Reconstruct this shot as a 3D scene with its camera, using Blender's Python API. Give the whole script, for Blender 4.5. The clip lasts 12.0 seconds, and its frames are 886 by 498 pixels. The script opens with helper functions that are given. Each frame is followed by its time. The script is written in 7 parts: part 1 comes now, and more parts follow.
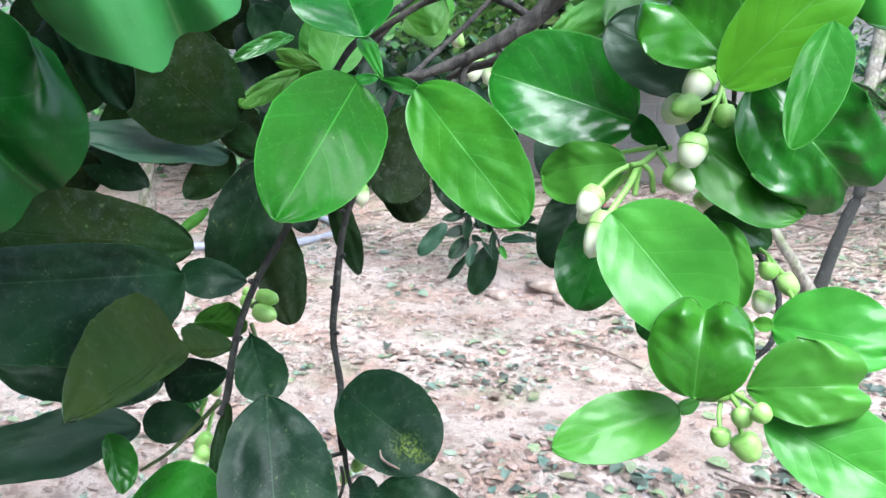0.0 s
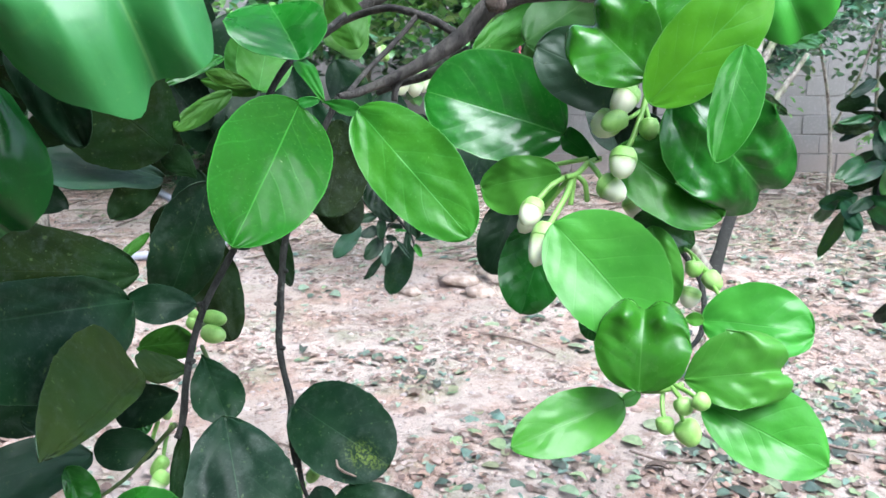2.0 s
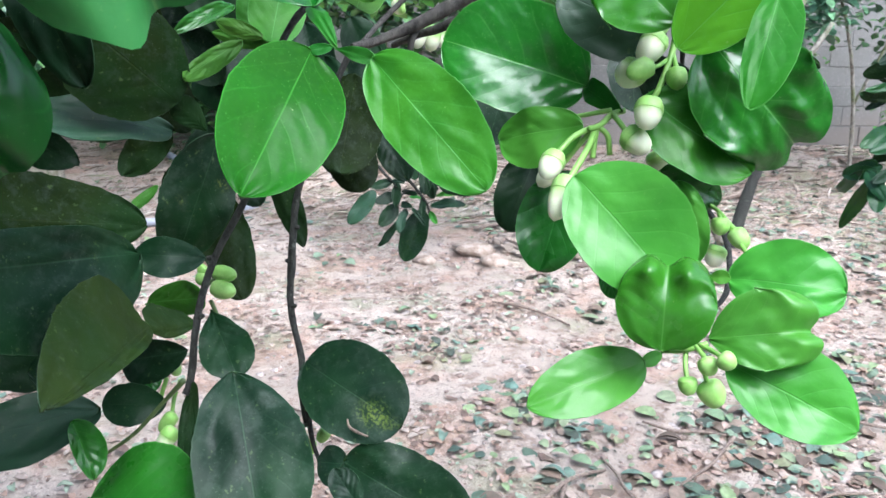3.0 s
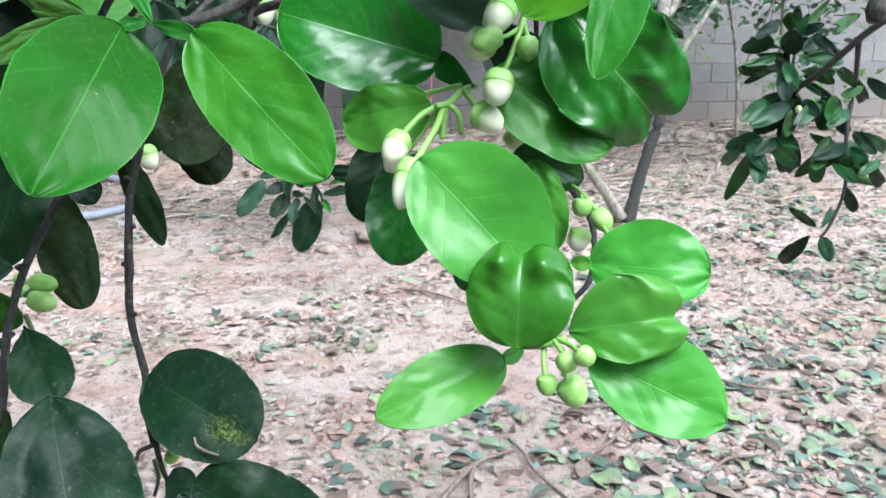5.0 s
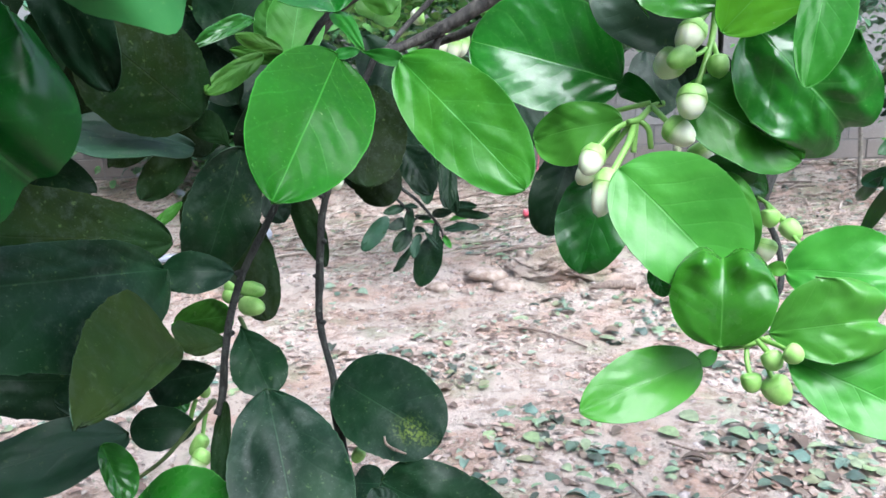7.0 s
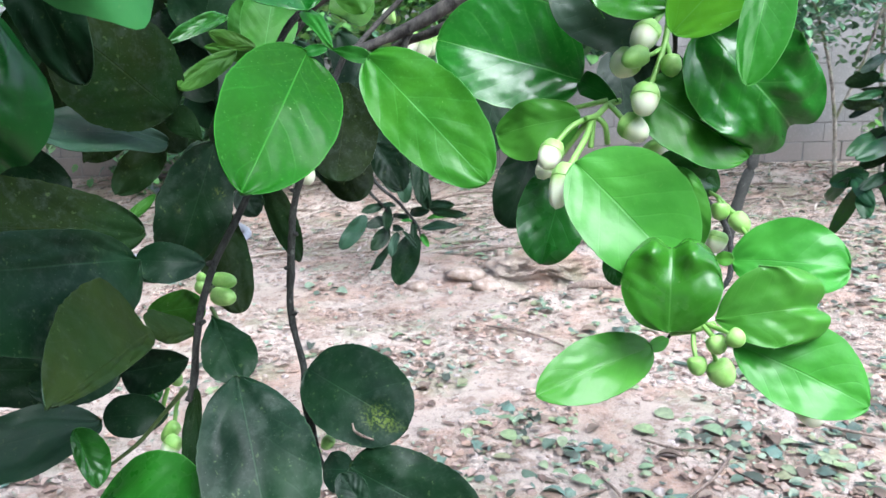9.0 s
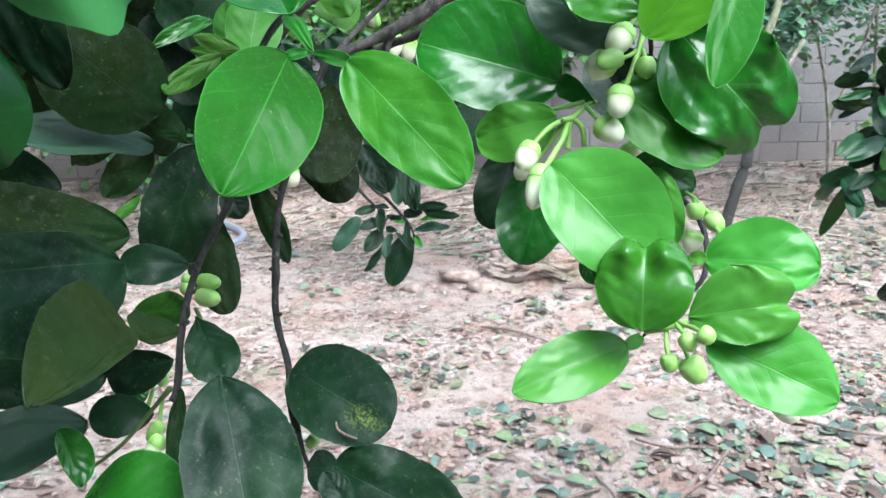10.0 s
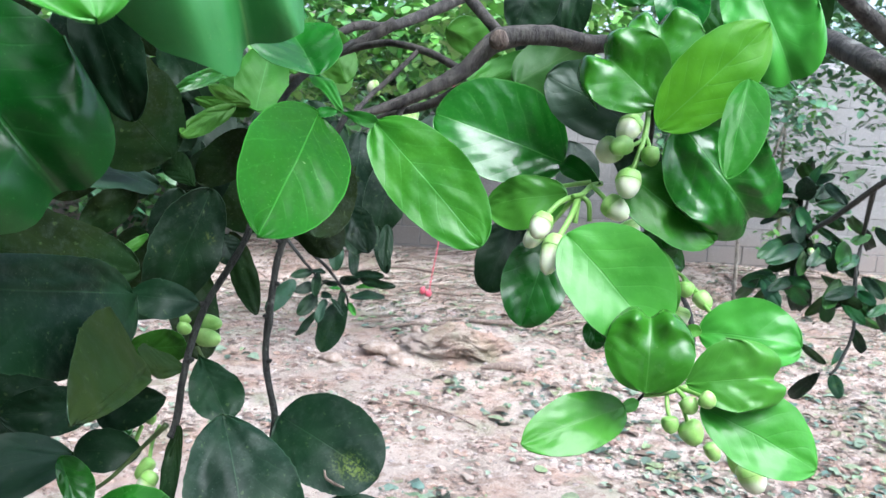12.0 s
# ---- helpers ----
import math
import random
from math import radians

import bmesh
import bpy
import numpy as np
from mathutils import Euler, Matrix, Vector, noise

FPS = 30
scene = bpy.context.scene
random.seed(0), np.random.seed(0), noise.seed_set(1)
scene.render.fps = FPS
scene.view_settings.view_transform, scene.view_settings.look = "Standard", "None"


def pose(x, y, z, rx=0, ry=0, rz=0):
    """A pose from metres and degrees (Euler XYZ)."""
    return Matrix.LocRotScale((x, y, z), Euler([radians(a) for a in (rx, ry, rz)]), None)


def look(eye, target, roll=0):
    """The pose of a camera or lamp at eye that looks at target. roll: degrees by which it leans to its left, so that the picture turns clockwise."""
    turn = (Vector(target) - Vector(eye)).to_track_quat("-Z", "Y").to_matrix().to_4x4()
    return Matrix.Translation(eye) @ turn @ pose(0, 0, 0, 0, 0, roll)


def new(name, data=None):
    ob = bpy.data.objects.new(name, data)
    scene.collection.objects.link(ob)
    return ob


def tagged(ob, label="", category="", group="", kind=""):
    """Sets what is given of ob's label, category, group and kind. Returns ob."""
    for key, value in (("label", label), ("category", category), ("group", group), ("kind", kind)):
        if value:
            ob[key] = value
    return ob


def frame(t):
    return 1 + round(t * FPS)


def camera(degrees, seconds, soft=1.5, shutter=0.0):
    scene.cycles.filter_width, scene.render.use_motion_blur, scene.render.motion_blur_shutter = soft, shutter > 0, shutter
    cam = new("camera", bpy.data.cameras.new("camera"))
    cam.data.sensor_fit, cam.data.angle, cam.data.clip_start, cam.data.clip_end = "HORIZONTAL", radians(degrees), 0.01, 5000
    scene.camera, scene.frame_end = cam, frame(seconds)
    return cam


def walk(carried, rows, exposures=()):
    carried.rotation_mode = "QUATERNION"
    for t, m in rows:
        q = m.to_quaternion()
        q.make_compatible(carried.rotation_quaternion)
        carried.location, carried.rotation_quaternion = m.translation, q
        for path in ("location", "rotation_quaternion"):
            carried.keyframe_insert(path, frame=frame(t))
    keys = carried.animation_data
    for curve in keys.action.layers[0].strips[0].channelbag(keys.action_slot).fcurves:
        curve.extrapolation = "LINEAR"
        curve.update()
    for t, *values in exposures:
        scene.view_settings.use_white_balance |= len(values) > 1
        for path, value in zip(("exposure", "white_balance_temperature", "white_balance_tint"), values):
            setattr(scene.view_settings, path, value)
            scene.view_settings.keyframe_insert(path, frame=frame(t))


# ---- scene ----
cam = camera(57.1, 12.0)
PATH = [
    (0, (0.228, 0.226, 1.542), (0.009, 2.155, 1.061), 1.4),
    (0.2, (0.205, 0.199, 1.55), (0.038, 2.132, 1.064), -0.8),
    (0.3, (0.187, 0.19, 1.564), (0.032, 2.127, 1.089), -1.5),
    (0.4, (0.171, 0.173, 1.581), (0.02, 2.118, 1.14), -0.9),
    (0.5, (0.166, 0.161, 1.577), (0.0, 2.114, 1.179), -0.3),
    (0.7, (0.146, 0.149, 1.56), (-0.01, 2.096, 1.131), 2.9),
    (1, (0.168, 0.166, 1.557), (0.066, 2.106, 1.082), 1.6),
    (1.2, (0.176, 0.18, 1.555), (0.125, 2.116, 1.058), 2.1),
    (1.5, (0.198, 0.197, 1.562), (0.177, 2.135, 1.07), 0.2),
    (2, (0.202, 0.204, 1.559), (0.212, 2.143, 1.07), 0.1),
    (2.5, (0.197, 0.205, 1.552), (0.158, 2.136, 1.033), 0.0),
    (2.7, (0.199, 0.211, 1.549), (0.163, 2.137, 1.012), 0.2),
    (4.3, (0.206, 0.239, 1.53), (0.274, 2.143, 0.922), 1.1),
    (4.5, (0.214, 0.248, 1.534), (0.323, 2.149, 0.92), 0.8),
    (4.7, (0.221, 0.252, 1.533), (0.362, 2.151, 0.919), 0.6),
    (5, (0.24, 0.265, 1.535), (0.437, 2.164, 0.942), -0.2),
    (5.3, (0.253, 0.259, 1.547), (0.458, 2.185, 1.045), -2.0),
    (5.5, (0.259, 0.248, 1.553), (0.387, 2.19, 1.093), -3.9),
    (5.7, (0.263, 0.245, 1.543), (0.395, 2.184, 1.069), -3.8),
    (6, (0.246, 0.236, 1.536), (0.36, 2.177, 1.066), -2.6),
    (6.2, (0.231, 0.234, 1.531), (0.302, 2.175, 1.052), -2.4),
    (6.5, (0.196, 0.233, 1.524), (0.183, 2.172, 1.033), -1.7),
    (6.7, (0.183, 0.235, 1.525), (0.135, 2.174, 1.035), -1.7),
    (8.3, (0.192, 0.213, 1.52), (0.17, 2.151, 1.028), -1.0),
    (8.5, (0.193, 0.213, 1.52), (0.186, 2.151, 1.025), -0.9),
    (9, (0.194, 0.214, 1.523), (0.193, 2.153, 1.033), -1.2),
    (9.5, (0.205, 0.213, 1.523), (0.208, 2.152, 1.034), -1.5),
    (10, (0.205, 0.207, 1.524), (0.212, 2.146, 1.037), -1.4),
    (10.5, (0.2, 0.203, 1.526), (0.229, 2.146, 1.055), -0.3),
    (11, (0.198, 0.21, 1.523), (0.243, 2.158, 1.069), 0.7),
    (11.1, (0.187, 0.207, 1.52), (0.216, 2.162, 1.096), 1.4),
    (11.2, (0.174, 0.199, 1.519), (0.188, 2.16, 1.128), 2.6),
    (11.3, (0.158, 0.192, 1.517), (0.177, 2.159, 1.154), 3.4),
    (11.4, (0.15, 0.191, 1.514), (0.179, 2.162, 1.172), 4.0),
    (11.5, (0.14, 0.189, 1.514), (0.215, 2.162, 1.196), 4.8),
    (11.7, (0.146, 0.185, 1.518), (0.275, 2.159, 1.223), 4.6),
    (12, (0.139, 0.177, 1.517), (0.35, 2.143, 1.218), 4.4),
]
cam.data.dof.use_dof, cam.data.dof.focus_distance, cam.data.dof.aperture_fstop = True, 0.55, 34.0
walk(cam, [(t, look(eye, target, roll)) for t, eye, target, roll in PATH], [(0, 1.80, 5640, 10), (1.5, 1.76, 5640, 10), (2.5, 1.66, 5640, 10), (4.5, 1.63, 5640, 10), (5.5, 1.58, 5640, 10),
      (6.5, 1.61, 5640, 10), (9.5, 1.65, 5640, 10), (12, 1.65, 5640, 10)])

# ---- light ----
SUN_UP, SUN_ROUND = 58.0, 145.0
world = bpy.data.worlds.new("overcast_sky")
scene.world = world
world.use_nodes = True
wn = world.node_tree
sky = wn.nodes.new("ShaderNodeTexSky")
sky.sky_type, sky.sun_disc = "NISHITA", False
sky.sun_elevation, sky.sun_rotation = radians(SUN_UP), radians(SUN_ROUND)
sky.air_density, sky.dust_density, sky.ozone_density = 1.0, 4.0, 1.0
veil = wn.nodes.new("ShaderNodeHueSaturation")
veil.inputs["Saturation"].default_value = 0.6
wn.links.new(sky.outputs[0], veil.inputs["Color"])
wn.links.new(veil.outputs[0], wn.nodes["Background"].inputs["Color"])
wn.nodes["Background"].inputs["Strength"].default_value = 0.15
sun = new("sun", bpy.data.lights.new("sun", "SUN"))
sun.data.energy, sun.data.angle, sun.data.color = 1.3, radians(40), (1.0, 0.98, 0.95)
sun.matrix_world = look((0, 0, 8), (0 - math.sin(radians(SUN_ROUND)) * 5, 0 - math.cos(radians(SUN_ROUND)) * 5,
                                    8 - 5 * math.tan(radians(SUN_UP))))


# ---- materials ----
class Nodes:
    """A short hand for node materials."""

    def __init__(self, name):
        self.mat = bpy.data.materials.new(name)
        self.mat.use_nodes = True
        self.tree = self.mat.node_tree
        self.bsdf = self.tree.nodes["Principled BSDF"]
        self.out = self.tree.nodes["Material Output"]

    def add(self, kind, **inputs):
        n = self.tree.nodes.new(kind)
        for k, v in inputs.items():
            self.put(n.inputs[k.replace("_", " ")], v)
        return n

    def put(self, socket, v):
        if isinstance(v, bpy.types.NodeSocket):
            self.tree.links.new(v, socket)
        else:
            socket.default_value = v

    def math(self, op, a, b=0.0, clamp=False):
        n = self.tree.nodes.new("ShaderNodeMath")
        n.operation, n.use_clamp = op, clamp
        self.put(n.inputs[0], a), self.put(n.inputs[1], b)
        return n.outputs[0]

    def mix(self, f, a, b, kind="MIX"):
        n = self.tree.nodes.new("ShaderNodeMix")
        n.data_type, n.blend_type = "RGBA", kind
        self.put(n.inputs[0], f), self.put(n.inputs[6], a), self.put(n.inputs[7], b)
        return n.outputs[2]

    def ramp(self, f, lo, hi):
        n = self.tree.nodes.new("ShaderNodeMapRange")
        n.interpolation_type = "SMOOTHSTEP"
        self.put(n.inputs[0], f), self.put(n.inputs[1], lo), self.put(n.inputs[2], hi)
        return n.outputs[0]

    def noise(self, scale, detail=4.0, at=None, rough=0.55):
        n = self.add("ShaderNodeTexNoise", Scale=scale, Detail=detail, Roughness=rough)
        self.tree.links.new(at if at else self.coords(), n.inputs["Vector"])
        return n.outputs["Fac"]

    def coords(self, kind="Object"):
        if kind == "World":
            return self.add("ShaderNodeNewGeometry").outputs["Position"]
        return self.add("ShaderNodeTexCoord").outputs[kind]

    def bump(self, height, strength, distance, under=None):
        n = self.add("ShaderNodeBump", Strength=strength, Distance=distance, Height=height)
        if under:
            self.tree.links.new(under, n.inputs["Normal"])
        return n.outputs[0]

    def set(self, **inputs):
        for k, v in inputs.items():
            self.put(self.bsdf.inputs[k.replace("_", " ")], v)
        return self.mat


def leaf_paint(name, young, old, rib, rough, coat, glow, veins=0.5, spots=0.0, shine=0.5, scale_at=None, spot_colour=(0.25, 0.3, 0.04, 1), quilted=1.0):
    """A leaf's face: midrib and side veins along its own coordinates, mottling, gloss and light let through."""
    m = Nodes(name)
    uv = m.add("ShaderNodeUVMap").outputs[0]
    part_uv = m.add("ShaderNodeSeparateXYZ", Vector=uv)
    u, v = part_uv.outputs[0], part_uv.outputs[1]
    side = m.math("ABSOLUTE", m.math("SUBTRACT", v, 0.5))
    rnd = m.add("ShaderNodeObjectInfo").outputs["Random"]
    shifted = m.add("ShaderNodeVectorMath")
    m.put(shifted.inputs[0], m.coords())
    m.put(shifted.inputs[1], m.add("ShaderNodeCombineXYZ", X=rnd, Y=m.math("MULTIPLY", rnd, 7.0)).outputs[0])
    at = shifted.outputs[0]
    blotch = m.ramp(m.noise(22.0, 4.0, at), 0.32, 0.7)
    fine = m.noise(260.0, 3.0, at)
    colour = m.mix(blotch, young, old)
    colour = m.mix(m.math("MULTIPLY", m.ramp(fine, 0.45, 0.75), 0.08), colour, rib)
    wob = m.math("MULTIPLY", m.noise(30.0, 2.0, at), 0.5)
    ph = m.math("ADD", m.math("SUBTRACT", m.math("MULTIPLY", u, 5.5), m.math("MULTIPLY", side, 3.8)), wob)
    ph = m.math("ADD", ph, m.math("MULTIPLY", m.math("GREATER_THAN", v, 0.5), 0.43))
    saw = m.math("ABSOLUTE", m.math("SUBTRACT", m.math("FRACT", ph), 0.5))
    line = m.math("MULTIPLY", m.math("SUBTRACT", 1.0, m.ramp(saw, 0.0, 0.07)), m.ramp(m.noise(40.0, 2.0, at), 0.3, 0.65))
    swell = m.noise(42.0, 2.0, at, 0.5)
    mid = m.math("SUBTRACT", 1.0, m.ramp(side, 0.003, 0.012))
    colour = m.mix(m.math("MULTIPLY", line, 0.30 * veins), colour, rib)
    colour = m.mix(m.math("MULTIPLY", mid, 0.45), colour, rib)
    edge = m.ramp(side, 0.482, 0.498)
    colour = m.mix(m.math("MULTIPLY", edge, 0.50), colour, rib)
    if spots:
        dust = m.math("MULTIPLY", m.ramp(m.noise(120.0, 5.0, at, 0.7), 0.45, 0.7), 0.22)
        colour = m.mix(dust, colour, (0.075, 0.10, 0.08, 1))
        patch = m.ramp(m.noise(14.0, 2.0, at), 0.68, 0.76)
        colour = m.mix(m.math("MULTIPLY", m.ramp(m.noise(420.0, 3.0, at), 0.52, 0.6), m.math("MULTIPLY", patch, spots)), colour, spot_colour)
        hue = m.ramp(m.noise(9.0, 3.0, at), 0.4, 0.62)
        colour = m.mix(m.math("MULTIPLY", hue, 0.5), colour, (0.010, 0.042, 0.010, 1))
        colour = m.mix(m.math("MULTIPLY", m.ramp(m.noise(640.0, 1.0, at), 0.70, 0.78), 0.12), colour, (0.30, 0.36, 0.26, 1))
        colour = m.mix(m.math("MULTIPLY", m.ramp(m.noise(210.0, 3.0, at), 0.64, 0.72), 0.40), colour, (0.085, 0.13, 0.045, 1))
    else:
        gland = m.ramp(m.noise(520.0, 1.0, at), 0.68, 0.78)
        colour = m.mix(m.math("MULTIPLY", gland, 0.12), colour, (0.22, 0.46, 0.12, 1))
        scar = m.math("MULTIPLY", m.ramp(m.noise(150.0, 4.0, at), 0.72, 0.77), 0.5)
        colour = m.mix(scar, colour, (0.30, 0.42, 0.18, 1))
        wash = m.ramp(m.noise(11.0, 2.0, at), 0.35, 0.65)
        colour = m.mix(m.math("MULTIPLY", wash, 0.16), colour, (0.055, 0.33, 0.02, 1))
    if scale_at:
        far = m.math("POWER", m.math("ADD", m.math("POWER", m.math("SUBTRACT", u, scale_at[0]), 2.0), m.math("POWER", m.math("SUBTRACT", v, scale_at[1]), 2.0)), 0.5)
        near = m.math("SUBTRACT", 1.0, m.ramp(m.math("ADD", far, m.math("MULTIPLY", m.noise(90.0, 3.0, at), 0.12)), 0.10, 0.30))
        colour = m.mix(m.math("MULTIPLY", m.ramp(m.noise(480.0, 3.0, at), 0.44, 0.62), m.math("MULTIPLY", near, 0.75)), colour, (0.12, 0.17, 0.02, 1))
    tint = m.add("ShaderNodeHueSaturation", Color=colour)
    m.put(tint.inputs["Hue"], m.math("ADD", 0.49, m.math("MULTIPLY", rnd, 0.02)))
    m.put(tint.inputs["Value"], m.math("ADD", 0.85, m.math("MULTIPLY", rnd, 0.3)))
    colour = tint.outputs[0]
    relief = m.math("ADD", m.math("MULTIPLY", line, -0.25), m.math("MULTIPLY", mid, -1.0))
    nrm = m.bump(relief, 0.4 * veins, 0.001)
    # the blade swells between its side veins, flat along midrib and rim
    pillow = m.math("MULTIPLY", m.ramp(saw, 0.0, 0.5), m.math("MULTIPLY", m.ramp(side, 0.0, 0.14), m.math("SUBTRACT", 1.0, m.ramp(side, 0.36, 0.5))))
    pillow = m.math("MULTIPLY", pillow, m.math("MULTIPLY", m.ramp(u, 0.03, 0.25), m.math("SUBTRACT", 1.0, m.ramp(u, 0.75, 0.98))))
    pillow = m.math("MULTIPLY", pillow, m.ramp(swell, 0.25, 0.75))
    nrm = m.bump(pillow, 1.0, 0.00042 * quilted, nrm)
    nrm = m.bump(m.noise(18.0, 2.0, at), 0.4, 0.0030, nrm)
    nrm = m.bump(m.noise(150.0, 2.0, at), 0.25, 0.0006, nrm)
    nrm = m.bump(fine, 0.12, 0.0003, nrm)
    m.set(Base_Color=colour, Roughness=m.math("ADD", rough, m.math("MULTIPLY", m.noise(50.0, 3.0, at), 0.12)), Normal=nrm)
    m.bsdf.inputs["Coat Weight"].default_value, m.bsdf.inputs["Coat Roughness"].default_value = coat, rough * 0.8 + 0.04
    m.bsdf.inputs["Coat IOR"].default_value = 1.6
    m.bsdf.inputs["Specular IOR Level"].default_value = shine
    through_it = m.add("ShaderNodeBsdfTranslucent", Normal=nrm)
    m.put(through_it.inputs["Color"], m.mix(1.0, colour, (0.75, 1.0, 0.55, 1), "MULTIPLY"))
    both = m.add("ShaderNodeMixShader", Fac=glow)
    m.tree.links.new(m.bsdf.outputs[0], both.inputs[1])
    m.tree.links.new(through_it.outputs[0], both.inputs[2])
    m.tree.links.new(both.outputs[0], m.out.inputs[0])
    return m.mat


RIB = (0.14, 0.40, 0.09, 1)
LEAF = {
    "lime": (leaf_paint("lime_leaf_face", (0.0880, 0.3600, 0.0391, 1), (0.0600, 0.2800, 0.0274, 1), RIB, 0.26, 0.0, 0.28, shine=0.38, quilted=0.65),
             leaf_paint("lime_leaf_back", (0.08, 0.31, 0.04, 1), (0.06, 0.25, 0.035, 1), RIB, 0.5, 0.0, 0.30)),
    "green": (leaf_paint("green_leaf_face", (0.0197, 0.1487, 0.0112, 1), (0.0123, 0.1035, 0.0094, 1), RIB, 0.22, 0.05, 0.2, shine=0.42),
              leaf_paint("green_leaf_back", (0.055, 0.19, 0.014, 1), (0.04, 0.145, 0.012, 1), RIB, 0.5, 0.0, 0.3, shine=0.3)),
    "mid": (leaf_paint("mid_leaf_face", (0.0534, 0.1946, 0.0121, 1), (0.0348, 0.1459, 0.0102, 1), RIB, 0.27, 0.0, 0.24, shine=0.3),
            leaf_paint("mid_leaf_back", (0.07, 0.25, 0.02, 1), (0.05, 0.19, 0.016, 1), RIB, 0.5, 0.0, 0.3, shine=0.3)),
    "dull": (leaf_paint("dull_green_leaf_face", (0.0185, 0.0770, 0.0042, 1), (0.0130, 0.0600, 0.0036, 1), (0.07, 0.25, 0.03, 1), 0.18, 0.0, 0.16, 0.5, shine=0.09),
             leaf_paint("dull_green_leaf_back", (0.05, 0.15, 0.014, 1), (0.04, 0.12, 0.012, 1), RIB, 0.5, 0.0, 0.3, shine=0.3)),
    # the bluish paleness is sky sheen mixed into the face's base colour
    "pale": (leaf_paint("pale_sky_sheen_leaf_face", (0.055, 0.26, 0.080, 1), (0.038, 0.20, 0.060, 1), RIB, 0.38, 0.0, 0.15, shine=0.60, quilted=2.2),
             leaf_paint("pale_bluish_leaf_back", (0.07, 0.24, 0.05, 1), (0.05, 0.19, 0.04, 1), RIB, 0.5, 0.0, 0.2, shine=0.3)),
    "olive": (leaf_paint("grey_green_leaf_face", (0.022, 0.074, 0.036, 1), (0.016, 0.056, 0.029, 1), (0.05, 0.09, 0.05, 1), 0.45, 0.0, 0.06, 0.6, 0.4, 0.3),
              leaf_paint("olive_leaf_back", (0.029, 0.053, 0.0105, 1), (0.019, 0.037, 0.008, 1), (0.045, 0.065, 0.016, 1), 0.5, 0.0, 0.14, 0.8, 0.6, 0.08)),
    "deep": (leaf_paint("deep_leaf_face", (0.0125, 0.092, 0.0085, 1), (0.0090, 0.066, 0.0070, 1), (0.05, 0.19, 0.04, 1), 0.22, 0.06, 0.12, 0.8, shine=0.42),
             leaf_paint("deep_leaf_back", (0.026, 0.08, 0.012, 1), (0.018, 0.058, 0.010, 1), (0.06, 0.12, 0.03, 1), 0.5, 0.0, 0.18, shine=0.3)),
    # mature leaves, their green taken near black for the shade they hang in
    "old": (leaf_paint("old_shaded_leaf_face", (0.0050, 0.020, 0.0085, 1), (0.0032, 0.0135, 0.0062, 1), (0.032, 0.072, 0.034, 1), 0.42, 0.0, 0.04, 0.5, 0.55, 0.17),
            leaf_paint("old_shaded_leaf_back", (0.013, 0.026, 0.005, 1), (0.008, 0.016, 0.004, 1), (0.022, 0.034, 0.008, 1), 0.55, 0.0, 0.10, 0.7, 0.3, 0.08)),
}
LEAF["plump"] = (leaf_paint("plump_leaf_face", (0.0360, 0.2350, 0.0125, 1), (0.0255, 0.1760, 0.0100, 1), RIB, 0.20, 0.08, 0.2, 0.35, shine=0.45), LEAF["mid"][1])
LEAF["glade"] = (leaf_paint("glade_leaf_face", (0.0212, 0.1599, 0.0131, 1), (0.0141, 0.1179, 0.0102, 1), RIB, 0.14, 0.06, 0.16, 0.5, shine=0.42, quilted=2.4), LEAF["green"][1])
LEAF["sunny"] = (leaf_paint("sunny_leaf_face", (0.100, 0.350, 0.015, 1), (0.075, 0.285, 0.012, 1), RIB, 0.26, 0.0, 0.32, 0.7, shine=0.20, quilted=0.6), LEAF["lime"][1])
LEAF["soft"] = (leaf_paint("soft_leaf_face", (0.052, 0.205, 0.012, 1), (0.038, 0.160, 0.009, 1), RIB, 0.30, 0.0, 0.16, shine=0.26, quilted=2.0), LEAF["lime"][1])
# deep green lowered again, shade put into the colour of one near leaf
LEAF["shade"] = (leaf_paint("deep_shaded_leaf_face", (0.0075, 0.066, 0.0085, 1), (0.0052, 0.047, 0.0070, 1), (0.05, 0.19, 0.04, 1), 0.24, 0.05, 0.10, 0.8, shine=0.42, quilted=1.3), LEAF["deep"][1])
# bluish dark copy of deep: the far branch's shade is in its colour
LEAF["shaded_far"] = (leaf_paint("shaded_far_leaf_face", (0.0085, 0.050, 0.0165, 1), (0.0060, 0.036, 0.0120, 1), (0.04, 0.12, 0.05, 1), 0.34, 0.0, 0.12, 0.5, shine=0.36, quilted=0.6), LEAF["deep"][1])
LEAF["plain"] = (leaf_paint("plain_leaf_face", (0.034, 0.165, 0.011, 1), (0.024, 0.125, 0.009, 1), RIB, 0.24, 0.0, 0.22, 0.4, shine=0.12, quilted=0.25), LEAF["mid"][1])
# dark leaf with its grey sheen worked into the base colour
LEAF["grey_sheen"] = (leaf_paint("grey_sheen_leaf_face", (0.026, 0.074, 0.036, 1), (0.018, 0.054, 0.027, 1), (0.05, 0.09, 0.05, 1), 0.42, 0.0, 0.08, 0.6, 0.3, 0.35), LEAF["olive"][1])
LEAF["scaly"] = (leaf_paint("scaly_shaded_leaf_face", (0.0055, 0.024, 0.0105, 1), (0.0038, 0.018, 0.0080, 1), (0.032, 0.072, 0.034, 1), 0.42, 0.0, 0.04, 0.5, 0.55, 0.24,
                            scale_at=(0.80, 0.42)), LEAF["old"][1])

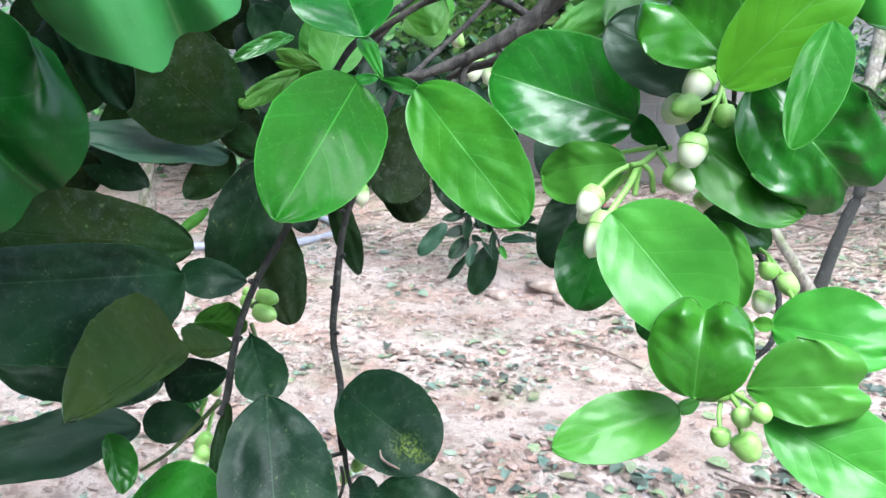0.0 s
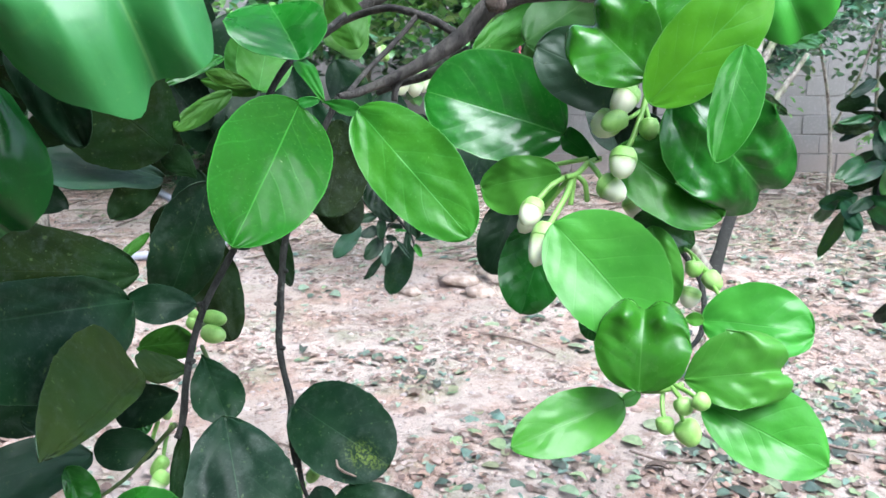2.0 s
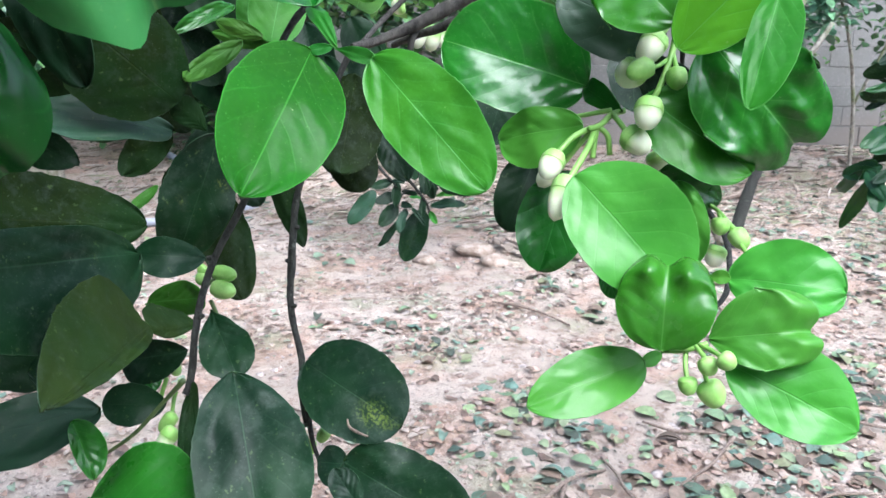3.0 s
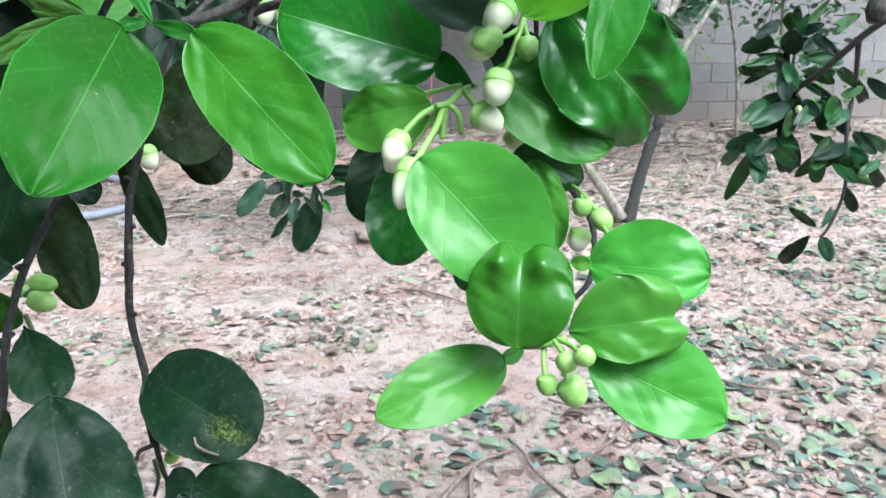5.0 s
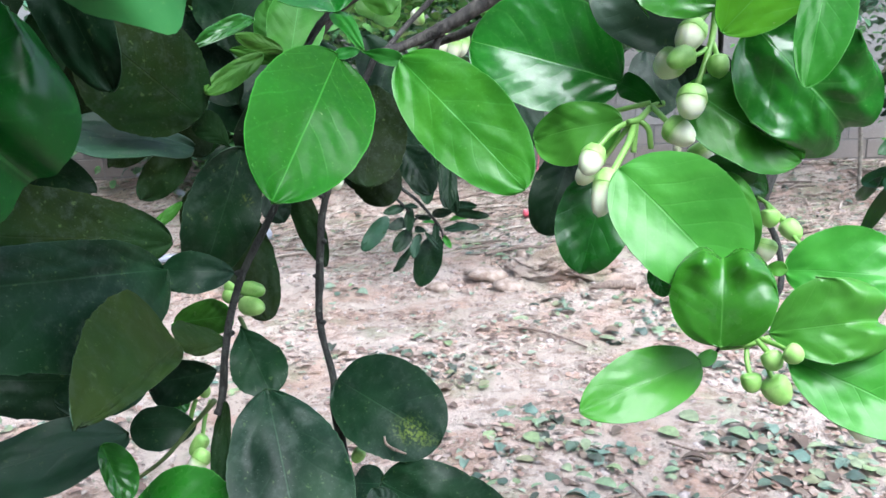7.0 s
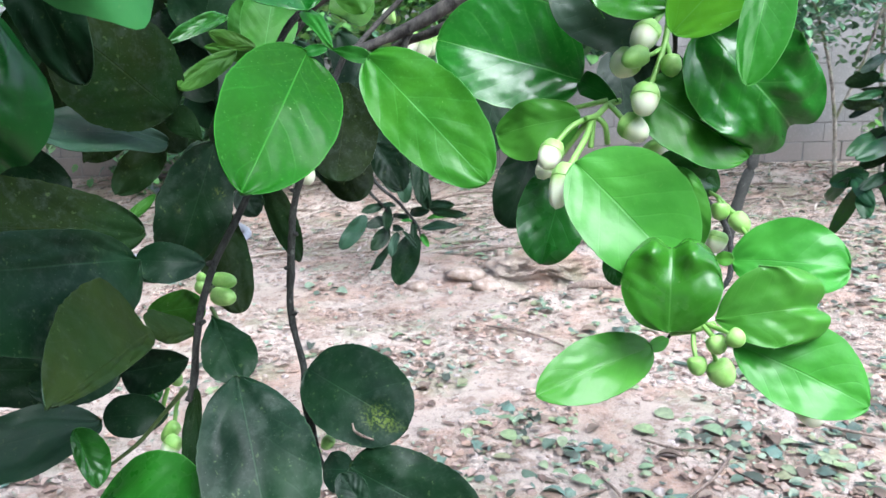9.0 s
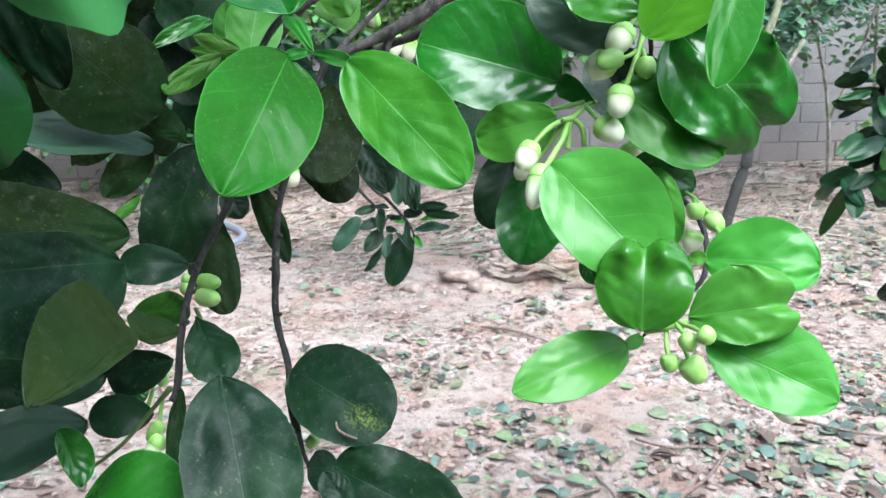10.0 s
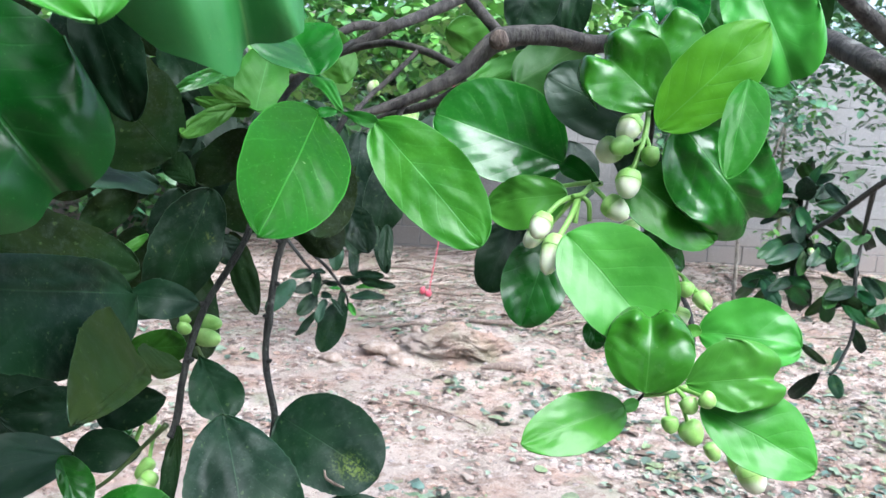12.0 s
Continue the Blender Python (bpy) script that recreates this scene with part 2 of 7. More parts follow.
WING = {"lime": leaf_paint("lime_wing", (0.105, 0.360, 0.040, 1), (0.080, 0.290, 0.030, 1), RIB, 0.30, 0.0, 0.28, 0.3, shine=0.3, quilted=0.05),
        "green": leaf_paint("green_wing", (0.022, 0.150, 0.013, 1), (0.015, 0.105, 0.011, 1), RIB, 0.30, 0.0, 0.2, 0.3, shine=0.3, quilted=0.05),
        # winged stalks of those leaves, with the same shade in the colour
        "old": leaf_paint("old_shaded_wing", (0.0060, 0.026, 0.0105, 1), (0.0038, 0.017, 0.0075, 1), (0.032, 0.072, 0.034, 1), 0.42, 0.0, 0.04, 0.4, 0.5, 0.2, quilted=0.05)}
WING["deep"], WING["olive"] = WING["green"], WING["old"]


def bark_paint(name, dark, pale, scale=60.0, moss=0.0):
    m = Nodes(name)
    at = m.coords("World")
    long_way = m.add("ShaderNodeMapping")
    m.put(long_way.inputs[0], at)
    long_way.inputs["Scale"].default_value = (1, 1, 0.5)
    grain = m.noise(scale, 6.0, long_way.outputs[0], 0.65)
    colour = m.mix(m.ramp(grain, 0.3, 0.7), dark, pale)
    lichen = m.ramp(m.noise(scale * 0.35, 4.0, at), 0.62, 0.72)
    colour = m.mix(m.math("MULTIPLY", lichen, 0.5), colour, (0.30, 0.31, 0.27, 1))
    if moss:
        colour = m.mix(m.math("MULTIPLY", m.ramp(m.noise(scale * 0.2, 3.0, at), 0.45, 0.6), moss), colour, (0.12, 0.17, 0.05, 1))
    crack = m.ramp(m.noise(scale * 2.2, 5.0, long_way.outputs[0], 0.7), 0.54, 0.64)
    colour = m.mix(m.math("MULTIPLY", crack, 0.6), colour, (0.012, 0.010, 0.009, 1))
    nrm = m.bump(grain, 0.8, 0.006)
    nrm = m.bump(crack, 0.6, -0.002, nrm)
    return m.set(Base_Color=colour, Roughness=0.85, Normal=nrm)


BARK = bark_paint("bark", (0.017, 0.0155, 0.0135, 1), (0.076, 0.070, 0.059, 1), 90.0)
TWIG = bark_paint("twig_bark", (0.015, 0.016, 0.013, 1), (0.046, 0.048, 0.040, 1), 220.0)
PALE_BARK = bark_paint("pale_bark", (0.12, 0.10, 0.08, 1), (0.38, 0.36, 0.30, 1), 25.0, 0.6)
CUT = bark_paint("cut_wood", (0.06, 0.042, 0.034, 1), (0.15, 0.115, 0.09, 1), 160.0)


def plain_paint(name, a, b, scale, rough, glow=0.0, bump=0.2, depth=0.0008, coat=0.0):
    m = Nodes(name)
    at = m.coords()
    f = m.noise(scale, 4.0, at)
    colour = m.mix(m.ramp(f, 0.35, 0.65), a, b)
    m.set(Base_Color=colour, Roughness=rough, Normal=m.bump(m.noise(scale * 3, 3.0, at), bump, depth))
    m.bsdf.inputs["Coat Weight"].default_value = coat
    if glow:
        m.bsdf.inputs["Subsurface Weight"].default_value = glow
        m.bsdf.inputs["Subsurface Radius"].default_value = (0.004, 0.005, 0.002)
        m.bsdf.inputs["Subsurface Scale"].default_value = 1.0
    return m.mat


STALK = plain_paint("green_stalk", (0.18, 0.38, 0.07, 1), (0.25, 0.47, 0.10, 1), 90.0, 0.45)
BUD_GREEN = plain_paint("bud_green", (0.24, 0.48, 0.10, 1), (0.35, 0.59, 0.17, 1), 120.0, 0.45, 0.2)


def petal_paint():
    m = Nodes("bud_petals")
    along = m.add("ShaderNodeSeparateXYZ", Vector=m.add("ShaderNodeUVMap").outputs[0]).outputs[0]
    along = m.math("ADD", along, m.math("MULTIPLY", m.math("SUBTRACT", m.noise(260.0, 3.0), 0.5), 0.18))
    colour = m.mix(m.ramp(along, 0.34, 0.66), (0.33, 0.55, 0.15, 1), (0.70, 0.75, 0.54, 1))
    m.set(Base_Color=colour, Roughness=0.42, Normal=m.bump(m.noise(300.0, 3.0), 0.25, 0.0006))
    m.bsdf.inputs["Subsurface Weight"].default_value = 0.2
    m.bsdf.inputs["Subsurface Radius"].default_value = (0.004, 0.005, 0.002)
    return m.mat


BUD_PETALS = petal_paint()
OLD_STALK = plain_paint("dull_green_stalk", (0.05, 0.085, 0.025, 1), (0.08, 0.12, 0.035, 1), 120.0, 0.5)


def soil_paint():
    m = Nodes("red_soil")
    at = m.coords("World")
    big = m.noise(0.9, 5.0, at)
    mid = m.noise(9.0, 7.0, at, 0.68)
    fine = m.noise(70.0, 5.0, at, 0.7)
    colour = m.mix(m.ramp(big, 0.35, 0.65), (0.51, 0.415, 0.34, 1), (0.68, 0.575, 0.495, 1))
    rust = m.math("MULTIPLY", m.ramp(m.noise(2.6, 5.0, at), 0.46, 0.64), 0.65)
    colour = m.mix(rust, colour, (0.48, 0.285, 0.20, 1))
    colour = m.mix(m.math("MULTIPLY", m.ramp(mid, 0.49, 0.62), 0.72), colour, (0.27, 0.175, 0.13, 1))
    colour = m.mix(m.math("MULTIPLY", m.ramp(fine, 0.5, 0.68), 0.5), colour, (0.60, 0.52, 0.47, 1))
    colour = m.mix(m.math("MULTIPLY", m.ramp(m.noise(45.0, 3.0, at), 0.6, 0.7), 0.6), colour, (0.16, 0.11, 0.09, 1))
    moss = m.math("MULTIPLY", m.ramp(m.noise(2.1, 4.0, at), 0.52, 0.68), 0.55)
    colour = m.mix(moss, colour, (0.31, 0.33, 0.20, 1))
    grit = m.noise(190.0, 4.0, at, 0.7)
    colour = m.mix(m.math("MULTIPLY", m.ramp(grit, 0.56, 0.70), 0.35), colour, (0.17, 0.115, 0.09, 1))
    colour = m.mix(m.math("MULTIPLY", m.ramp(grit, 0.44, 0.34), 0.45), colour, (0.62, 0.53, 0.47, 1))
    nrm = m.bump(mid, 1.0, 0.06)
    nrm = m.bump(fine, 1.0, 0.016, nrm)
    nrm = m.bump(grit, 0.8, 0.006, nrm)
    return m.set(Base_Color=colour, Roughness=0.95, Normal=nrm)


def varied_paint(name, stops, rough=0.7, scale=40.0, island=False, bump=0.3):
    """A colour for each piece out of a few, with mottling."""
    m = Nodes(name)
    rnd = m.add("ShaderNodeNewGeometry").outputs["Random Per Island"] if island else m.add("ShaderNodeObjectInfo").outputs["Random"]
    r = m.add("ShaderNodeValToRGB", Fac=rnd)
    r.color_ramp.interpolation = "CONSTANT"
    el = r.color_ramp.elements
    for k, c in enumerate(stops):
        e = el[k] if k < 2 else el.new(k / len(stops))
        e.position, e.color = k / len(stops), c
    at = m.coords("World")
    f = m.noise(scale, 5.0, at)
    colour = m.mix(m.math("MULTIPLY", m.ramp(f, 0.35, 0.7), 0.45), r.outputs[0], (0.05, 0.05, 0.03, 1))
    return m.set(Base_Color=colour, Roughness=rough, Normal=m.bump(f, bump, 0.004))


SOIL = soil_paint()
LITTER = [(0.205, 0.275, 0.185, 1), (0.085, 0.130, 0.090, 1), (0.240, 0.295, 0.170, 1), (0.175, 0.125, 0.092, 1), (0.110, 0.190, 0.150, 1),
          (0.230, 0.310, 0.150, 1), (0.045, 0.060, 0.045, 1), (0.185, 0.270, 0.150, 1), (0.120, 0.085, 0.064, 1), (0.225, 0.235, 0.130, 1), (0.140, 0.215, 0.165, 1),
          (0.230, 0.170, 0.130, 1), (0.060, 0.095, 0.075, 1)]
CRUMBS = [(0.40, 0.29, 0.24, 1), (0.26, 0.17, 0.135, 1), (0.43, 0.34, 0.29, 1), (0.16, 0.105, 0.085, 1), (0.36, 0.24, 0.18, 1), (0.27, 0.33, 0.24, 1),
          (0.38, 0.31, 0.26, 1)]
FALLEN = varied_paint("fallen_leaf_skin", LITTER, 0.55)
FALLEN_MANY = varied_paint("litter_skin", LITTER, 0.6, island=True)
CRUMB_MANY = varied_paint("crumb_skin", CRUMBS, 0.8, island=True)
CLOD = varied_paint("clod_soil", [(0.42, 0.345, 0.31, 1), (0.33, 0.24, 0.20, 1), (0.50, 0.43, 0.40, 1), (0.36, 0.26, 0.22, 1)], 0.95, 60.0, True)
STICK = bark_paint("dry_stick", (0.14, 0.10, 0.08, 1), (0.32, 0.25, 0.20, 1), 90.0)
FAR_LEAF = varied_paint("far_leaf_skin", [(0.05, 0.15, 0.045, 1), (0.075, 0.21, 0.055, 1), (0.035, 0.11, 0.04, 1), (0.11, 0.28, 0.07, 1), (0.065, 0.18, 0.09, 1)],
                        0.38, 20.0, True, 0.1)
FAR_BRIGHT = varied_paint("far_bright_leaf_skin", [(0.11, 0.34, 0.045, 1), (0.17, 0.44, 0.07, 1), (0.07, 0.25, 0.04, 1), (0.22, 0.46, 0.10, 1)],
                          0.4, 20.0, True, 0.1)
BLUE_LEAF = varied_paint("bluish_leaf_skin", [(0.09, 0.23, 0.13, 1), (0.14, 0.32, 0.18, 1), (0.06, 0.16, 0.09, 1), (0.19, 0.40, 0.20, 1)],
                         0.35, 20.0, True, 0.1)


def block_paint():
    m = Nodes("grey_block")
    at = m.coords("World")
    rnd = m.add("ShaderNodeObjectInfo").outputs["Random"]
    colour = m.mix(rnd, (0.205, 0.203, 0.194, 1), (0.245, 0.242, 0.231, 1))
    colour = m.mix(m.math("MULTIPLY", m.ramp(m.noise(3.0, 5.0, at), 0.45, 0.7), 0.6), colour, (0.18, 0.175, 0.165, 1))
    colour = m.mix(m.math("MULTIPLY", m.ramp(m.noise(45.0, 4.0, at), 0.5, 0.7), 0.35), colour, (0.38, 0.37, 0.36, 1))
    low = m.math("SUBTRACT", 1.0, m.ramp(m.math("ADD", m.add("ShaderNodeSeparateXYZ", Vector=at).outputs[2], m.math("MULTIPLY", m.noise(2.0, 4.0, at), 0.5)), 0.55, 0.95))
    colour = m.mix(m.math("MULTIPLY", low, 0.55), colour, (0.26, 0.21, 0.18, 1))
    return m.set(Base_Color=colour, Roughness=0.92, Normal=m.bump(m.noise(60.0, 5.0, at), 0.5, 0.004))


BLOCK = block_paint()
MORTAR = plain_paint("mortar", (0.215, 0.212, 0.204, 1), (0.255, 0.252, 0.243, 1), 14.0, 0.95, 0.0, 0.5, 0.004)
HOSE = plain_paint("grey_hose", (0.26, 0.28, 0.33, 1), (0.34, 0.36, 0.41, 1), 12.0, 0.45)
RED = plain_paint("red_plastic", (0.60, 0.08, 0.13, 1), (0.70, 0.14, 0.18, 1), 20.0, 0.5)
STONE = plain_paint("pale_stone", (0.27, 0.20, 0.155, 1), (0.45, 0.365, 0.305, 1), 20.0, 0.95, 0.0, 1.0, 0.014)


# ---- builders ----
def part(name, bm, materials, parent=None, label="", m=None):
    """One mesh object out of a bmesh, under a thing or a part."""
    mesh = bpy.data.meshes.new(name)
    bm.to_mesh(mesh)
    bm.free()
    mesh.shade_smooth()
    for mat in materials if isinstance(materials, (tuple, list)) else [materials]:
        mesh.materials.append(mat)
    return hang(name, mesh, parent, label, m)


def hang(name, mesh, parent=None, label="", m=None):
    """An object on a mesh, at the place m in the world."""
    ob = new(name, mesh)
    m = m if m else Matrix()
    if parent:
        ob.parent = parent
        above = parent.matrix_basis.copy()
        if parent.parent:
            above = parent.parent.matrix_basis @ above
        ob.matrix_basis = above.inverted() @ m
    else:
        ob.matrix_basis = m
    return tagged(ob, label)


def thing(name, at, label, category, group="", kind=""):
    ob = new(name)
    ob.empty_display_size = 0.05
    ob.matrix_basis = Matrix.Translation(at)
    return tagged(ob, label, category, group, kind)


def tube(points, sides=8, bumpy=0.0, bm=None, closed=True):
    """A tapered, round stem along (x, y, z, radius) points."""
    bm = bm or bmesh.new()
    pts = [Vector(p[:3]) for p in points]
    rad = [p[3] for p in points]
    fine, fr = [], []
    n = len(pts)
    for i in range(n - 1):
        a, b, c, d = pts[max(i - 1, 0)], pts[i], pts[i + 1], pts[min(i + 2, n - 1)]
        steps = 5 if n > 2 else 3
        for k in range(steps + (i == n - 2)):
            t = k / steps
            fine.append(0.5 * ((2 * b) + (c - a) * t + (2 * a - 5 * b + 4 * c - d) * t * t + (3 * b - a - 3 * c + d) * t ** 3))
            fr.append(rad[i] + (rad[i + 1] - rad[i]) * t)
    rings, ref = [], Vector((0.31, 0.22, 0.93))
    for i, p in enumerate(fine):
        ahead = (fine[min(i + 1, len(fine) - 1)] - fine[max(i - 1, 0)]).normalized()
        one = ahead.cross(ref)
        one = (one if one.length > 1e-4 else ahead.orthogonal()).normalized()
        two = ahead.cross(one)
        ring = []
        for k in range(sides):
            a = 2 * math.pi * k / sides
            off = one * math.cos(a) + two * math.sin(a)
            r = fr[i] * (1 + bumpy * noise.noise(p * 60 + off * 1.5))
            ring.append(bm.verts.new(p + off * r))
        rings.append(ring)
    for a, b in zip(rings, rings[1:]):
        for k in range(sides):
            bm.faces.new((a[k], a[(k + 1) % sides], b[(k + 1) % sides], b[k]))
    if closed:
        bm.faces.new(rings[0][::-1]), bm.faces.new(rings[-1])
    return bm


def leaf_mesh(length, left, right, fold=10.0, bow=0.1, wave=0.026, widest=0.5, base_q=0.5, tip_q=0.5, notch=0.0, curl=0.0,
              rows=46, cols=8, thick=0.0006, twist=0.0, rim=0.011, pucker=0.0, bulge=0.0, seed=0):
    """A leaf along +x with its face to +z: an outline from two powers, a folded midrib, a bow, waves and a notched tip.
    curl bends the blade's rim up (plus) or down."""
    bm = bmesh.new()
    uvl = bm.loops.layers.uv.new("UVMap")
    k_skew = math.log(0.5) / math.log(widest)
    grid = []
    for i in range(rows + 1):
        u = 0.5 - 0.5 * math.cos(math.pi * i / rows)
        s = u ** k_skew
        q = base_q if s < 0.5 else tip_q
        f = max(1 - (2 * s - 1) ** 2, 0.0) ** q if 0 < i < rows else 0.0
        if notch and s > 0.5:
            f = 1.0
        f = max(f, 0.012)
        row = []
        for j in range(-cols, cols + 1):
            v = j / cols
            w = (left if v > 0 else right) * f
            edge = 1 + (0.022 if rim < 0.015 else 0.05) * noise.noise(Vector((u * 9, v * 1.2, seed * 3.7))) + 0.008 * noise.noise(Vector((u * 31, v, seed * 1.9))) - rim * abs(math.sin(u * 44 + seed)) ** 0.5
            y = v * w * edge
            x = u * length
            if notch and u > 0.45:
                # a broad round end, cleft at the midrib
                end = 0.45 + 0.55 * max(1 - abs(v) ** 2.6, 0.0) ** (1 / 2.6) - notch * math.exp(-(v / 0.2) ** 2)
                x = length * (0.45 + (end - 0.45) * (u - 0.45) / 0.55)
            full = (left + right) * 0.5
            z = abs(y) * math.tan(radians(fold)) + bow * length * 4 * u * (1 - u)
            z += curl * full * (abs(v) ** 2.5) * f
            z += wave * length * abs(v) * math.sin(u * 11 + seed * 2.1 + (1.5 if v > 0 else 0))
            z += wave * length * 1.5 * noise.noise(Vector((u * 2.6, v * 1.6, seed * 1.3)))
            z += wave * length * 0.5 * noise.noise(Vector((u * 7.0, v * 4.5, seed * 2.3)))
            z += 0.004 * length * noise.noise(Vector((u * 11 - abs(v) * 4, v * 4.5, seed * 5.1)))
            z += 0.007 * length * noise.noise(Vector((u * 6.5, v * 3.6, seed * 7.7)))
            if notch:
                rise = max(0, (u - 0.4) / 0.6) ** 1.5
                z += length * rise * (0.38 * notch * math.sin(math.pi * min(abs(v) * 0.95 + 0.05, 1)) - 0.35 * notch * math.exp(-(v * 4) ** 2))
                z -= length * 0.10 * max(0, (u - 0.75) / 0.25) ** 2
            if pucker:
                # blisters between the veins, strongest towards the tip
                swell = noise.noise(Vector((u * 4.2 + seed, v * 2.4, seed * 1.7)))
                crease = abs(noise.noise(Vector((u * 3.1 - abs(v) * 2.0, v * 1.9, seed * 4.4))))
                z += pucker * length * (0.25 + 1.1 * u * u) * (1.6 * swell - 2.2 * crease) * (1 - 0.5 * math.exp(-(v * 5) ** 2))
            if bulge:
                # two round swellings below the cleft, the end rolled under
                z += bulge * length * math.exp(-(((u - 0.77) / 0.14) ** 2 + ((abs(v) - 0.38) / 0.21) ** 2))
                z -= bulge * length * 0.7 * math.exp(-(v * 5.5) ** 2) * max(0, (u - 0.45) / 0.55)
                z -= bulge * length * 1.5 * max(0, (u - 0.84) / 0.16) ** 2
            if twist:
                a = radians(twist) * (u - 0.5)
                y, z = y * math.cos(a) - z * math.sin(a), y * math.sin(a) + z * math.cos(a)
            row.append((Vector((x, y, z)), u, 0.5 + v * 0.5))
        grid.append(row)
    top = [[bm.verts.new(p) for p, _, _ in row] for row in grid]
    low = []
    for i, row in enumerate(grid):
        out = []
        for j, (p, _, _) in enumerate(row):
            dx = grid[min(i + 1, rows)][j][0] - grid[max(i - 1, 0)][j][0]
            dy = row[min(j + 1, 2 * cols)][0] - row[max(j - 1, 0)][0]
            nz = dx.cross(dy)
            out.append(bm.verts.new(p - (nz.normalized() if nz.length > 1e-12 else Vector((0, 0, 1))) * thick))
        low.append(out)

    def quad(vs, mat):
        face = bm.faces.new([v for v, _, _ in vs])
        face.material_index, face.smooth = mat, True
        for loop, (_, u, w) in zip(face.loops, vs):
            loop[uvl].uv = (u, w)

    def c(sheet, i, j):
        return sheet[i][j], grid[i][j][1], grid[i][j][2]

    for i in range(rows):
        for j in range(2 * cols):
            quad((c(top, i, j), c(top, i + 1, j), c(top, i + 1, j + 1), c(top, i, j + 1)), 0)
            quad((c(low, i, j + 1), c(low, i + 1, j + 1), c(low, i + 1, j), c(low, i, j)), 1)
        for j, order in ((0, 1), (2 * cols, -1)):
            # the cut edge has corners of its own, so that the blade stays flat up to its rim
            vs = [(bm.verts.new(v.co), u, w) for v, u, w in (c(top, i, j), c(low, i, j), c(low, i + 1, j), c(top, i + 1, j))]
            quad(vs[::order], 0)
    return bm


def stand(base, tip, face):
    """The pose of a leaf: from base to tip, with its face towards face."""
    base, x = Vector(base), Vector(tip) - Vector(base)
    length = x.length
    x.normalize()
    z = Vector(face)
    z = (z - x * z.dot(x)).normalized()
    y = z.cross(x)
    return Matrix(((x.x, y.x, z.x, base.x), (x.y, y.y, z.y, base.y), (x.z, y.z, z.z, base.z), (0, 0, 0, 1))), length


LEAVES = [0]


def leaf(owner, skin, base, tip, face, left, right, label="", wing_of=None, **shape):
    """A leaf of a tree, named leaf, or leaf_wing when it is the winged stalk of another leaf."""
    m, length = stand(base, tip, face)
    LEAVES[0] += 1
    if shape.get("notch"):
        shape.setdefault("cols", 14)
    bm = leaf_mesh(length, left, right, seed=LEAVES[0], rim=0.032 if skin in ("old", "scaly", "olive") else 0.011, **shape)
    if wing_of:
        return part("leaf_wing", bm, (WING[skin], LEAF[skin][1]), wing_of, label, m)
    return part("leaf", bm, LEAF[skin], owner, label, m)


def egg(bm, at, axis, length, radius, lo, hi, mat=0, fat=0.5, ridges=0.0, rings=10, sides=14):
    """The stretch lo to hi of an egg-shaped bud that points along axis."""
    axis = Vector(axis).normalized()
    one = axis.orthogonal().normalized()
    two = axis.cross(one)
    loops = []
    for i in range(rings + 1):
        u = lo + (hi - lo) * i / rings
        r = radius * max(1 - abs(2 * u ** fat - 1) ** 2.2, 0.0) ** 0.5
        r = max(r, radius * 0.02)
        ring = []
        for k in range(sides):
            a = 2 * math.pi * k / sides
            rr = r * (1 + ridges * math.cos(5 * a))
            ring.append(bm.verts.new(Vector(at) + axis * (u * length) + (one * math.cos(a) + two * math.sin(a)) * rr))
        loops.append(ring)
    for a, b in zip(loops, loops[1:]):
        for k in range(sides):
            f = bm.faces.new((a[k], a[(k + 1) % sides], b[(k + 1) % sides], b[k]))
            f.material_index, f.smooth = mat, True
            layer = bm.loops.layers.uv.active
            if layer:
                for loop in f.loops:
                    loop[layer].uv = ((loop.vert.co - Vector(at)).dot(axis) / length, 0.5)
    for ring in (loops[0][::-1], loops[-1]):
        bm.faces.new(ring).material_index = mat


def bud(owner, at, axis, length, radius, green=0.45, white=True):
    """A flower bud: pale petals in a green cup."""
    bm = bmesh.new()
    bm.loops.layers.uv.new("UVMap")
    length *= 0.92
    egg(bm, at, axis, length, radius, 0.0, 1.0, 0 if white else 1, 0.66, 0.03)
    body = part("bud", bm, (BUD_PETALS, BUD_GREEN), owner)
    bm = bmesh.new()
    egg(bm, Vector(at) - Vector(axis).normalized() * length * 0.02, axis, length * 1.02, radius * 1.03, 0.0, min(green, 0.42) if white else 0.22, 0, 0.72, 0.06)
    part("bud_cup", bm, BUD_GREEN, owner)
    return body


def far_leaves(bm, centre, size, count, leaf_size, rng, droop=0.4, gaps=0.0):
    """Small bent leaves spread unevenly through an ellipsoid."""
    for _ in range(count):
        d = Vector((rng.gauss(0, 1), rng.gauss(0, 1), rng.gauss(0, 1))).normalized() * (rng.random() ** 0.45)
        p = Vector(centre) + Vector((d.x * size[0], d.y * size[1], d.z * size[2]))
        if noise.noise(p * 1.7 / max(size)) < gaps - 0.25:
            continue
        one_leaf(bm, p, leaf_size * rng.uniform(0.6, 1.25), rng, droop)


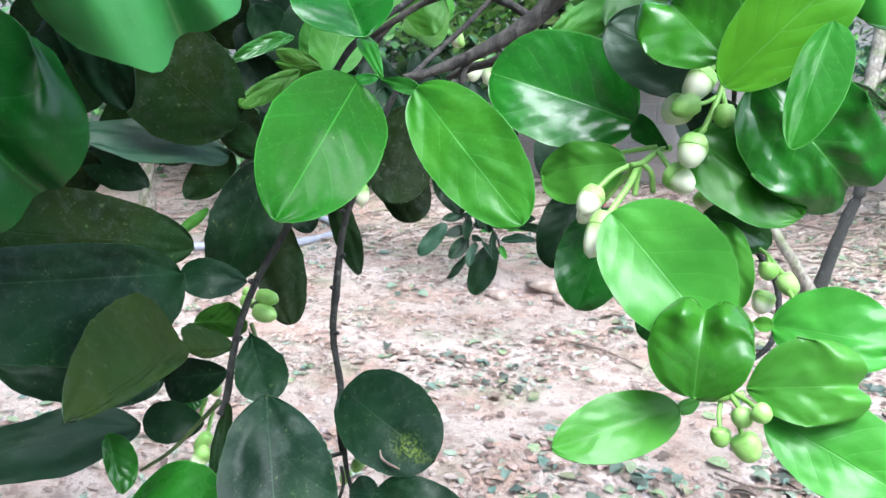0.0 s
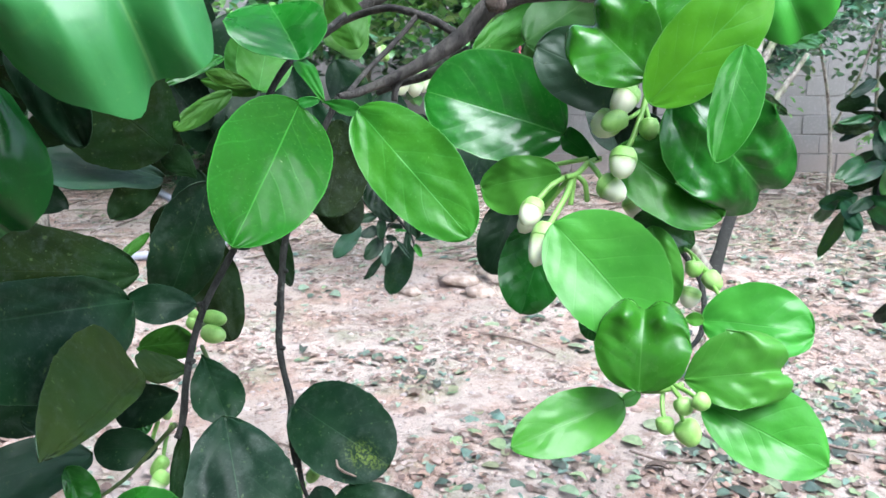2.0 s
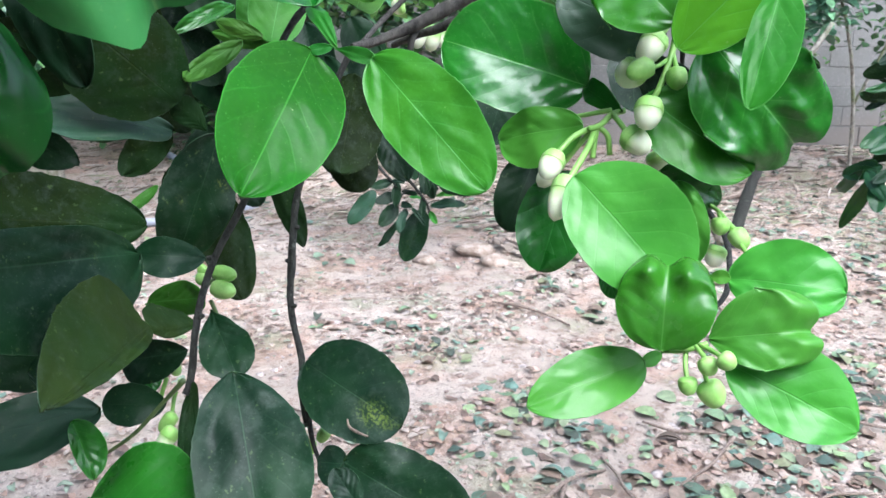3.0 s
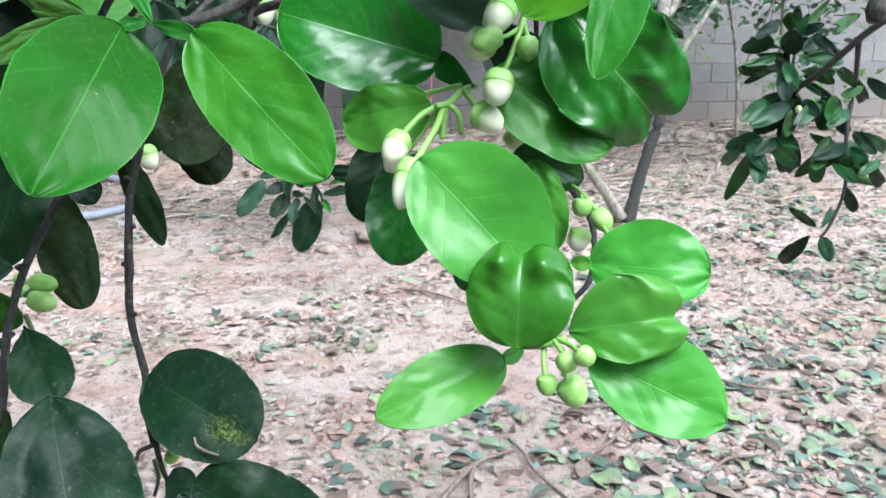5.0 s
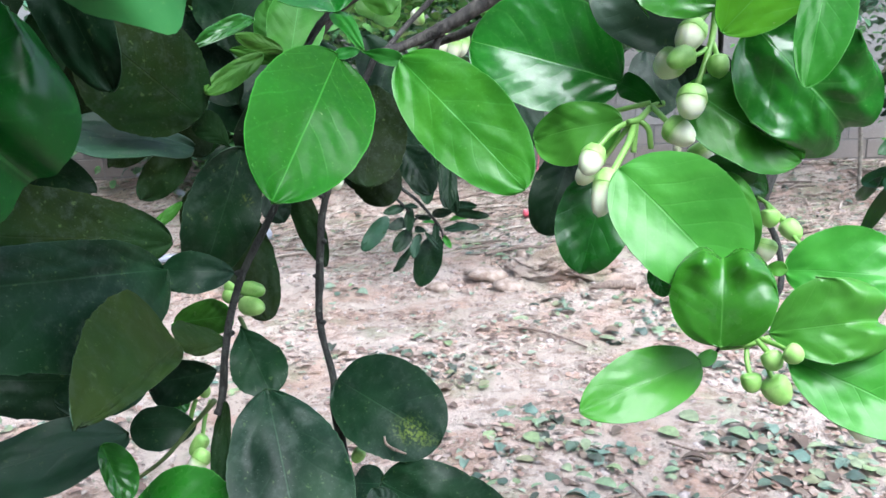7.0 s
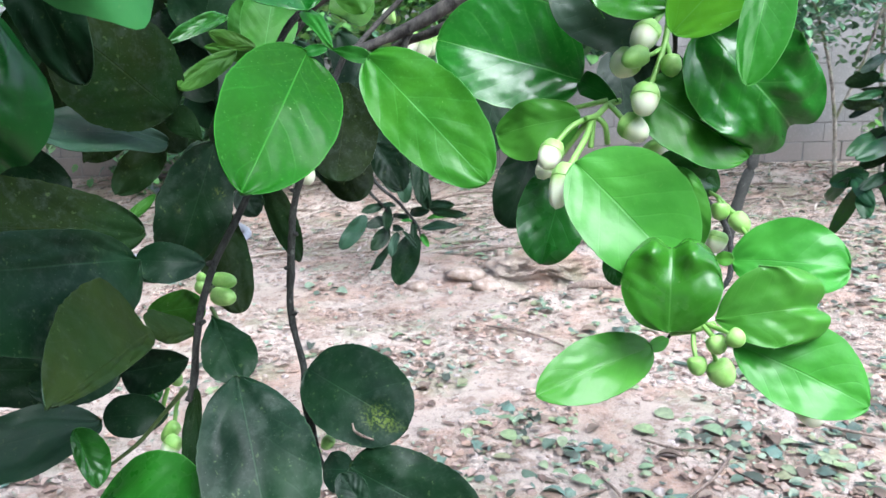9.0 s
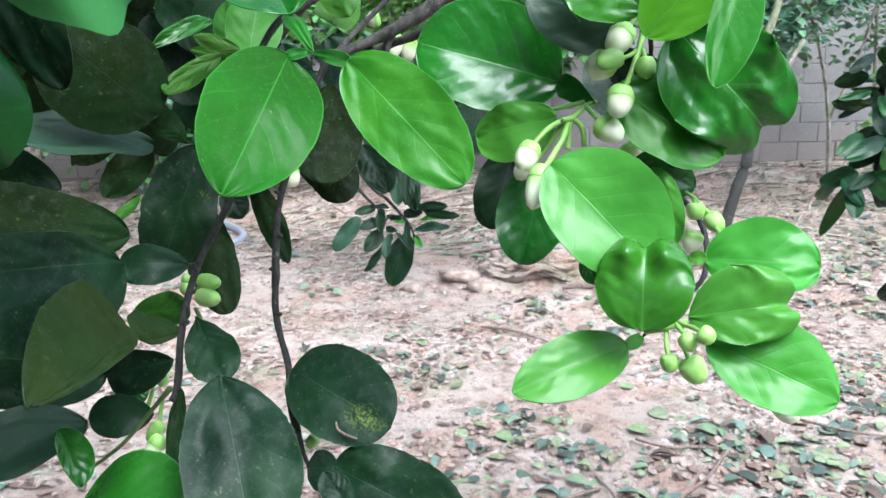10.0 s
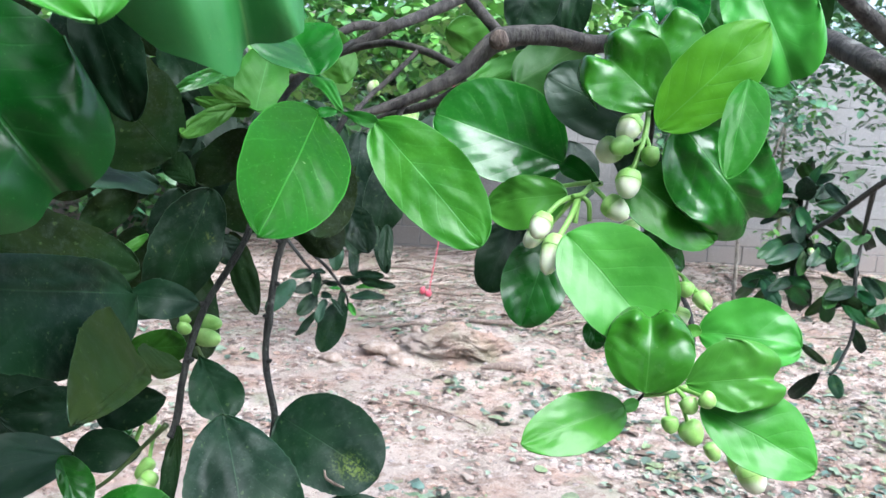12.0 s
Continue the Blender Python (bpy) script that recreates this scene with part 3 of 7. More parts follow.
def one_leaf(bm, p, s, rng, droop=0.4, flat=False):
    a = rng.uniform(0, 2 * math.pi)
    x = Vector((math.cos(a), math.sin(a), 0 if flat else -droop + rng.gauss(0, 0.45))).normalized()
    up = Vector((rng.gauss(0, 0.35), rng.gauss(0, 0.35), 1))
    if flat:
        up = Vector((rng.gauss(0, 0.17), rng.gauss(0, 0.17), 1))
    y = up.cross(x).normalized()
    z = x.cross(y)
    w, c = s * rng.uniform(0.19, 0.36), s * (rng.uniform(-0.14, 0.26) if flat else rng.uniform(0.05, 0.16))
    if flat:
        stations = ((0.0, 0.05), (0.13, 0.62), (0.38, 1.0), (0.66, 0.94), (0.88, 0.55), (1.0, 0.04))
        rows = []
        for k, (u, f) in enumerate(stations):
            q = p + x * (s * u) + z * (c * 4 * u * (1 - u) * 0.6)
            rows.append([bm.verts.new(q - y * (w * f) + z * (c * 0.7 * f)), bm.verts.new(q), bm.verts.new(q + y * (w * f) + z * (c * 0.7 * f))])
        for a, b in zip(rows, rows[1:]):
            for k in (0, 1):
                bm.faces.new((a[k], b[k], b[k + 1], a[k + 1])).smooth = True
        return
    mid = [p, p + x * s * 0.38 + z * c * 0.6, p + x * s * 0.75 + z * c * 0.6, p + x * s]
    lo = [p + x * s * 0.34 + y * w + z * c * 1.3, p + x * s * 0.74 + y * w * 0.82 + z * c]
    hi = [p + x * s * 0.34 - y * w + z * c * 1.3, p + x * s * 0.74 - y * w * 0.82 + z * c]
    m, l, h = [bm.verts.new(q) for q in mid], [bm.verts.new(q) for q in lo], [bm.verts.new(q) for q in hi]
    for f in ((m[0], m[1], l[0]), (m[1], m[2], l[1], l[0]), (m[2], m[3], l[1]), (m[0], h[0], m[1]), (m[1], h[0], h[1], m[2]), (m[2], h[1], m[3])):
        bm.faces.new(f).smooth = True

# ---- ground ----
def ground_height(x, y):
    z = 0.02 * noise.noise(Vector((x * 0.7, y * 0.7, 0.3))) + 0.012 * noise.noise(Vector((x * 3.1, y * 3.1, 1.7)))
    bank = min(max((y - 7.2) / 1.5, 0.0), 1.0)
    z += 0.22 * bank * bank * (3 - 2 * bank)
    # the burrow: a mound behind a small pit
    z += 0.10 * math.exp(-(((x - 0.86) / 0.36) ** 2 + ((y - 5.48) / 0.18) ** 2))
    z -= 0.16 * math.exp(-(((x - 0.82) / 0.20) ** 2 + ((y - 5.24) / 0.09) ** 2))
    return z


def spaced(lo, a, b, hi, fine, coarse):
    """Places from lo to hi, close together between a and b."""
    got, x = [], lo
    while x < hi:
        got.append(x)
        gap = 0 if a <= x <= b else min(abs(x - a), abs(x - b))
        x += fine + (coarse - fine) * min(gap / 6.0, 1.0)
        if gap > 25:
            x += gap * 0.2
    return got + [hi]


bm = bmesh.new()
xs, ys = spaced(-400, -3.5, 5.5, 400, 0.05, 1.2), spaced(-400, 1.8, 8.6, 400, 0.05, 1.2)
grid = [[bm.verts.new((x, y, ground_height(x, y) + (0.014 * noise.noise(Vector((x * 7, y * 7, 4))) + 0.012 * noise.noise(Vector((x * 17, y * 17, 9))) if -4 < x < 6 and 1 < y < 9 else 0)))
         for x in xs] for y in ys]
for a, b in zip(grid, grid[1:]):
    for k in range(len(xs) - 1):
        bm.faces.new((a[k], a[k + 1], b[k + 1], b[k]))
ground = tagged(part("ground", bm, SOIL), "bare reddish soil strewn with fallen leaves", "ground", "", "structure")

rng = random.Random(5)


def litter_density(x, y):
    """More leaves near the camera's side and to the east, bare patches elsewhere."""
    d = 0.28 + 0.85 * min(max((x + 0.2) / 1.8, 0), 1) + 0.15 * min(max((3.6 - y) / 1.2, -1), 1)
    d += 1.0 * noise.noise(Vector((x * 0.9, y * 1.3, 7.7))) + 2.4 * noise.noise(Vector((x * 2.2, y * 2.8, 2.7))) - 0.25
    if x < 0.1 and y > 3.2:
        d -= 0.25
    return d


# fallen leaves that can be told apart
patterns = []
for k in range(6):
    bm = leaf_mesh(0.080, 0.024 + 0.004 * (k % 3), 0.027, fold=(14, -18, 22, 8, -12, 26)[k], bow=(0.08, 0.18, -0.10, 0.14, 0.24, -0.18)[k],
                   wave=0.07, rows=8, cols=2, seed=90 + k, thick=0.0008)
    mesh = bpy.data.meshes.new("fallen_leaf")
    bm.to_mesh(mesh)
    bm.free()
    mesh.materials.append(FALLEN), mesh.materials.append(FALLEN)
    patterns.append(mesh)
made = 0
while made < 290:
    x, y = rng.uniform(-1.4, 3.0), 2.2 + 2.3 * rng.random() ** 1.2
    if rng.random() > litter_density(x, y):
        continue
    s = rng.uniform(0.5, 1.12)
    ob = hang("fallen_leaf", patterns[made % 6], None, "dull grey-green fallen leaf on the soil",
              pose(x, y, ground_height(x, y) + 0.008, rng.gauss(0, 9), rng.gauss(0, 9), rng.uniform(0, 360)) @ Matrix.Scale(s, 4))
    tagged(ob, "", "leaf", "fallen leaves on the soil")
    made += 1

bm = bmesh.new()
made = 0
while made < 9500:
    x, y = rng.uniform(-4.5, 6.5) if made % 3 else rng.uniform(0.2, 4.0), 1.9 + 6.9 * (rng.random() if made % 3 else rng.random() ** 2)
    if rng.random() > litter_density(x, y) * 0.9 + 0.15 * (y > 6.2):
        continue
    one_leaf(bm, Vector((x, y, ground_height(x, y) + 0.012)), 0.014 + 0.086 * rng.random() ** (2.6 if made % 3 else 1.7), rng, flat=True)
    made += 1
for _ in range(4200):
    x, y = rng.uniform(-4.5, 6.0), rng.uniform(-3.0, 2.1)
    if rng.random() < 0.45 + 1.4 * noise.noise(Vector((x * 2.2, y * 2.8, 2.7))):
        one_leaf(bm, Vector((x, y, ground_height(x, y) + 0.012)), 0.02 + 0.08 * rng.random() ** 2, rng, flat=True)
tagged(part("leaf_litter", bm, FALLEN_MANY), "scattered grey-green and brown fallen leaves on soil", "leaf litter", "", "stuff")
bm = bmesh.new()
made = 0
while made < 26000:
    x, y = rng.uniform(-2.5, 4.5), 1.9 + 6.8 * rng.random() ** 1.4
    if rng.random() > 0.35 + 0.9 * noise.noise(Vector((x * 1.7, y * 1.9, 5.1))) + 0.5 * noise.noise(Vector((x * 5, y * 5, 8.1))):
        continue
    one_leaf(bm, Vector((x, y, ground_height(x, y) + 0.010)), 0.010 + 0.050 * rng.random() ** 2.4, rng, flat=True)
    made += 1
tagged(part("dry_crumbs", bm, CRUMB_MANY), "reddish brown crumbs of dry leaves and bark", "leaf litter", "", "stuff")


def lump(bm, p, r, rng, flat=0.6):
    """A small uneven clod or pebble."""
    top = bmesh.ops.create_icosphere(bm, subdivisions=1, radius=r)["verts"]
    turn = Euler((rng.uniform(0, 6), rng.uniform(0, 6), rng.uniform(0, 6))).to_matrix()
    for v in top:
        q = turn @ v.co
        q = q * (1 + 0.35 * noise.noise(q * (1.3 / r) + Vector((p[0] * 9, p[1] * 9, 0))))
        v.co = Vector(p) + Vector((q.x, q.y * 0.9, q.z * flat))


def clods(count, x0, x1, y0, y1, lo, hi):
    pts, faces = [], []
    probe = bmesh.new()
    bmesh.ops.create_icosphere(probe, subdivisions=1, radius=1.0)
    shape = [v.co.copy() for v in probe.verts]
    tri = [[v.index for v in f.verts] for f in probe.faces]
    probe.free()
    for _ in range(count):
        x, y = rng.uniform(x0, x1), rng.uniform(y0, y1)
        if noise.noise(Vector((x * 1.4, y * 1.4, 2.2))) < rng.uniform(-0.5, 0.25):
            continue
        r = lo + (hi - lo) * rng.random() ** 3
        z = ground_height(x, y)
        first = len(pts)
        for q in shape:
            w = 1 + 0.75 * noise.noise(q * 1.8 + Vector((x * 9, y * 9, 0)))
            pts.append((x + q.x * r * w * 1.15, y + q.y * r * w, z - r * 0.15 + q.z * r * w * 0.55))
        faces += [[first + k for k in f] for f in tri]
    mesh = bpy.data.meshes.new("clods")
    mesh.from_pydata(pts, [], faces)
    mesh.shade_smooth()
    mesh.materials.append(CLOD)
    return mesh


tagged(new("soil_clods", clods(26000, -4, 6, 2.0, 8.6, 0.004, 0.026)), "crumbly clods of reddish soil", "soil", "", "stuff")

# dry straw and chips at the foot of the wall
STRAW = varied_paint("straw_skin", [(0.42, 0.35, 0.29, 1), (0.55, 0.48, 0.41, 1), (0.30, 0.23, 0.18, 1), (0.36, 0.36, 0.24, 1), (0.48, 0.38, 0.31, 1), (0.17, 0.13, 0.10, 1)], 0.85, island=True)
bm = bmesh.new()
made = 0
while made < 2600:
    x, y = rng.uniform(-3.5, 6.0), 8.62 - 2.5 * rng.random() ** 1.5
    if rng.random() > 0.6 + 0.9 * noise.noise(Vector((x * 0.9, y * 1.4, 3.3))):
        continue
    a, long, r = rng.gauss(0.1, 0.5), 0.03 + 0.30 * rng.random() ** 2.5, 0.003 + 0.008 * rng.random() ** 2
    dx, dy = math.cos(a) * long * 0.5, math.sin(a) * long * 0.5
    z0, z1 = ground_height(x - dx, y - dy) + r, ground_height(x + dx, y + dy) + r + 0.03 * rng.random()
    tube([(x - dx, y - dy, z0, r), (x, y, (z0 + z1) * 0.5 + 0.006, r * 1.1), (x + dx, y + dy, z1, r * 0.6)], 4, 0.0, bm)
    made += 1
tagged(part("dry_straw", bm, STRAW), "pale dry straw and wood chips below the wall", "straw", "", "stuff")

# twigs lying about
for pts in ([(0.42, 4.44, 0.015, 0.006), (0.55, 4.33, 0.03, 0.008), (0.68, 4.22, 0.025, 0.007), (0.80, 4.11, 0.01, 0.005)],
            [(1.27, 2.99, 0.02, 0.006), (1.19, 2.87, 0.03, 0.006), (1.12, 2.78, 0.025, 0.0055), (0.98, 2.66, 0.015, 0.004)],
            [(0.44, 2.43, 0.015, 0.008), (0.50, 2.51, 0.03, 0.009), (0.59, 2.63, 0.035, 0.008), (0.67, 2.69, 0.03, 0.006), (0.74, 2.74, 0.015, 0.005)],
            [(0.585, 2.62, 0.03, 0.008), (0.56, 2.52, 0.03, 0.008), (0.55, 2.38, 0.015, 0.007)],
            [(0.74, 2.82, 0.015, 0.005), (0.77, 2.70, 0.03, 0.006), (0.79, 2.60, 0.025, 0.006), (0.86, 2.44, 0.015, 0.005)],
            [(0.95, 3.10, 0.015, 0.005), (1.05, 3.01, 0.025, 0.006), (1.15, 3.02, 0.02, 0.005), (1.26, 3.01, 0.015, 0.004)],
            [(1.62, 3.25, 0.015, 0.006), (1.76, 3.10, 0.03, 0.007), (1.93, 3.04, 0.015, 0.005)],
            [(1.35, 2.52, 0.015, 0.005), (1.46, 2.60, 0.03, 0.006), (1.62, 2.62, 0.015, 0.005)],
            [(0.35, 6.05, 0.02, 0.012), (0.62, 6.18, 0.03, 0.014), (0.9, 6.12, 0.02, 0.011)],
            [(1.05, 6.35, 0.02, 0.02), (1.3, 6.28, 0.035, 0.022), (1.55, 6.26, 0.02, 0.018)],
            [(2.1, 6.9, 0.02, 0.012), (2.5, 7.05, 0.04, 0.012), (2.9, 7.25, 0.08, 0.010)],
            [(0.1, 7.6, 0.08, 0.014), (0.5, 7.7, 0.12, 0.015), (1.0, 7.65, 0.1, 0.012)],
            [(-0.5, 3.2, 0.015, 0.005), (-0.3, 3.1, 0.02, 0.005), (-0.1, 3.15, 0.01, 0.004)]):
    pts = [(x, y, z + ground_height(x, y), r) for x, y, z, r in pts]
    tagged(part("fallen_twig", tube(pts, 7, 0.2), STICK), "dry grey-brown stick lying on the soil", "stick", "sticks on the soil")
tagged(part("fallen_log", tube([(x, y, z + ground_height(x, y), r) for x, y, z, r in
                                [(0.98, 5.16, 0.02, 0.026), (1.1, 5.11, 0.03, 0.03), (1.25, 5.07, 0.02, 0.024)]], 10, 0.25), STICK),
       "short piece of dry wood beside a hole", "wood")

for x, y, r, flat in ((0.36, 5.42, 0.14, 0.45), (0.47, 5.19, 0.115, 0.4), (0.24, 5.55, 0.06, 0.5), (0.02, 5.2, 0.075, 0.6), (1.6, 4.9, 0.05, 0.6), (0.62, 6.0, 0.05, 0.9)):
    bm = bmesh.new()
    lump(bm, (0, 0, 0), r, rng, flat)
    bmesh.ops.subdivide_edges(bm, edges=bm.edges[:], cuts=1, use_grid_fill=True)
    for v in bm.verts:
        v.co *= 1 + 0.45 * noise.noise(v.co * 11 + Vector((x * 5, y * 5, 0))) + 0.14 * noise.noise(v.co * 34)
    tagged(part("stone", bm, STONE, None, "", Matrix.Translation((x, y, ground_height(x, y) + r * flat * 0.35))),
           "pale earthy stone half sunk in soil", "stone", "stones on the soil")

# the crumbled earth thrown up over the burrow
bm = bmesh.new()
bmesh.ops.create_icosphere(bm, subdivisions=5, radius=1.0)
for v in bm.verts:
    q = v.co.copy()
    rough = 1 + 0.30 * noise.noise(q * 2.3 + Vector((3, 1, 0))) + 0.24 * noise.noise(q * 5.5) + 0.12 * noise.noise(q * 13.0)
    v.co = Vector((q.x * 0.33 * rough, q.y * 0.13 * rough, q.z * 0.105 * rough + 0.03 * math.cos(q.x * 5)))
tagged(part("earth_mound", bm, SOIL, None, "", Matrix.Translation((0.84, 5.42, ground_height(0.84, 5.42) + 0.0))), "crumbled reddish earth piled over a burrow", "mound")

# the hose
pts = [(-6.5, 9.6), (-5.2, 9.7), (-3.9, 9.4), (-2.9, 8.4), (-2.1, 7.6), (-1.62, 7.15), (-1.42, 6.75), (-1.6, 6.3), (-2.1, 6.0), (-3.0, 5.9), (-4.5, 6.3)]
tagged(part("garden_hose", tube([(x, y, ground_height(x, y) + 0.032, 0.032) for x, y in pts], 10, 0.0), HOSE),
       "grey plastic hose lying in a loop on the soil", "hose")

# red string with a rag at its foot
z0 = ground_height(0.8, 7.25)
cord = thing("red_cord", (0.8, 7.25, z0), "red plastic cord hanging down to the soil", "cord")
part("cord", tube([(0.80, 7.25, z0 + 0.02, 0.006), (0.83, 7.3, z0 + 0.25, 0.006), (0.87, 7.36, z0 + 0.55, 0.005), (0.9, 7.45, z0 + 1.3, 0.005), (0.92, 7.6, z0 + 2.6, 0.005)], 6), RED, cord)
bm = bmesh.new()
lump(bm, (0.795, 7.24, z0 + 0.03), 0.036, rng, 0.9)
lump(bm, (0.745, 7.25, z0 + 0.05), 0.03, rng, 1.3)
part("knotted_end", bm, RED, cord, "bunched red plastic")

# ---- block wall ----
WALL_Y, COURSE, BLOCK_L = 8.75, 0.2, 0.4
bm = bmesh.new()
bmesh.ops.create_cube(bm, size=1.0, matrix=Matrix.LocRotScale((0, WALL_Y + 0.09, 1.15), None, (60, 0.15, 2.7)))
wall = tagged(part("wall_north", bm, MORTAR), "weathered grey concrete block wall", "wall", "", "structure")


def block_mesh(name, w):
    bm = bmesh.new()
    bmesh.ops.create_cube(bm, size=1.0, matrix=Matrix.Diagonal((w - 0.008, 0.17, COURSE - 0.008, 1)))
    bmesh.ops.bevel(bm, geom=bm.edges[:], offset=0.004, segments=1, affect="EDGES")
    mesh = bpy.data.meshes.new(name)
    bm.to_mesh(mesh)
    bm.free()
    mesh.materials.append(BLOCK)
    return mesh


full = block_mesh("block", BLOCK_L)
far_pts, far_faces = [], []
for row in range(12):
    for k in range(-70, 71):
        x = k * BLOCK_L + (BLOCK_L / 2 if row % 2 else 0)
        z = 0.04 + COURSE * (row + 0.5)
        if -1.0 <= x <= 7.6:
            hang("block", full, wall, "", pose(x, WALL_Y + 0.096 + rng.uniform(-0.004, 0.004), z, rng.gauss(0, 0.3), rng.gauss(0, 0.25), 0))
        else:
            first, dy = len(far_pts), rng.uniform(-0.004, 0.004)
            far_pts += [(x + v.co.x, WALL_Y + 0.096 + dy + v.co.y, z + v.co.z) for v in full.vertices]
            far_faces += [[first + i for i in p.vertices] for p in full.polygons]
mesh = bpy.data.meshes.new("blocks")
mesh.from_pydata(far_pts, [], far_faces)
mesh.materials.append(BLOCK)
tagged(hang("blocks", mesh, wall), "", "", "", "stuff")


# ---- background trees ----
def small_tree(at, label, stems, clumps, skin, bark, leaf_size, seed, group=""):
    """Stems as (points with radii), and leaf clumps as (centre, size, count)."""
    r = random.Random(seed)
    ob = thing("tree", at, label, "tree", group)
    for k, s in enumerate(stems):
        part("trunk" if k == 0 else "limb", tube(s, 10, 0.15), bark, ob)
    bm = bmesh.new()
    for c, size, n in clumps:
        far_leaves(bm, c, size, n, leaf_size, r, gaps=0.1)
    part("crown", bm, skin, ob)
    return ob


small_tree((3.75, 7.5, 0), "leafy shrub with bluish green leaves before the wall",
           [[(3.75, 7.5, 0.05, 0.02), (3.65, 7.4, 0.8, 0.016), (3.4, 7.2, 1.5, 0.014), (3.1, 7.2, 2.2, 0.012)],
            [(3.65, 7.4, 0.8, 0.014), (3.8, 7.3, 1.3, 0.012), (3.9, 7.2, 1.9, 0.01)]],
           [((3.0, 7.1, 1.55), (0.40, 0.3, 0.24), 420), ((3.3, 7.1, 1.95), (0.6, 0.4, 0.35), 700), ((2.7, 7.2, 2.1), (0.4, 0.4, 0.3), 200),
            ((3.9, 7.2, 1.9), (0.35, 0.3, 0.3), 130)], BLUE_LEAF, PALE_BARK, 0.11, 4)

small_tree((4.4, 7.9, 0), "young sapling with yellow-green leaves before the wall",
           [[(4.4, 7.9, 0, 0.02), (4.25, 7.8, 0.9, 0.018), (4.2, 7.8, 1.6, 0.015), (4.15, 7.8, 2.3, 0.01)]],
           [((4.2, 7.75, 2.0), (0.45, 0.3, 0.45), 330), ((3.3, 7.9, 2.1), (0.7, 0.3, 0.5), 330), ((4.5, 7.6, 0.75), (0.7, 0.35, 0.3), 150), ((3.1, 7.8, 1.25), (0.5, 0.3, 0.45), 240)], FAR_BRIGHT, PALE_BARK, 0.09, 6)

small_tree((5.6, 6.6, 0), "leafy tree with drooping branches at the edge of the plot",
           [[(5.6, 6.6, 0, 0.06), (5.5, 6.5, 1.0, 0.05), (5.4, 6.4, 2.2, 0.04)]],
           [((5.2, 6.4, 2.4), (1.1, 0.8, 0.6), 700), ((4.6, 6.2, 2.6), (0.8, 0.6, 0.4), 350), ((4.3, 7.3, 2.5), (1.1, 0.4, 0.38), 950), ((4.9, 7.3, 2.15), (0.55, 0.3, 0.4), 330), ((4.6, 7.7, 1.35), (0.8, 0.3, 0.5), 420), ((3.7, 8.2, 1.75), (0.9, 0.2, 0.5), 380), ((5.9, 7.4, 1.3), (0.8, 0.5, 0.9), 900)], FAR_LEAF, PALE_BARK, 0.10, 8)

for k, (x, y, h) in enumerate(((-3.2, 9.7, 3.0), (-0.8, 10.3, 3.3), (1.6, 10.1, 3.2), (4.3, 10.4, 3.4), (7.5, 10.2, 3.2), (-6.5, 9.9, 3.1), (11, 10.5, 3.4))):
    small_tree((x, y, 0), "dense orchard tree behind the wall, lit leaves",
               [[(x, y, 0, 0.1), (x + 0.1, y, 1.4, 0.08), (x - 0.1, y + 0.1, 2.6, 0.05)], [(x, y, 1.4, 0.05), (x + 0.7, y - 0.2, 2.3, 0.03)]],
               [((x, y, h), (1.9, 1.1, 1.6), 3200), ((x + 0.6, y - 0.6, h - 0.6), (1.2, 0.7, 0.7), 900)], FAR_BRIGHT if k in (1, 2) else FAR_LEAF, PALE_BARK, 0.17, 20 + k,
               "trees behind the wall")

small_tree((-3.0, 6.6, 0), "orchard tree with bright leaves and drooping twigs",
           [[(-3.0, 6.6, 0, 0.07), (-2.9, 6.5, 0.9, 0.06), (-2.5, 6.2, 1.6, 0.05), (-1.9, 5.9, 2.3, 0.03)],
            [(-2.5, 6.2, 1.6, 0.04), (-0.9, 5.6, 2.05, 0.03), (0.6, 5.3, 2.2, 0.02)]],
           [((0.4, 5.2, 2.12), (0.9, 0.6, 0.45), 2200), ((0.6, 4.2, 2.0), (0.7, 0.5, 0.22), 420), ((-0.9, 5.5, 1.95), (0.9, 0.7, 0.5), 800), ((-0.2, 5.4, 1.75), (0.6, 0.5, 0.25), 330),
            ((1.3, 5.5, 2.1), (0.6, 0.5, 0.35), 260), ((-2.0, 5.8, 1.8), (0.8, 0.6, 0.5), 320)], FAR_BRIGHT, PALE_BARK, 0.10, 41)
small_tree((-4.6, 7.6, 0), "low dark orchard tree in the shade",
           [[(-4.6, 7.6, 0, 0.08), (-4.4, 7.5, 1.0, 0.06), (-4.0, 7.4, 2.0, 0.04)], [(-4.5, 7.55, 0.6, 0.04), (-3.5, 7.4, 1.3, 0.03), (-2.6, 7.2, 1.7, 0.02)]],
           [((-3.2, 8.2, 0.9), (2.2, 0.5, 0.95), 2300), ((-6.5, 7.6, 1.0), (1.6, 0.9, 1.1), 1200), ((-2.9, 7.2, 1.5), (1.5, 0.9, 0.85), 1500), ((-2.2, 6.8, 0.95), (0.7, 0.5, 0.3), 250), ((-4.6, 7.6, 1.2), (1.2, 0.8, 0.9), 900)], FAR_LEAF, PALE_BARK, 0.11, 42)
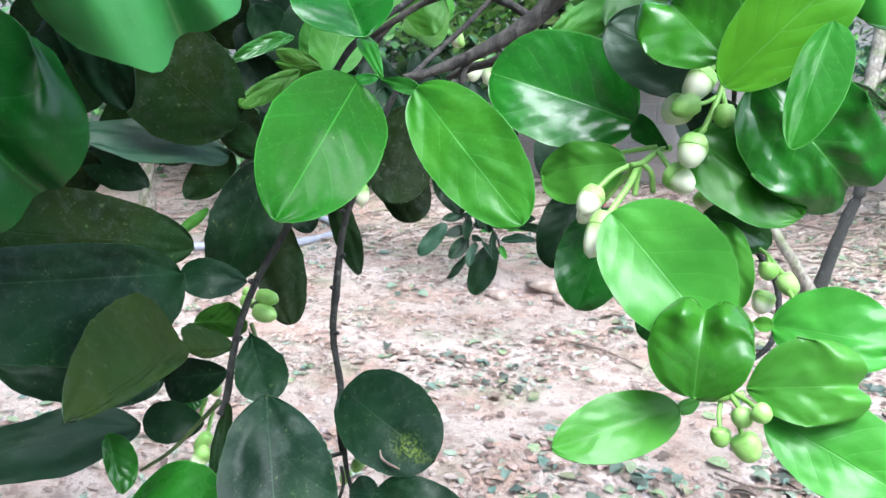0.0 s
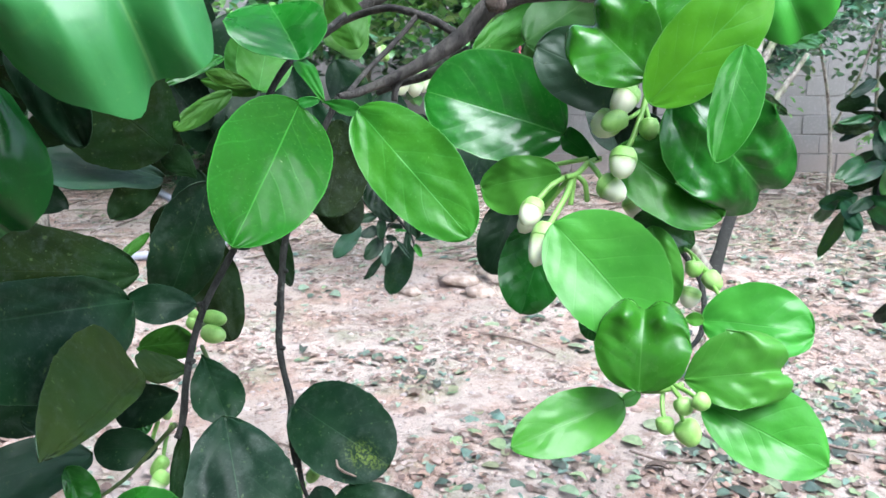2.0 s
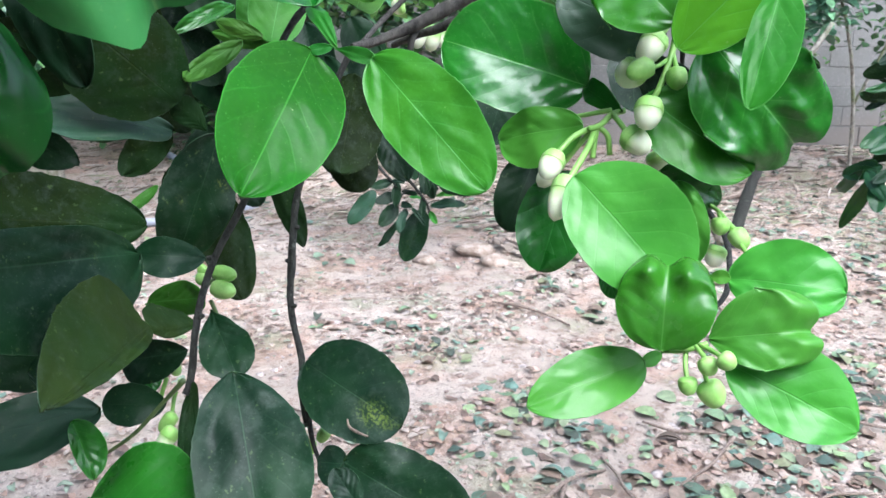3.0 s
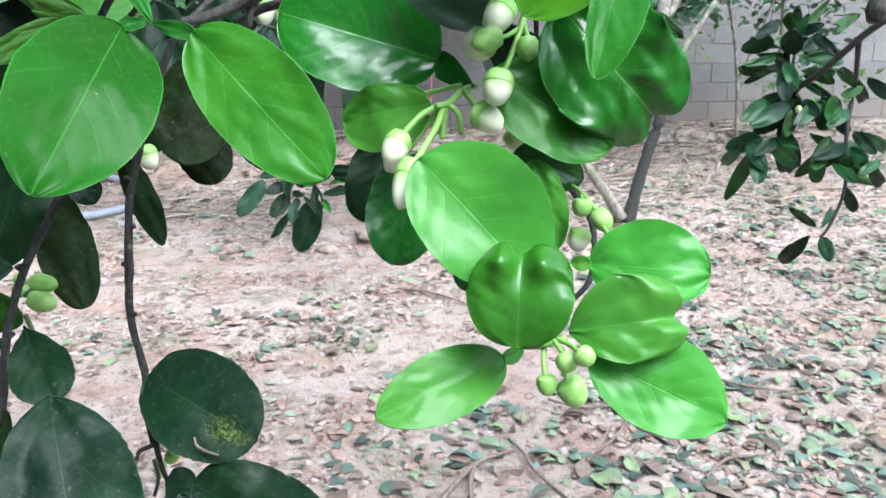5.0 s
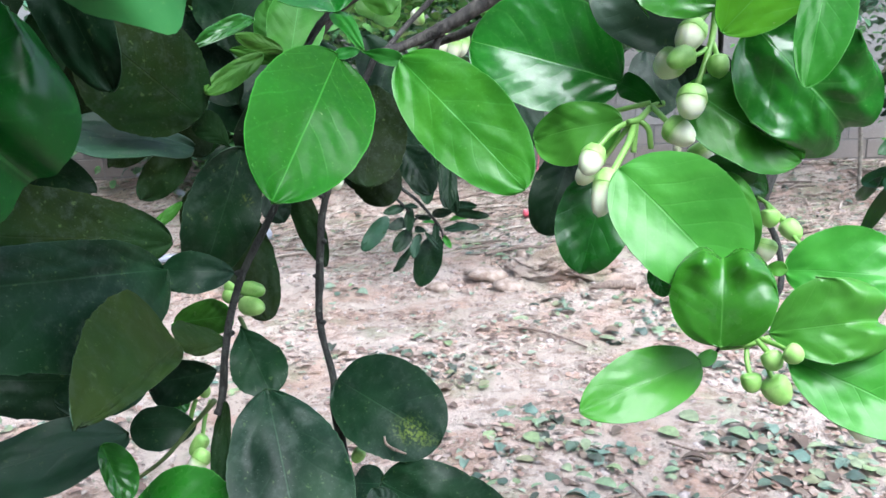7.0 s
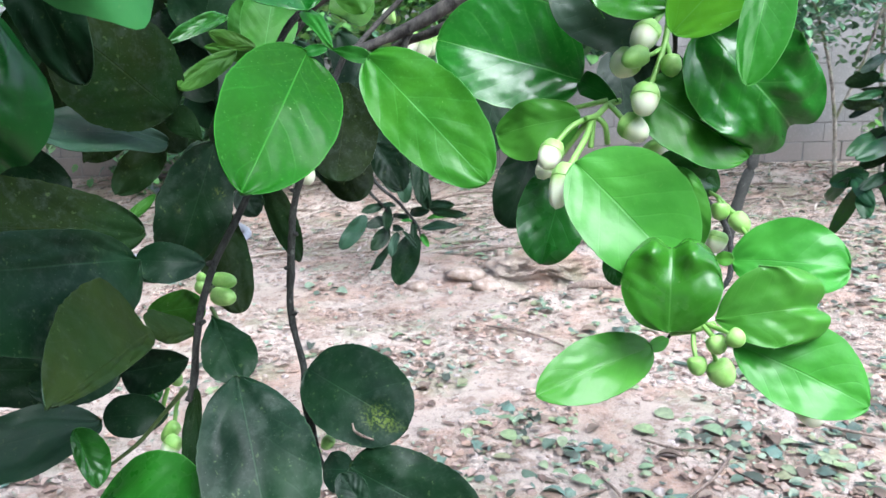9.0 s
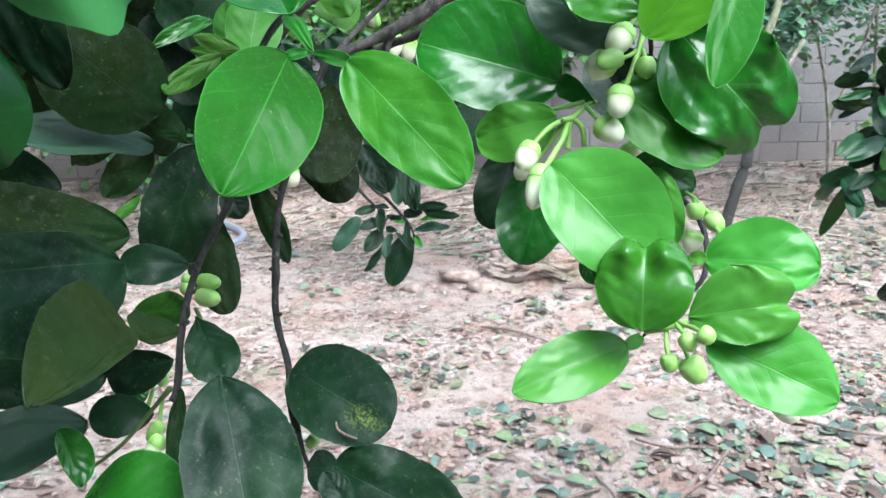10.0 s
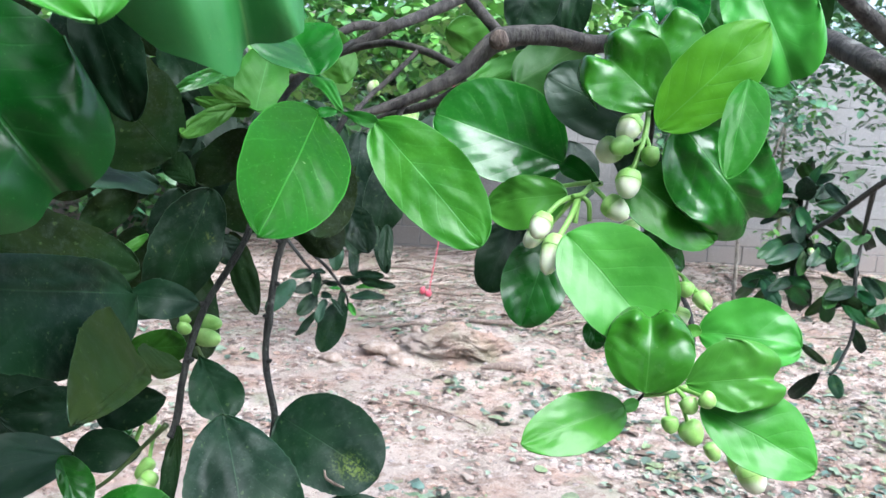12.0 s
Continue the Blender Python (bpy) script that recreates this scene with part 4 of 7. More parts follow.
small_tree((-0.6, 8.1, 0), "shrub with dark leaves before the wall",
           [[(-0.6, 8.1, 0.1, 0.04), (-0.5, 8.0, 0.9, 0.03), (-0.4, 8.0, 1.8, 0.02)], [(-0.5, 8.0, 0.9, 0.02), (0.3, 8.0, 1.5, 0.015)]],
           [((-0.3, 7.9, 1.75), (1.3, 0.5, 0.75), 3000), ((1.1, 8.0, 2.0), (1.1, 0.4, 0.75), 3200), ((-1.8, 8.1, 1.3), (1.0, 0.5, 1.1), 2200)], FAR_LEAF, PALE_BARK, 0.15, 43)

# unseen trees added round and behind the camera to keep the leaves' reflections dark
for k, (x, y, h, big) in enumerate(((-2.6, 1.4, 2.9, 1.0), (-2.4, -0.4, 3.4, 1.1), (-1.8, -1.9, 3.6, 1.2), (-0.4, -2.6, 3.2, 1.2), (1.2, -2.9, 2.9, 1.1), (2.8, -2.5, 2.2, 1.0),
                                    (4.0, -1.2, 2.2, 1.0), (4.6, 0.8, 2.2, 1.0), (-4.4, 4.2, 2.6, 1.4), (5.4, 3.0, 2.3, 1.0), (-6.5, -4.5, 3.2, 1.8), (1.0, -6.5, 3.2, 1.8), (7.5, -5.0, 3.2, 1.8))):
    small_tree((x, y, 0), "unseen tree added to darken reflections, dense leaves down to the ground",
               [[(x, y, 0, 0.1), (x + 0.1, y, 1.0, 0.08), (x - 0.1, y + 0.1, 2.2, 0.05)]],
               [((x, y, h * 0.55), (big, big, h * 0.55), 2600), ((x + 0.2, y + 0.1, h * 0.85), (big * 0.9, big * 0.9, h * 0.3), 900)], FAR_LEAF, PALE_BARK, 0.17, 60 + k,
               "trees round the plot")


# ---- the near tree: limbs, twigs, leaves and flower buds ----
tree = thing("pomelo_tree", (1.75, 1.45, 0.0), "flowering pomelo tree with glossy green leaves and white buds", "tree")
part("limb", tube([(1.4000, 1.4300, 1.2800, 0.0500), (1.0674, 1.1538, 1.4721, 0.0260), (0.8436, 1.0277, 1.5292, 0.0160), (0.7073, 0.9283, 1.5502, 0.0120), (0.6339, 0.8853, 1.5653, 0.0105), (0.5691, 0.8333, 1.5881, 0.0099), (0.5829, 0.9172, 1.6145, 0.0105), (0.5885, 0.9912, 1.6368, 0.0104), (0.5165, 1.0207, 1.6462, 0.0094), (0.4092, 0.9664, 1.6146, 0.0088), (0.3442, 0.9307, 1.6016, 0.0083), (0.2972, 0.9003, 1.6022, 0.0084), (0.2499, 0.8836, 1.5932, 0.0096), (0.2198, 0.8774, 1.5643, 0.0072), (0.1824, 0.8676, 1.5408, 0.0052), (0.1456, 0.8589, 1.5243, 0.0037), (0.1240, 0.8451, 1.5189, 0.0027)], 14, 0.22), BARK, tree)
part("limb", tube([(1.2286, 1.6003, 1.6124, 0.0219), (1.0735, 1.5265, 1.6863, 0.0175), (0.9811, 1.4921, 1.7296, 0.0155), (0.9046, 1.4763, 1.7722, 0.0145), (0.8257, 1.4746, 1.8391, 0.0122), (0.7994, 1.5451, 1.9496, 0.0105)], 12, 0.2), BARK, tree)
part("limb", tube([(0.2504, 0.8895, 1.5985, 0.0054), (0.2350, 0.9146, 1.6192, 0.0052), (0.2195, 0.9507, 1.6452, 0.0051), (0.1914, 1.0135, 1.7034, 0.0046)], 10, 0.18), BARK, tree)
part("cut_knot", tube([(0.2468, 0.8661, 1.5894, 0.0085), (0.2443, 0.8606, 1.5914, 0.0079), (0.2433, 0.8577, 1.5920, 0.0056)], 12, 0.2), CUT, tree, "round pruning scar of dry pale wood")
part("branch", tube([(0.2185, 0.8878, 1.5648, 0.0036), (0.1977, 0.9123, 1.5778, 0.0037), (0.1711, 0.9471, 1.5874, 0.0035), (0.1482, 0.9805, 1.5899, 0.0037), (0.1158, 1.0030, 1.5811, 0.0033), (0.0891, 1.0034, 1.5647, 0.0033), (0.0551, 1.0244, 1.5454, 0.0030)], 8, 0.15), BARK, tree)
part("branch", tube([(0.1858, 0.9299, 1.5846, 0.0023), (0.1639, 0.9131, 1.5594, 0.0024), (0.1427, 0.8917, 1.5374, 0.0022), (0.1311, 0.8499, 1.5217, 0.0021)], 8, 0.12), BARK, tree)
part("branch", tube([(0.2271, 0.8902, 1.5537, 0.0044), (0.1953, 0.9060, 1.5345, 0.0041), (0.1668, 0.9280, 1.5251, 0.0035), (0.1471, 0.9490, 1.5159, 0.0027)], 8, 0.2), BARK, tree)
part("branch", tube([(0.1737, 0.8782, 1.5371, 0.0033), (0.1678, 0.8668, 1.5247, 0.0028), (0.1666, 0.8653, 1.5143, 0.0025)], 8, 0.2), BARK, tree)
part("branch", tube([(0.1683, 1.1576, 1.6314, 0.0079), (0.1304, 1.1577, 1.6056, 0.0069), (0.0920, 1.1594, 1.5896, 0.0059), (0.0484, 1.2145, 1.5869, 0.0052)], 8, 0.12), BARK, tree)
part("branch", tube([(0.0239, 1.1098, 1.5181, 0.0034), (0.1069, 1.1572, 1.6154, 0.0050), (0.1602, 1.1954, 1.6299, 0.0062), (0.2032, 1.2551, 1.6538, 0.0077), (0.2806, 1.3227, 1.7019, 0.0085)], 8, 0.12), BARK, tree)
part("twig", tube([(0.1255, 0.9003, 1.5818, 0.0027), (0.0902, 0.8742, 1.5521, 0.0029), (0.0682, 0.8563, 1.5192, 0.0028), (0.0573, 0.8185, 1.4639, 0.0024), (0.0587, 0.7822, 1.4270, 0.0026), (0.0343, 0.7620, 1.3770, 0.0028), (0.0256, 0.7421, 1.3405, 0.0025), (0.0231, 0.7265, 1.3029, 0.0027), (0.0203, 0.7202, 1.2931, 0.0024)], 8, 0.3), TWIG, tree)
part("twig", tube([(0.1240, 0.8451, 1.5189, 0.0025), (0.1029, 0.8457, 1.4742, 0.0025), (0.0774, 0.8591, 1.4103, 0.0029), (0.0719, 0.8546, 1.3771, 0.0029), (0.0703, 0.8505, 1.3490, 0.0033), (0.0698, 0.8400, 1.3130, 0.0029), (0.0807, 0.8182, 1.2774, 0.0028), (0.0814, 0.8092, 1.2523, 0.0025), (0.0871, 0.7998, 1.2279, 0.0021)], 8, 0.4), TWIG, tree)
for x, y, z, dx, dz in ((0.0774, 0.8591, 1.4103, -1, 0.3), (0.0719, 0.8546, 1.3771, 1, -0.2), (0.0703, 0.8505, 1.3490, -1, 0.1), (0.0698, 0.8400, 1.3130, 1, 0.3),
                       (0.0343, 0.7620, 1.3770, -1, 0.2), (0.0256, 0.7421, 1.3405, 1, 0.4), (0.1029, 0.8457, 1.4742, 1, 0.2)):
    part("leaf_scar", tube([(x, y, z, 0.0026), (x + 0.0035 * dx, y - 0.001, z + 0.004 * dz, 0.0020), (x + 0.0052 * dx, y - 0.002, z + 0.007 * dz, 0.0008)], 7, 0.3), TWIG, tree)
part("twig", tube([(0.0876, 0.7971, 1.2621, 0.0021), (0.0904, 0.7907, 1.2366, 0.0021), (0.0950, 0.7853, 1.2153, 0.0017), (0.1049, 0.7719, 1.2033, 0.0017)], 8, 0.12), TWIG, tree)
part("twig", tube([(0.0912, 0.7901, 1.2345, 0.0017), (0.0801, 0.7892, 1.2305, 0.0017), (0.0769, 0.7876, 1.2242, 0.0017)], 8, 0.12), TWIG, tree)
part("twig", tube([(0.0887, 0.7875, 1.2239, 0.0014), (0.0914, 0.7842, 1.2111, 0.0014), (0.0880, 0.7811, 1.1985, 0.0014)], 8, 0.12), TWIG, tree)
part("twig", tube([(0.4144, 0.8796, 1.6496, 0.0034), (0.3572, 0.7966, 1.5983, 0.0027), (0.3415, 0.7444, 1.5450, 0.0019), (0.3490, 0.7642, 1.5132, 0.0016), (0.3498, 0.7785, 1.4742, 0.0020), (0.3700, 0.7688, 1.4246, 0.0020), (0.3829, 0.7434, 1.4003, 0.0020), (0.3683, 0.6910, 1.3811, 0.0018), (0.3390, 0.6520, 1.3780, 0.0013)], 8, 0.12), TWIG, tree)
part("twig", tube([(0.3390, 0.6520, 1.3780, 0.0010), (0.3330, 0.6560, 1.3700, 0.0010), (0.3290, 0.6620, 1.3600, 0.0010), (0.3260, 0.6676, 1.3515, 0.0010)], 8, 0.12), TWIG, tree)
part("twig", tube([(0.0152, 0.7338, 1.2970, 0.0021), (-0.0036, 0.7389, 1.2761, 0.0015), (-0.0228, 0.7337, 1.2555, 0.0015), (-0.0450, 0.7299, 1.2400, 0.0012)], 8, 0.12), OLD_STALK, tree)
part("stalk", tube([(0.0184, 0.7573, 1.3287, 0.0016), (0.0128, 0.7518, 1.3275, 0.0016), (0.0069, 0.7519, 1.3277, 0.0016)], 8, 0.12), OLD_STALK, tree)
part("stalk", tube([(0.0281, 0.7663, 1.3439, 0.0016), (0.0323, 0.7601, 1.3400, 0.0016), (0.0360, 0.7541, 1.3365, 0.0016)], 8, 0.12), OLD_STALK, tree)
leaf_a = leaf(tree, "dull", (0.1065, 0.7675, 1.5188), (0.0801, 0.6695, 1.4428), (0.4864, -0.6138, 0.6218), 0.0378, 0.0372, "bright green oval leaf with a pale midrib", fold=6, bow=0.02, tip_q=0.6, base_q=0.5, widest=0.47, wave=0.012)
leaf(tree, "green", (0.1205, 0.7721, 1.5214), (0.1043, 0.7675, 1.5193), (0.2716, -0.9622, 0.0184), 0.0038, 0.0038, wing_of=leaf_a, widest=0.6, fold=8, rows=12, cols=4)
leaf_b = leaf(tree, "mid", (0.1473, 0.7613, 1.5154), (0.2214, 0.7084, 1.4399), (-0.2076, -0.8852, 0.4164), 0.0312, 0.0270, "bright green oval leaf with a pale midrib", fold=5, bow=0.03, wave=0.014)
leaf(tree, "green", (0.1226, 0.7678, 1.5207), (0.1491, 0.7610, 1.5143), (-0.2256, -0.9694, 0.0969), 0.0056, 0.0048, wing_of=leaf_b, widest=0.7, fold=8, rows=12, cols=4)
leaf_c = leaf(tree, "glade", (0.2928, 0.7913, 1.4962), (0.1930, 0.8071, 1.5250), (-0.0630, -0.9523, 0.2985), 0.0360, 0.0440, "large dark green leaf with a wet shine", fold=11, bow=0.03, wave=0.014, tip_q=0.45, base_q=0.47)
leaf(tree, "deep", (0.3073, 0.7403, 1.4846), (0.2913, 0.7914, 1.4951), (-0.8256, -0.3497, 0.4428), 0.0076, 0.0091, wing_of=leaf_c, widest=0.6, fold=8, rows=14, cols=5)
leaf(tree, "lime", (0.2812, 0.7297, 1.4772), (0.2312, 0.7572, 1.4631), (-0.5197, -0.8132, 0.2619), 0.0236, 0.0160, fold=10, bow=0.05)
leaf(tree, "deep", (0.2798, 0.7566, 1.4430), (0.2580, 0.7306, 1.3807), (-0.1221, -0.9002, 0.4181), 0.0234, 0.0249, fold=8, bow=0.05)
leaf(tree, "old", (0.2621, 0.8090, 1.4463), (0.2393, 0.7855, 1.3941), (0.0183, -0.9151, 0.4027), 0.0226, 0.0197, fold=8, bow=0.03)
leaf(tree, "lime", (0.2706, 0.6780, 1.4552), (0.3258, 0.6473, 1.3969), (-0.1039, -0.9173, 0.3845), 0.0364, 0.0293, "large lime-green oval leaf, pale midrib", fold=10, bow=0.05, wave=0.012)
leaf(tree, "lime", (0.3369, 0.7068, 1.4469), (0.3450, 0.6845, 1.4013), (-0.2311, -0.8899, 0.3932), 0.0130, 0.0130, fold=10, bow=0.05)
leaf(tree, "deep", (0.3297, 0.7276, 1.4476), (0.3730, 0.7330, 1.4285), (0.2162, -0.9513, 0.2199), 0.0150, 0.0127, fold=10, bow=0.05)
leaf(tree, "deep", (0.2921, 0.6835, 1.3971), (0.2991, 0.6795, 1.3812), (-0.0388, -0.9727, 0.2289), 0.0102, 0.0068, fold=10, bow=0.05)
leaf(tree, "plump", (0.3139, 0.6258, 1.3704), (0.3188, 0.6440, 1.4216), (-0.2407, -0.8802, 0.4092), 0.0267, 0.0272, "glossy leaf curled at its notched tip", fold=4, bow=0.10, notch=0.085, curl=-0.16, wave=0.014, tip_q=0.42, base_q=0.40, widest=0.5, pucker=0.020, bulge=0.13)
leaf_m = leaf(tree, "lime", (0.3592, 0.6644, 1.3990), (0.4154, 0.6406, 1.3990), (-0.3438, -0.8124, 0.4709), 0.0248, 0.0196, "pale lime leaf with blistered surface", fold=9, bow=0.1, wave=0.03, tip_q=0.40, pucker=0.022)
leaf(tree, "lime", (0.3491, 0.6647, 1.4005), (0.3585, 0.6596, 1.4009), (-0.4694, -0.8476, 0.2474), 0.0042, 0.0042, wing_of=leaf_m, widest=0.6, rows=10, cols=4)
leaf(tree, "lime", (0.3421, 0.6353, 1.3738), (0.3966, 0.6195, 1.3862), (-0.3360, -0.8528, 0.3997), 0.0250, 0.0201, "lime-green leaf with a notched tip", fold=9, bow=0.06, notch=0.11, wave=0.018, tip_q=0.42, base_q=0.6, widest=0.55, pucker=0.02)
leaf(tree, "lime", (0.3527, 0.6331, 1.3605), (0.4164, 0.6086, 1.3327), (-0.1074, -0.8548, 0.5077), 0.0276, 0.0220, "lime-green leaf hanging with raised veins", fold=9, bow=0.05, wave=0.015, tip_q=0.62, base_q=0.5)
leaf_g = leaf(tree, "lime", (0.3132, 0.6570, 1.3502), (0.2441, 0.6321, 1.3326), (0.0913, -0.7299, 0.6774), 0.0192, 0.0178, "lime-green pointed leaf", fold=12, bow=0.05, tip_q=0.6, base_q=0.5, wave=0.01)
leaf(tree, "lime", (0.3260, 0.6676, 1.3515), (0.3118, 0.6566, 1.3486), (0.4019, -0.6765, 0.6171), 0.0046, 0.0040, wing_of=leaf_g, widest=0.65, rows=10, cols=4)
leaf(tree, "sunny", (0.3240, 0.6828, 1.5261), (0.3870, 0.6800, 1.5952), (0.0961, -0.9570, 0.2739), 0.0244, 0.0237, "vivid yellow-green pointed leaf", fold=6, bow=0.05, tip_q=0.66, base_q=0.5, wave=0.010)
leaf(tree, "lime", (0.3874, 0.7318, 1.6449), (0.4148, 0.6911, 1.5637), (-0.4835, -0.8368, 0.2569), 0.0318, 0.0280, "pale lime leaf", fold=8, bow=0.05, tip_q=0.42, notch=0.04)
leaf(tree, "plump", (0.3247, 0.6912, 1.5404), (0.2869, 0.7269, 1.5808), (-0.4301, -0.8377, 0.3367), 0.0281, 0.0304, "glossy folded leaf with a notched tip", fold=9, bow=0.05, notch=0.13, wave=0.016, tip_q=0.42, base_q=0.5, pucker=0.010, bulge=0.07)
leaf(tree, "plump", (0.3358, 0.7186, 1.5609), (0.3394, 0.7515, 1.6124), (-0.3370, -0.7827, 0.5232), 0.0241, 0.0287, "small glossy leaf with a notched tip", fold=9, bow=0.06, notch=0.14, wave=0.016, tip_q=0.42, pucker=0.010, bulge=0.07)
leaf(tree, "grey_sheen", (0.3323, 0.7510, 1.5265), (0.2670, 0.7628, 1.5576), (-0.0734, -0.9742, 0.2136), 0.0264, 0.0281, fold=5, bow=0.03)
leaf(tree, "plain", (0.3683, 0.6597, 1.5588), (0.3453, 0.6228, 1.5003), (-0.2815, -0.7577, 0.5888), 0.0166, 0.0099, "narrow bright leaf hanging down", fold=4, bow=0.05, wave=0.008, tip_q=0.55)
leaf(tree, "glade", (0.3503, 0.7126, 1.5293), (0.4075, 0.6946, 1.4648), (-0.2328, -0.9699, 0.0713), 0.0353, 0.0361, "broad dark green leaf with a chewed edge", fold=6, bow=0.06, wave=0.05, tip_q=0.4, base_q=0.42, notch=0.10, pucker=0.03)
leaf(tree, "mid", (0.3152, 0.7192, 1.4949), (0.3800, 0.7059, 1.4529), (0.0601, -0.9208, 0.3854), 0.0255, 0.0272, fold=8, bow=0.05)
leaf(tree, "old", (0.3193, 0.7524, 1.5154), (0.3620, 0.7425, 1.4805), (-0.2533, -0.9668, -0.0353), 0.0162, 0.0162, fold=8, bow=0.05)
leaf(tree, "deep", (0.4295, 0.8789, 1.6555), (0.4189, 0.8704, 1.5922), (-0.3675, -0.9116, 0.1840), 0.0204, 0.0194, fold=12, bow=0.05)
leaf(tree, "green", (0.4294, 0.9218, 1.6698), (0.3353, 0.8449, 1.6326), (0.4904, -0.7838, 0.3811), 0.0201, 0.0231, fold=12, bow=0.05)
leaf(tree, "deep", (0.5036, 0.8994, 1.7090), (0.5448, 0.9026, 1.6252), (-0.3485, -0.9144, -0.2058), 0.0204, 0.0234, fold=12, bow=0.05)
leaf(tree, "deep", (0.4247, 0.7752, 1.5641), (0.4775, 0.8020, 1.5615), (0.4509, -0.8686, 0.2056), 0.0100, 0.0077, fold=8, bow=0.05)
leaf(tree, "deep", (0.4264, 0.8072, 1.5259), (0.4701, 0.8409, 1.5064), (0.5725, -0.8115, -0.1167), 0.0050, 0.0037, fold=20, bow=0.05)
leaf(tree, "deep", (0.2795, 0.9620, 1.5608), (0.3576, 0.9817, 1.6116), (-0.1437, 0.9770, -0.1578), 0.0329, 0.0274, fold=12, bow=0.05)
leaf(tree, "green", (0.3142, 1.0013, 1.5765), (0.2854, 0.9985, 1.5376), (0.0687, 0.9901, -0.1227), 0.0148, 0.0142)
leaf(tree, "green", (0.2340, 0.9856, 1.5500), (0.3130, 1.0044, 1.5961), (-0.1617, 0.9791, -0.1235), 0.0169, 0.0169)
leaf(tree, "old", (0.3263, 1.0460, 1.6784), (0.3027, 1.0341, 1.5831), (-0.1347, -0.9785, 0.1562), 0.0307, 0.0236, fold=10)
leaf(tree, "old", (0.3422, 0.9940, 1.6820), (0.3331, 0.9832, 1.6043), (-0.2099, -0.9647, 0.1592), 0.0167, 0.0122, fold=15)
leaf(tree, "old", (0.2990, 1.0111, 1.6730), (0.2832, 0.9976, 1.6133), (-0.0695, -0.9688, 0.2378), 0.0333, 0.0222, fold=12)
leaf(tree, "green", (0.3456, 1.0663, 1.6730), (0.3201, 1.0477, 1.5923), (0.0933, 0.9633, -0.2516), 0.0236, 0.0265)
leaf(tree, "green", (0.2914, 0.7529, 1.6653), (0.3263, 0.7448, 1.6109), (-0.1530, -0.9870, 0.0493), 0.0232, 0.0232, fold=10, bow=0.05)
leaf(tree, "green", (0.3720, 0.8285, 1.6509), (0.3855, 0.8193, 1.6002), (-0.2718, -0.9570, 0.1012), 0.0259, 0.0173, fold=10, bow=0.05)
leaf(tree, "green", (0.2230, 1.0972, 1.6243), (0.2914, 1.1185, 1.6000), (-0.2411, 0.9569, 0.1617), 0.0189, 0.0253)
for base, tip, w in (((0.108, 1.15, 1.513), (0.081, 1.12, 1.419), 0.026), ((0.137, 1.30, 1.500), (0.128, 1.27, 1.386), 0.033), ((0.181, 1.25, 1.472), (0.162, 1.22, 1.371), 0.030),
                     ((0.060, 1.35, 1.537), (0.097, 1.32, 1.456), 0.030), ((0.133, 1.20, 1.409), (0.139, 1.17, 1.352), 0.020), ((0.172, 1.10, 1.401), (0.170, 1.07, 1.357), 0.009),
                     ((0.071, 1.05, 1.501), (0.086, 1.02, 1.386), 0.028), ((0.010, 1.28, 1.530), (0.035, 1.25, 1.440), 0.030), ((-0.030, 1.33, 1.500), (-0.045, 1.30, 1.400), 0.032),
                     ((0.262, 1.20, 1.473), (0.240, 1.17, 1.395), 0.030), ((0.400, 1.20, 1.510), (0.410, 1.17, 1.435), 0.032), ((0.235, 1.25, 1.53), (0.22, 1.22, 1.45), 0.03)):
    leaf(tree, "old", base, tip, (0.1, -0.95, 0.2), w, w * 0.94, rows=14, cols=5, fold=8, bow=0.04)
leaf_n = leaf(tree, "olive", (0.0087, 0.6985, 1.3510), (0.0090, 0.5621, 1.3620), (-0.8100, -0.0500, -0.5800), 0.0440, 0.0090, "olive leaf seen from below, folded along its midrib", fold=-6, bow=-0.06, wave=0.014, tip_q=0.62, base_q=0.32, widest=0.42)
leaf(tree, "olive", (0.0241, 0.7400, 1.3368), (0.0090, 0.7000, 1.3510), (-0.7200, 0.3500, -0.6000), 0.0190, 0.0070, wing_of=leaf_n, widest=0.55, rows=16, cols=5, base_q=0.45, tip_q=0.4)
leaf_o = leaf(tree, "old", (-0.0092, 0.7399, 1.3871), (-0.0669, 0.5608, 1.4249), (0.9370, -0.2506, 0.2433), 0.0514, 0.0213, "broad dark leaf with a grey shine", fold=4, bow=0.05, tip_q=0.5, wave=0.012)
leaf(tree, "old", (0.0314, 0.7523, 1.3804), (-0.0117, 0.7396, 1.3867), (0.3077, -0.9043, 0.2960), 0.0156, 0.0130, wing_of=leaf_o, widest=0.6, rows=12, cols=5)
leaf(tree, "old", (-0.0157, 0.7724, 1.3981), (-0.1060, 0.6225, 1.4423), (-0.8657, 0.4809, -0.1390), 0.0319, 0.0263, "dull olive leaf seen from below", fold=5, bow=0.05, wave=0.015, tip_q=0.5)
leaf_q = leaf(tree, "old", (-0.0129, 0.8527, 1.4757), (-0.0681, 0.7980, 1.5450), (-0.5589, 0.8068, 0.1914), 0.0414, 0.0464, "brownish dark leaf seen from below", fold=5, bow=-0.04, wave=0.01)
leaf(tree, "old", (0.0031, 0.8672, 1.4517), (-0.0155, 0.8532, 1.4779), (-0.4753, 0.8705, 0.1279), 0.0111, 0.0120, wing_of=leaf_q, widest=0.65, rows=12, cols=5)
leaf(tree, "grey_sheen", (-0.0311, 0.8875, 1.4490), (-0.1150, 0.8000, 1.4700), (0.25, -0.62, 0.74), 0.0220, 0.0240, "dark leaf with a grey shine under another", fold=6, bow=0.03)
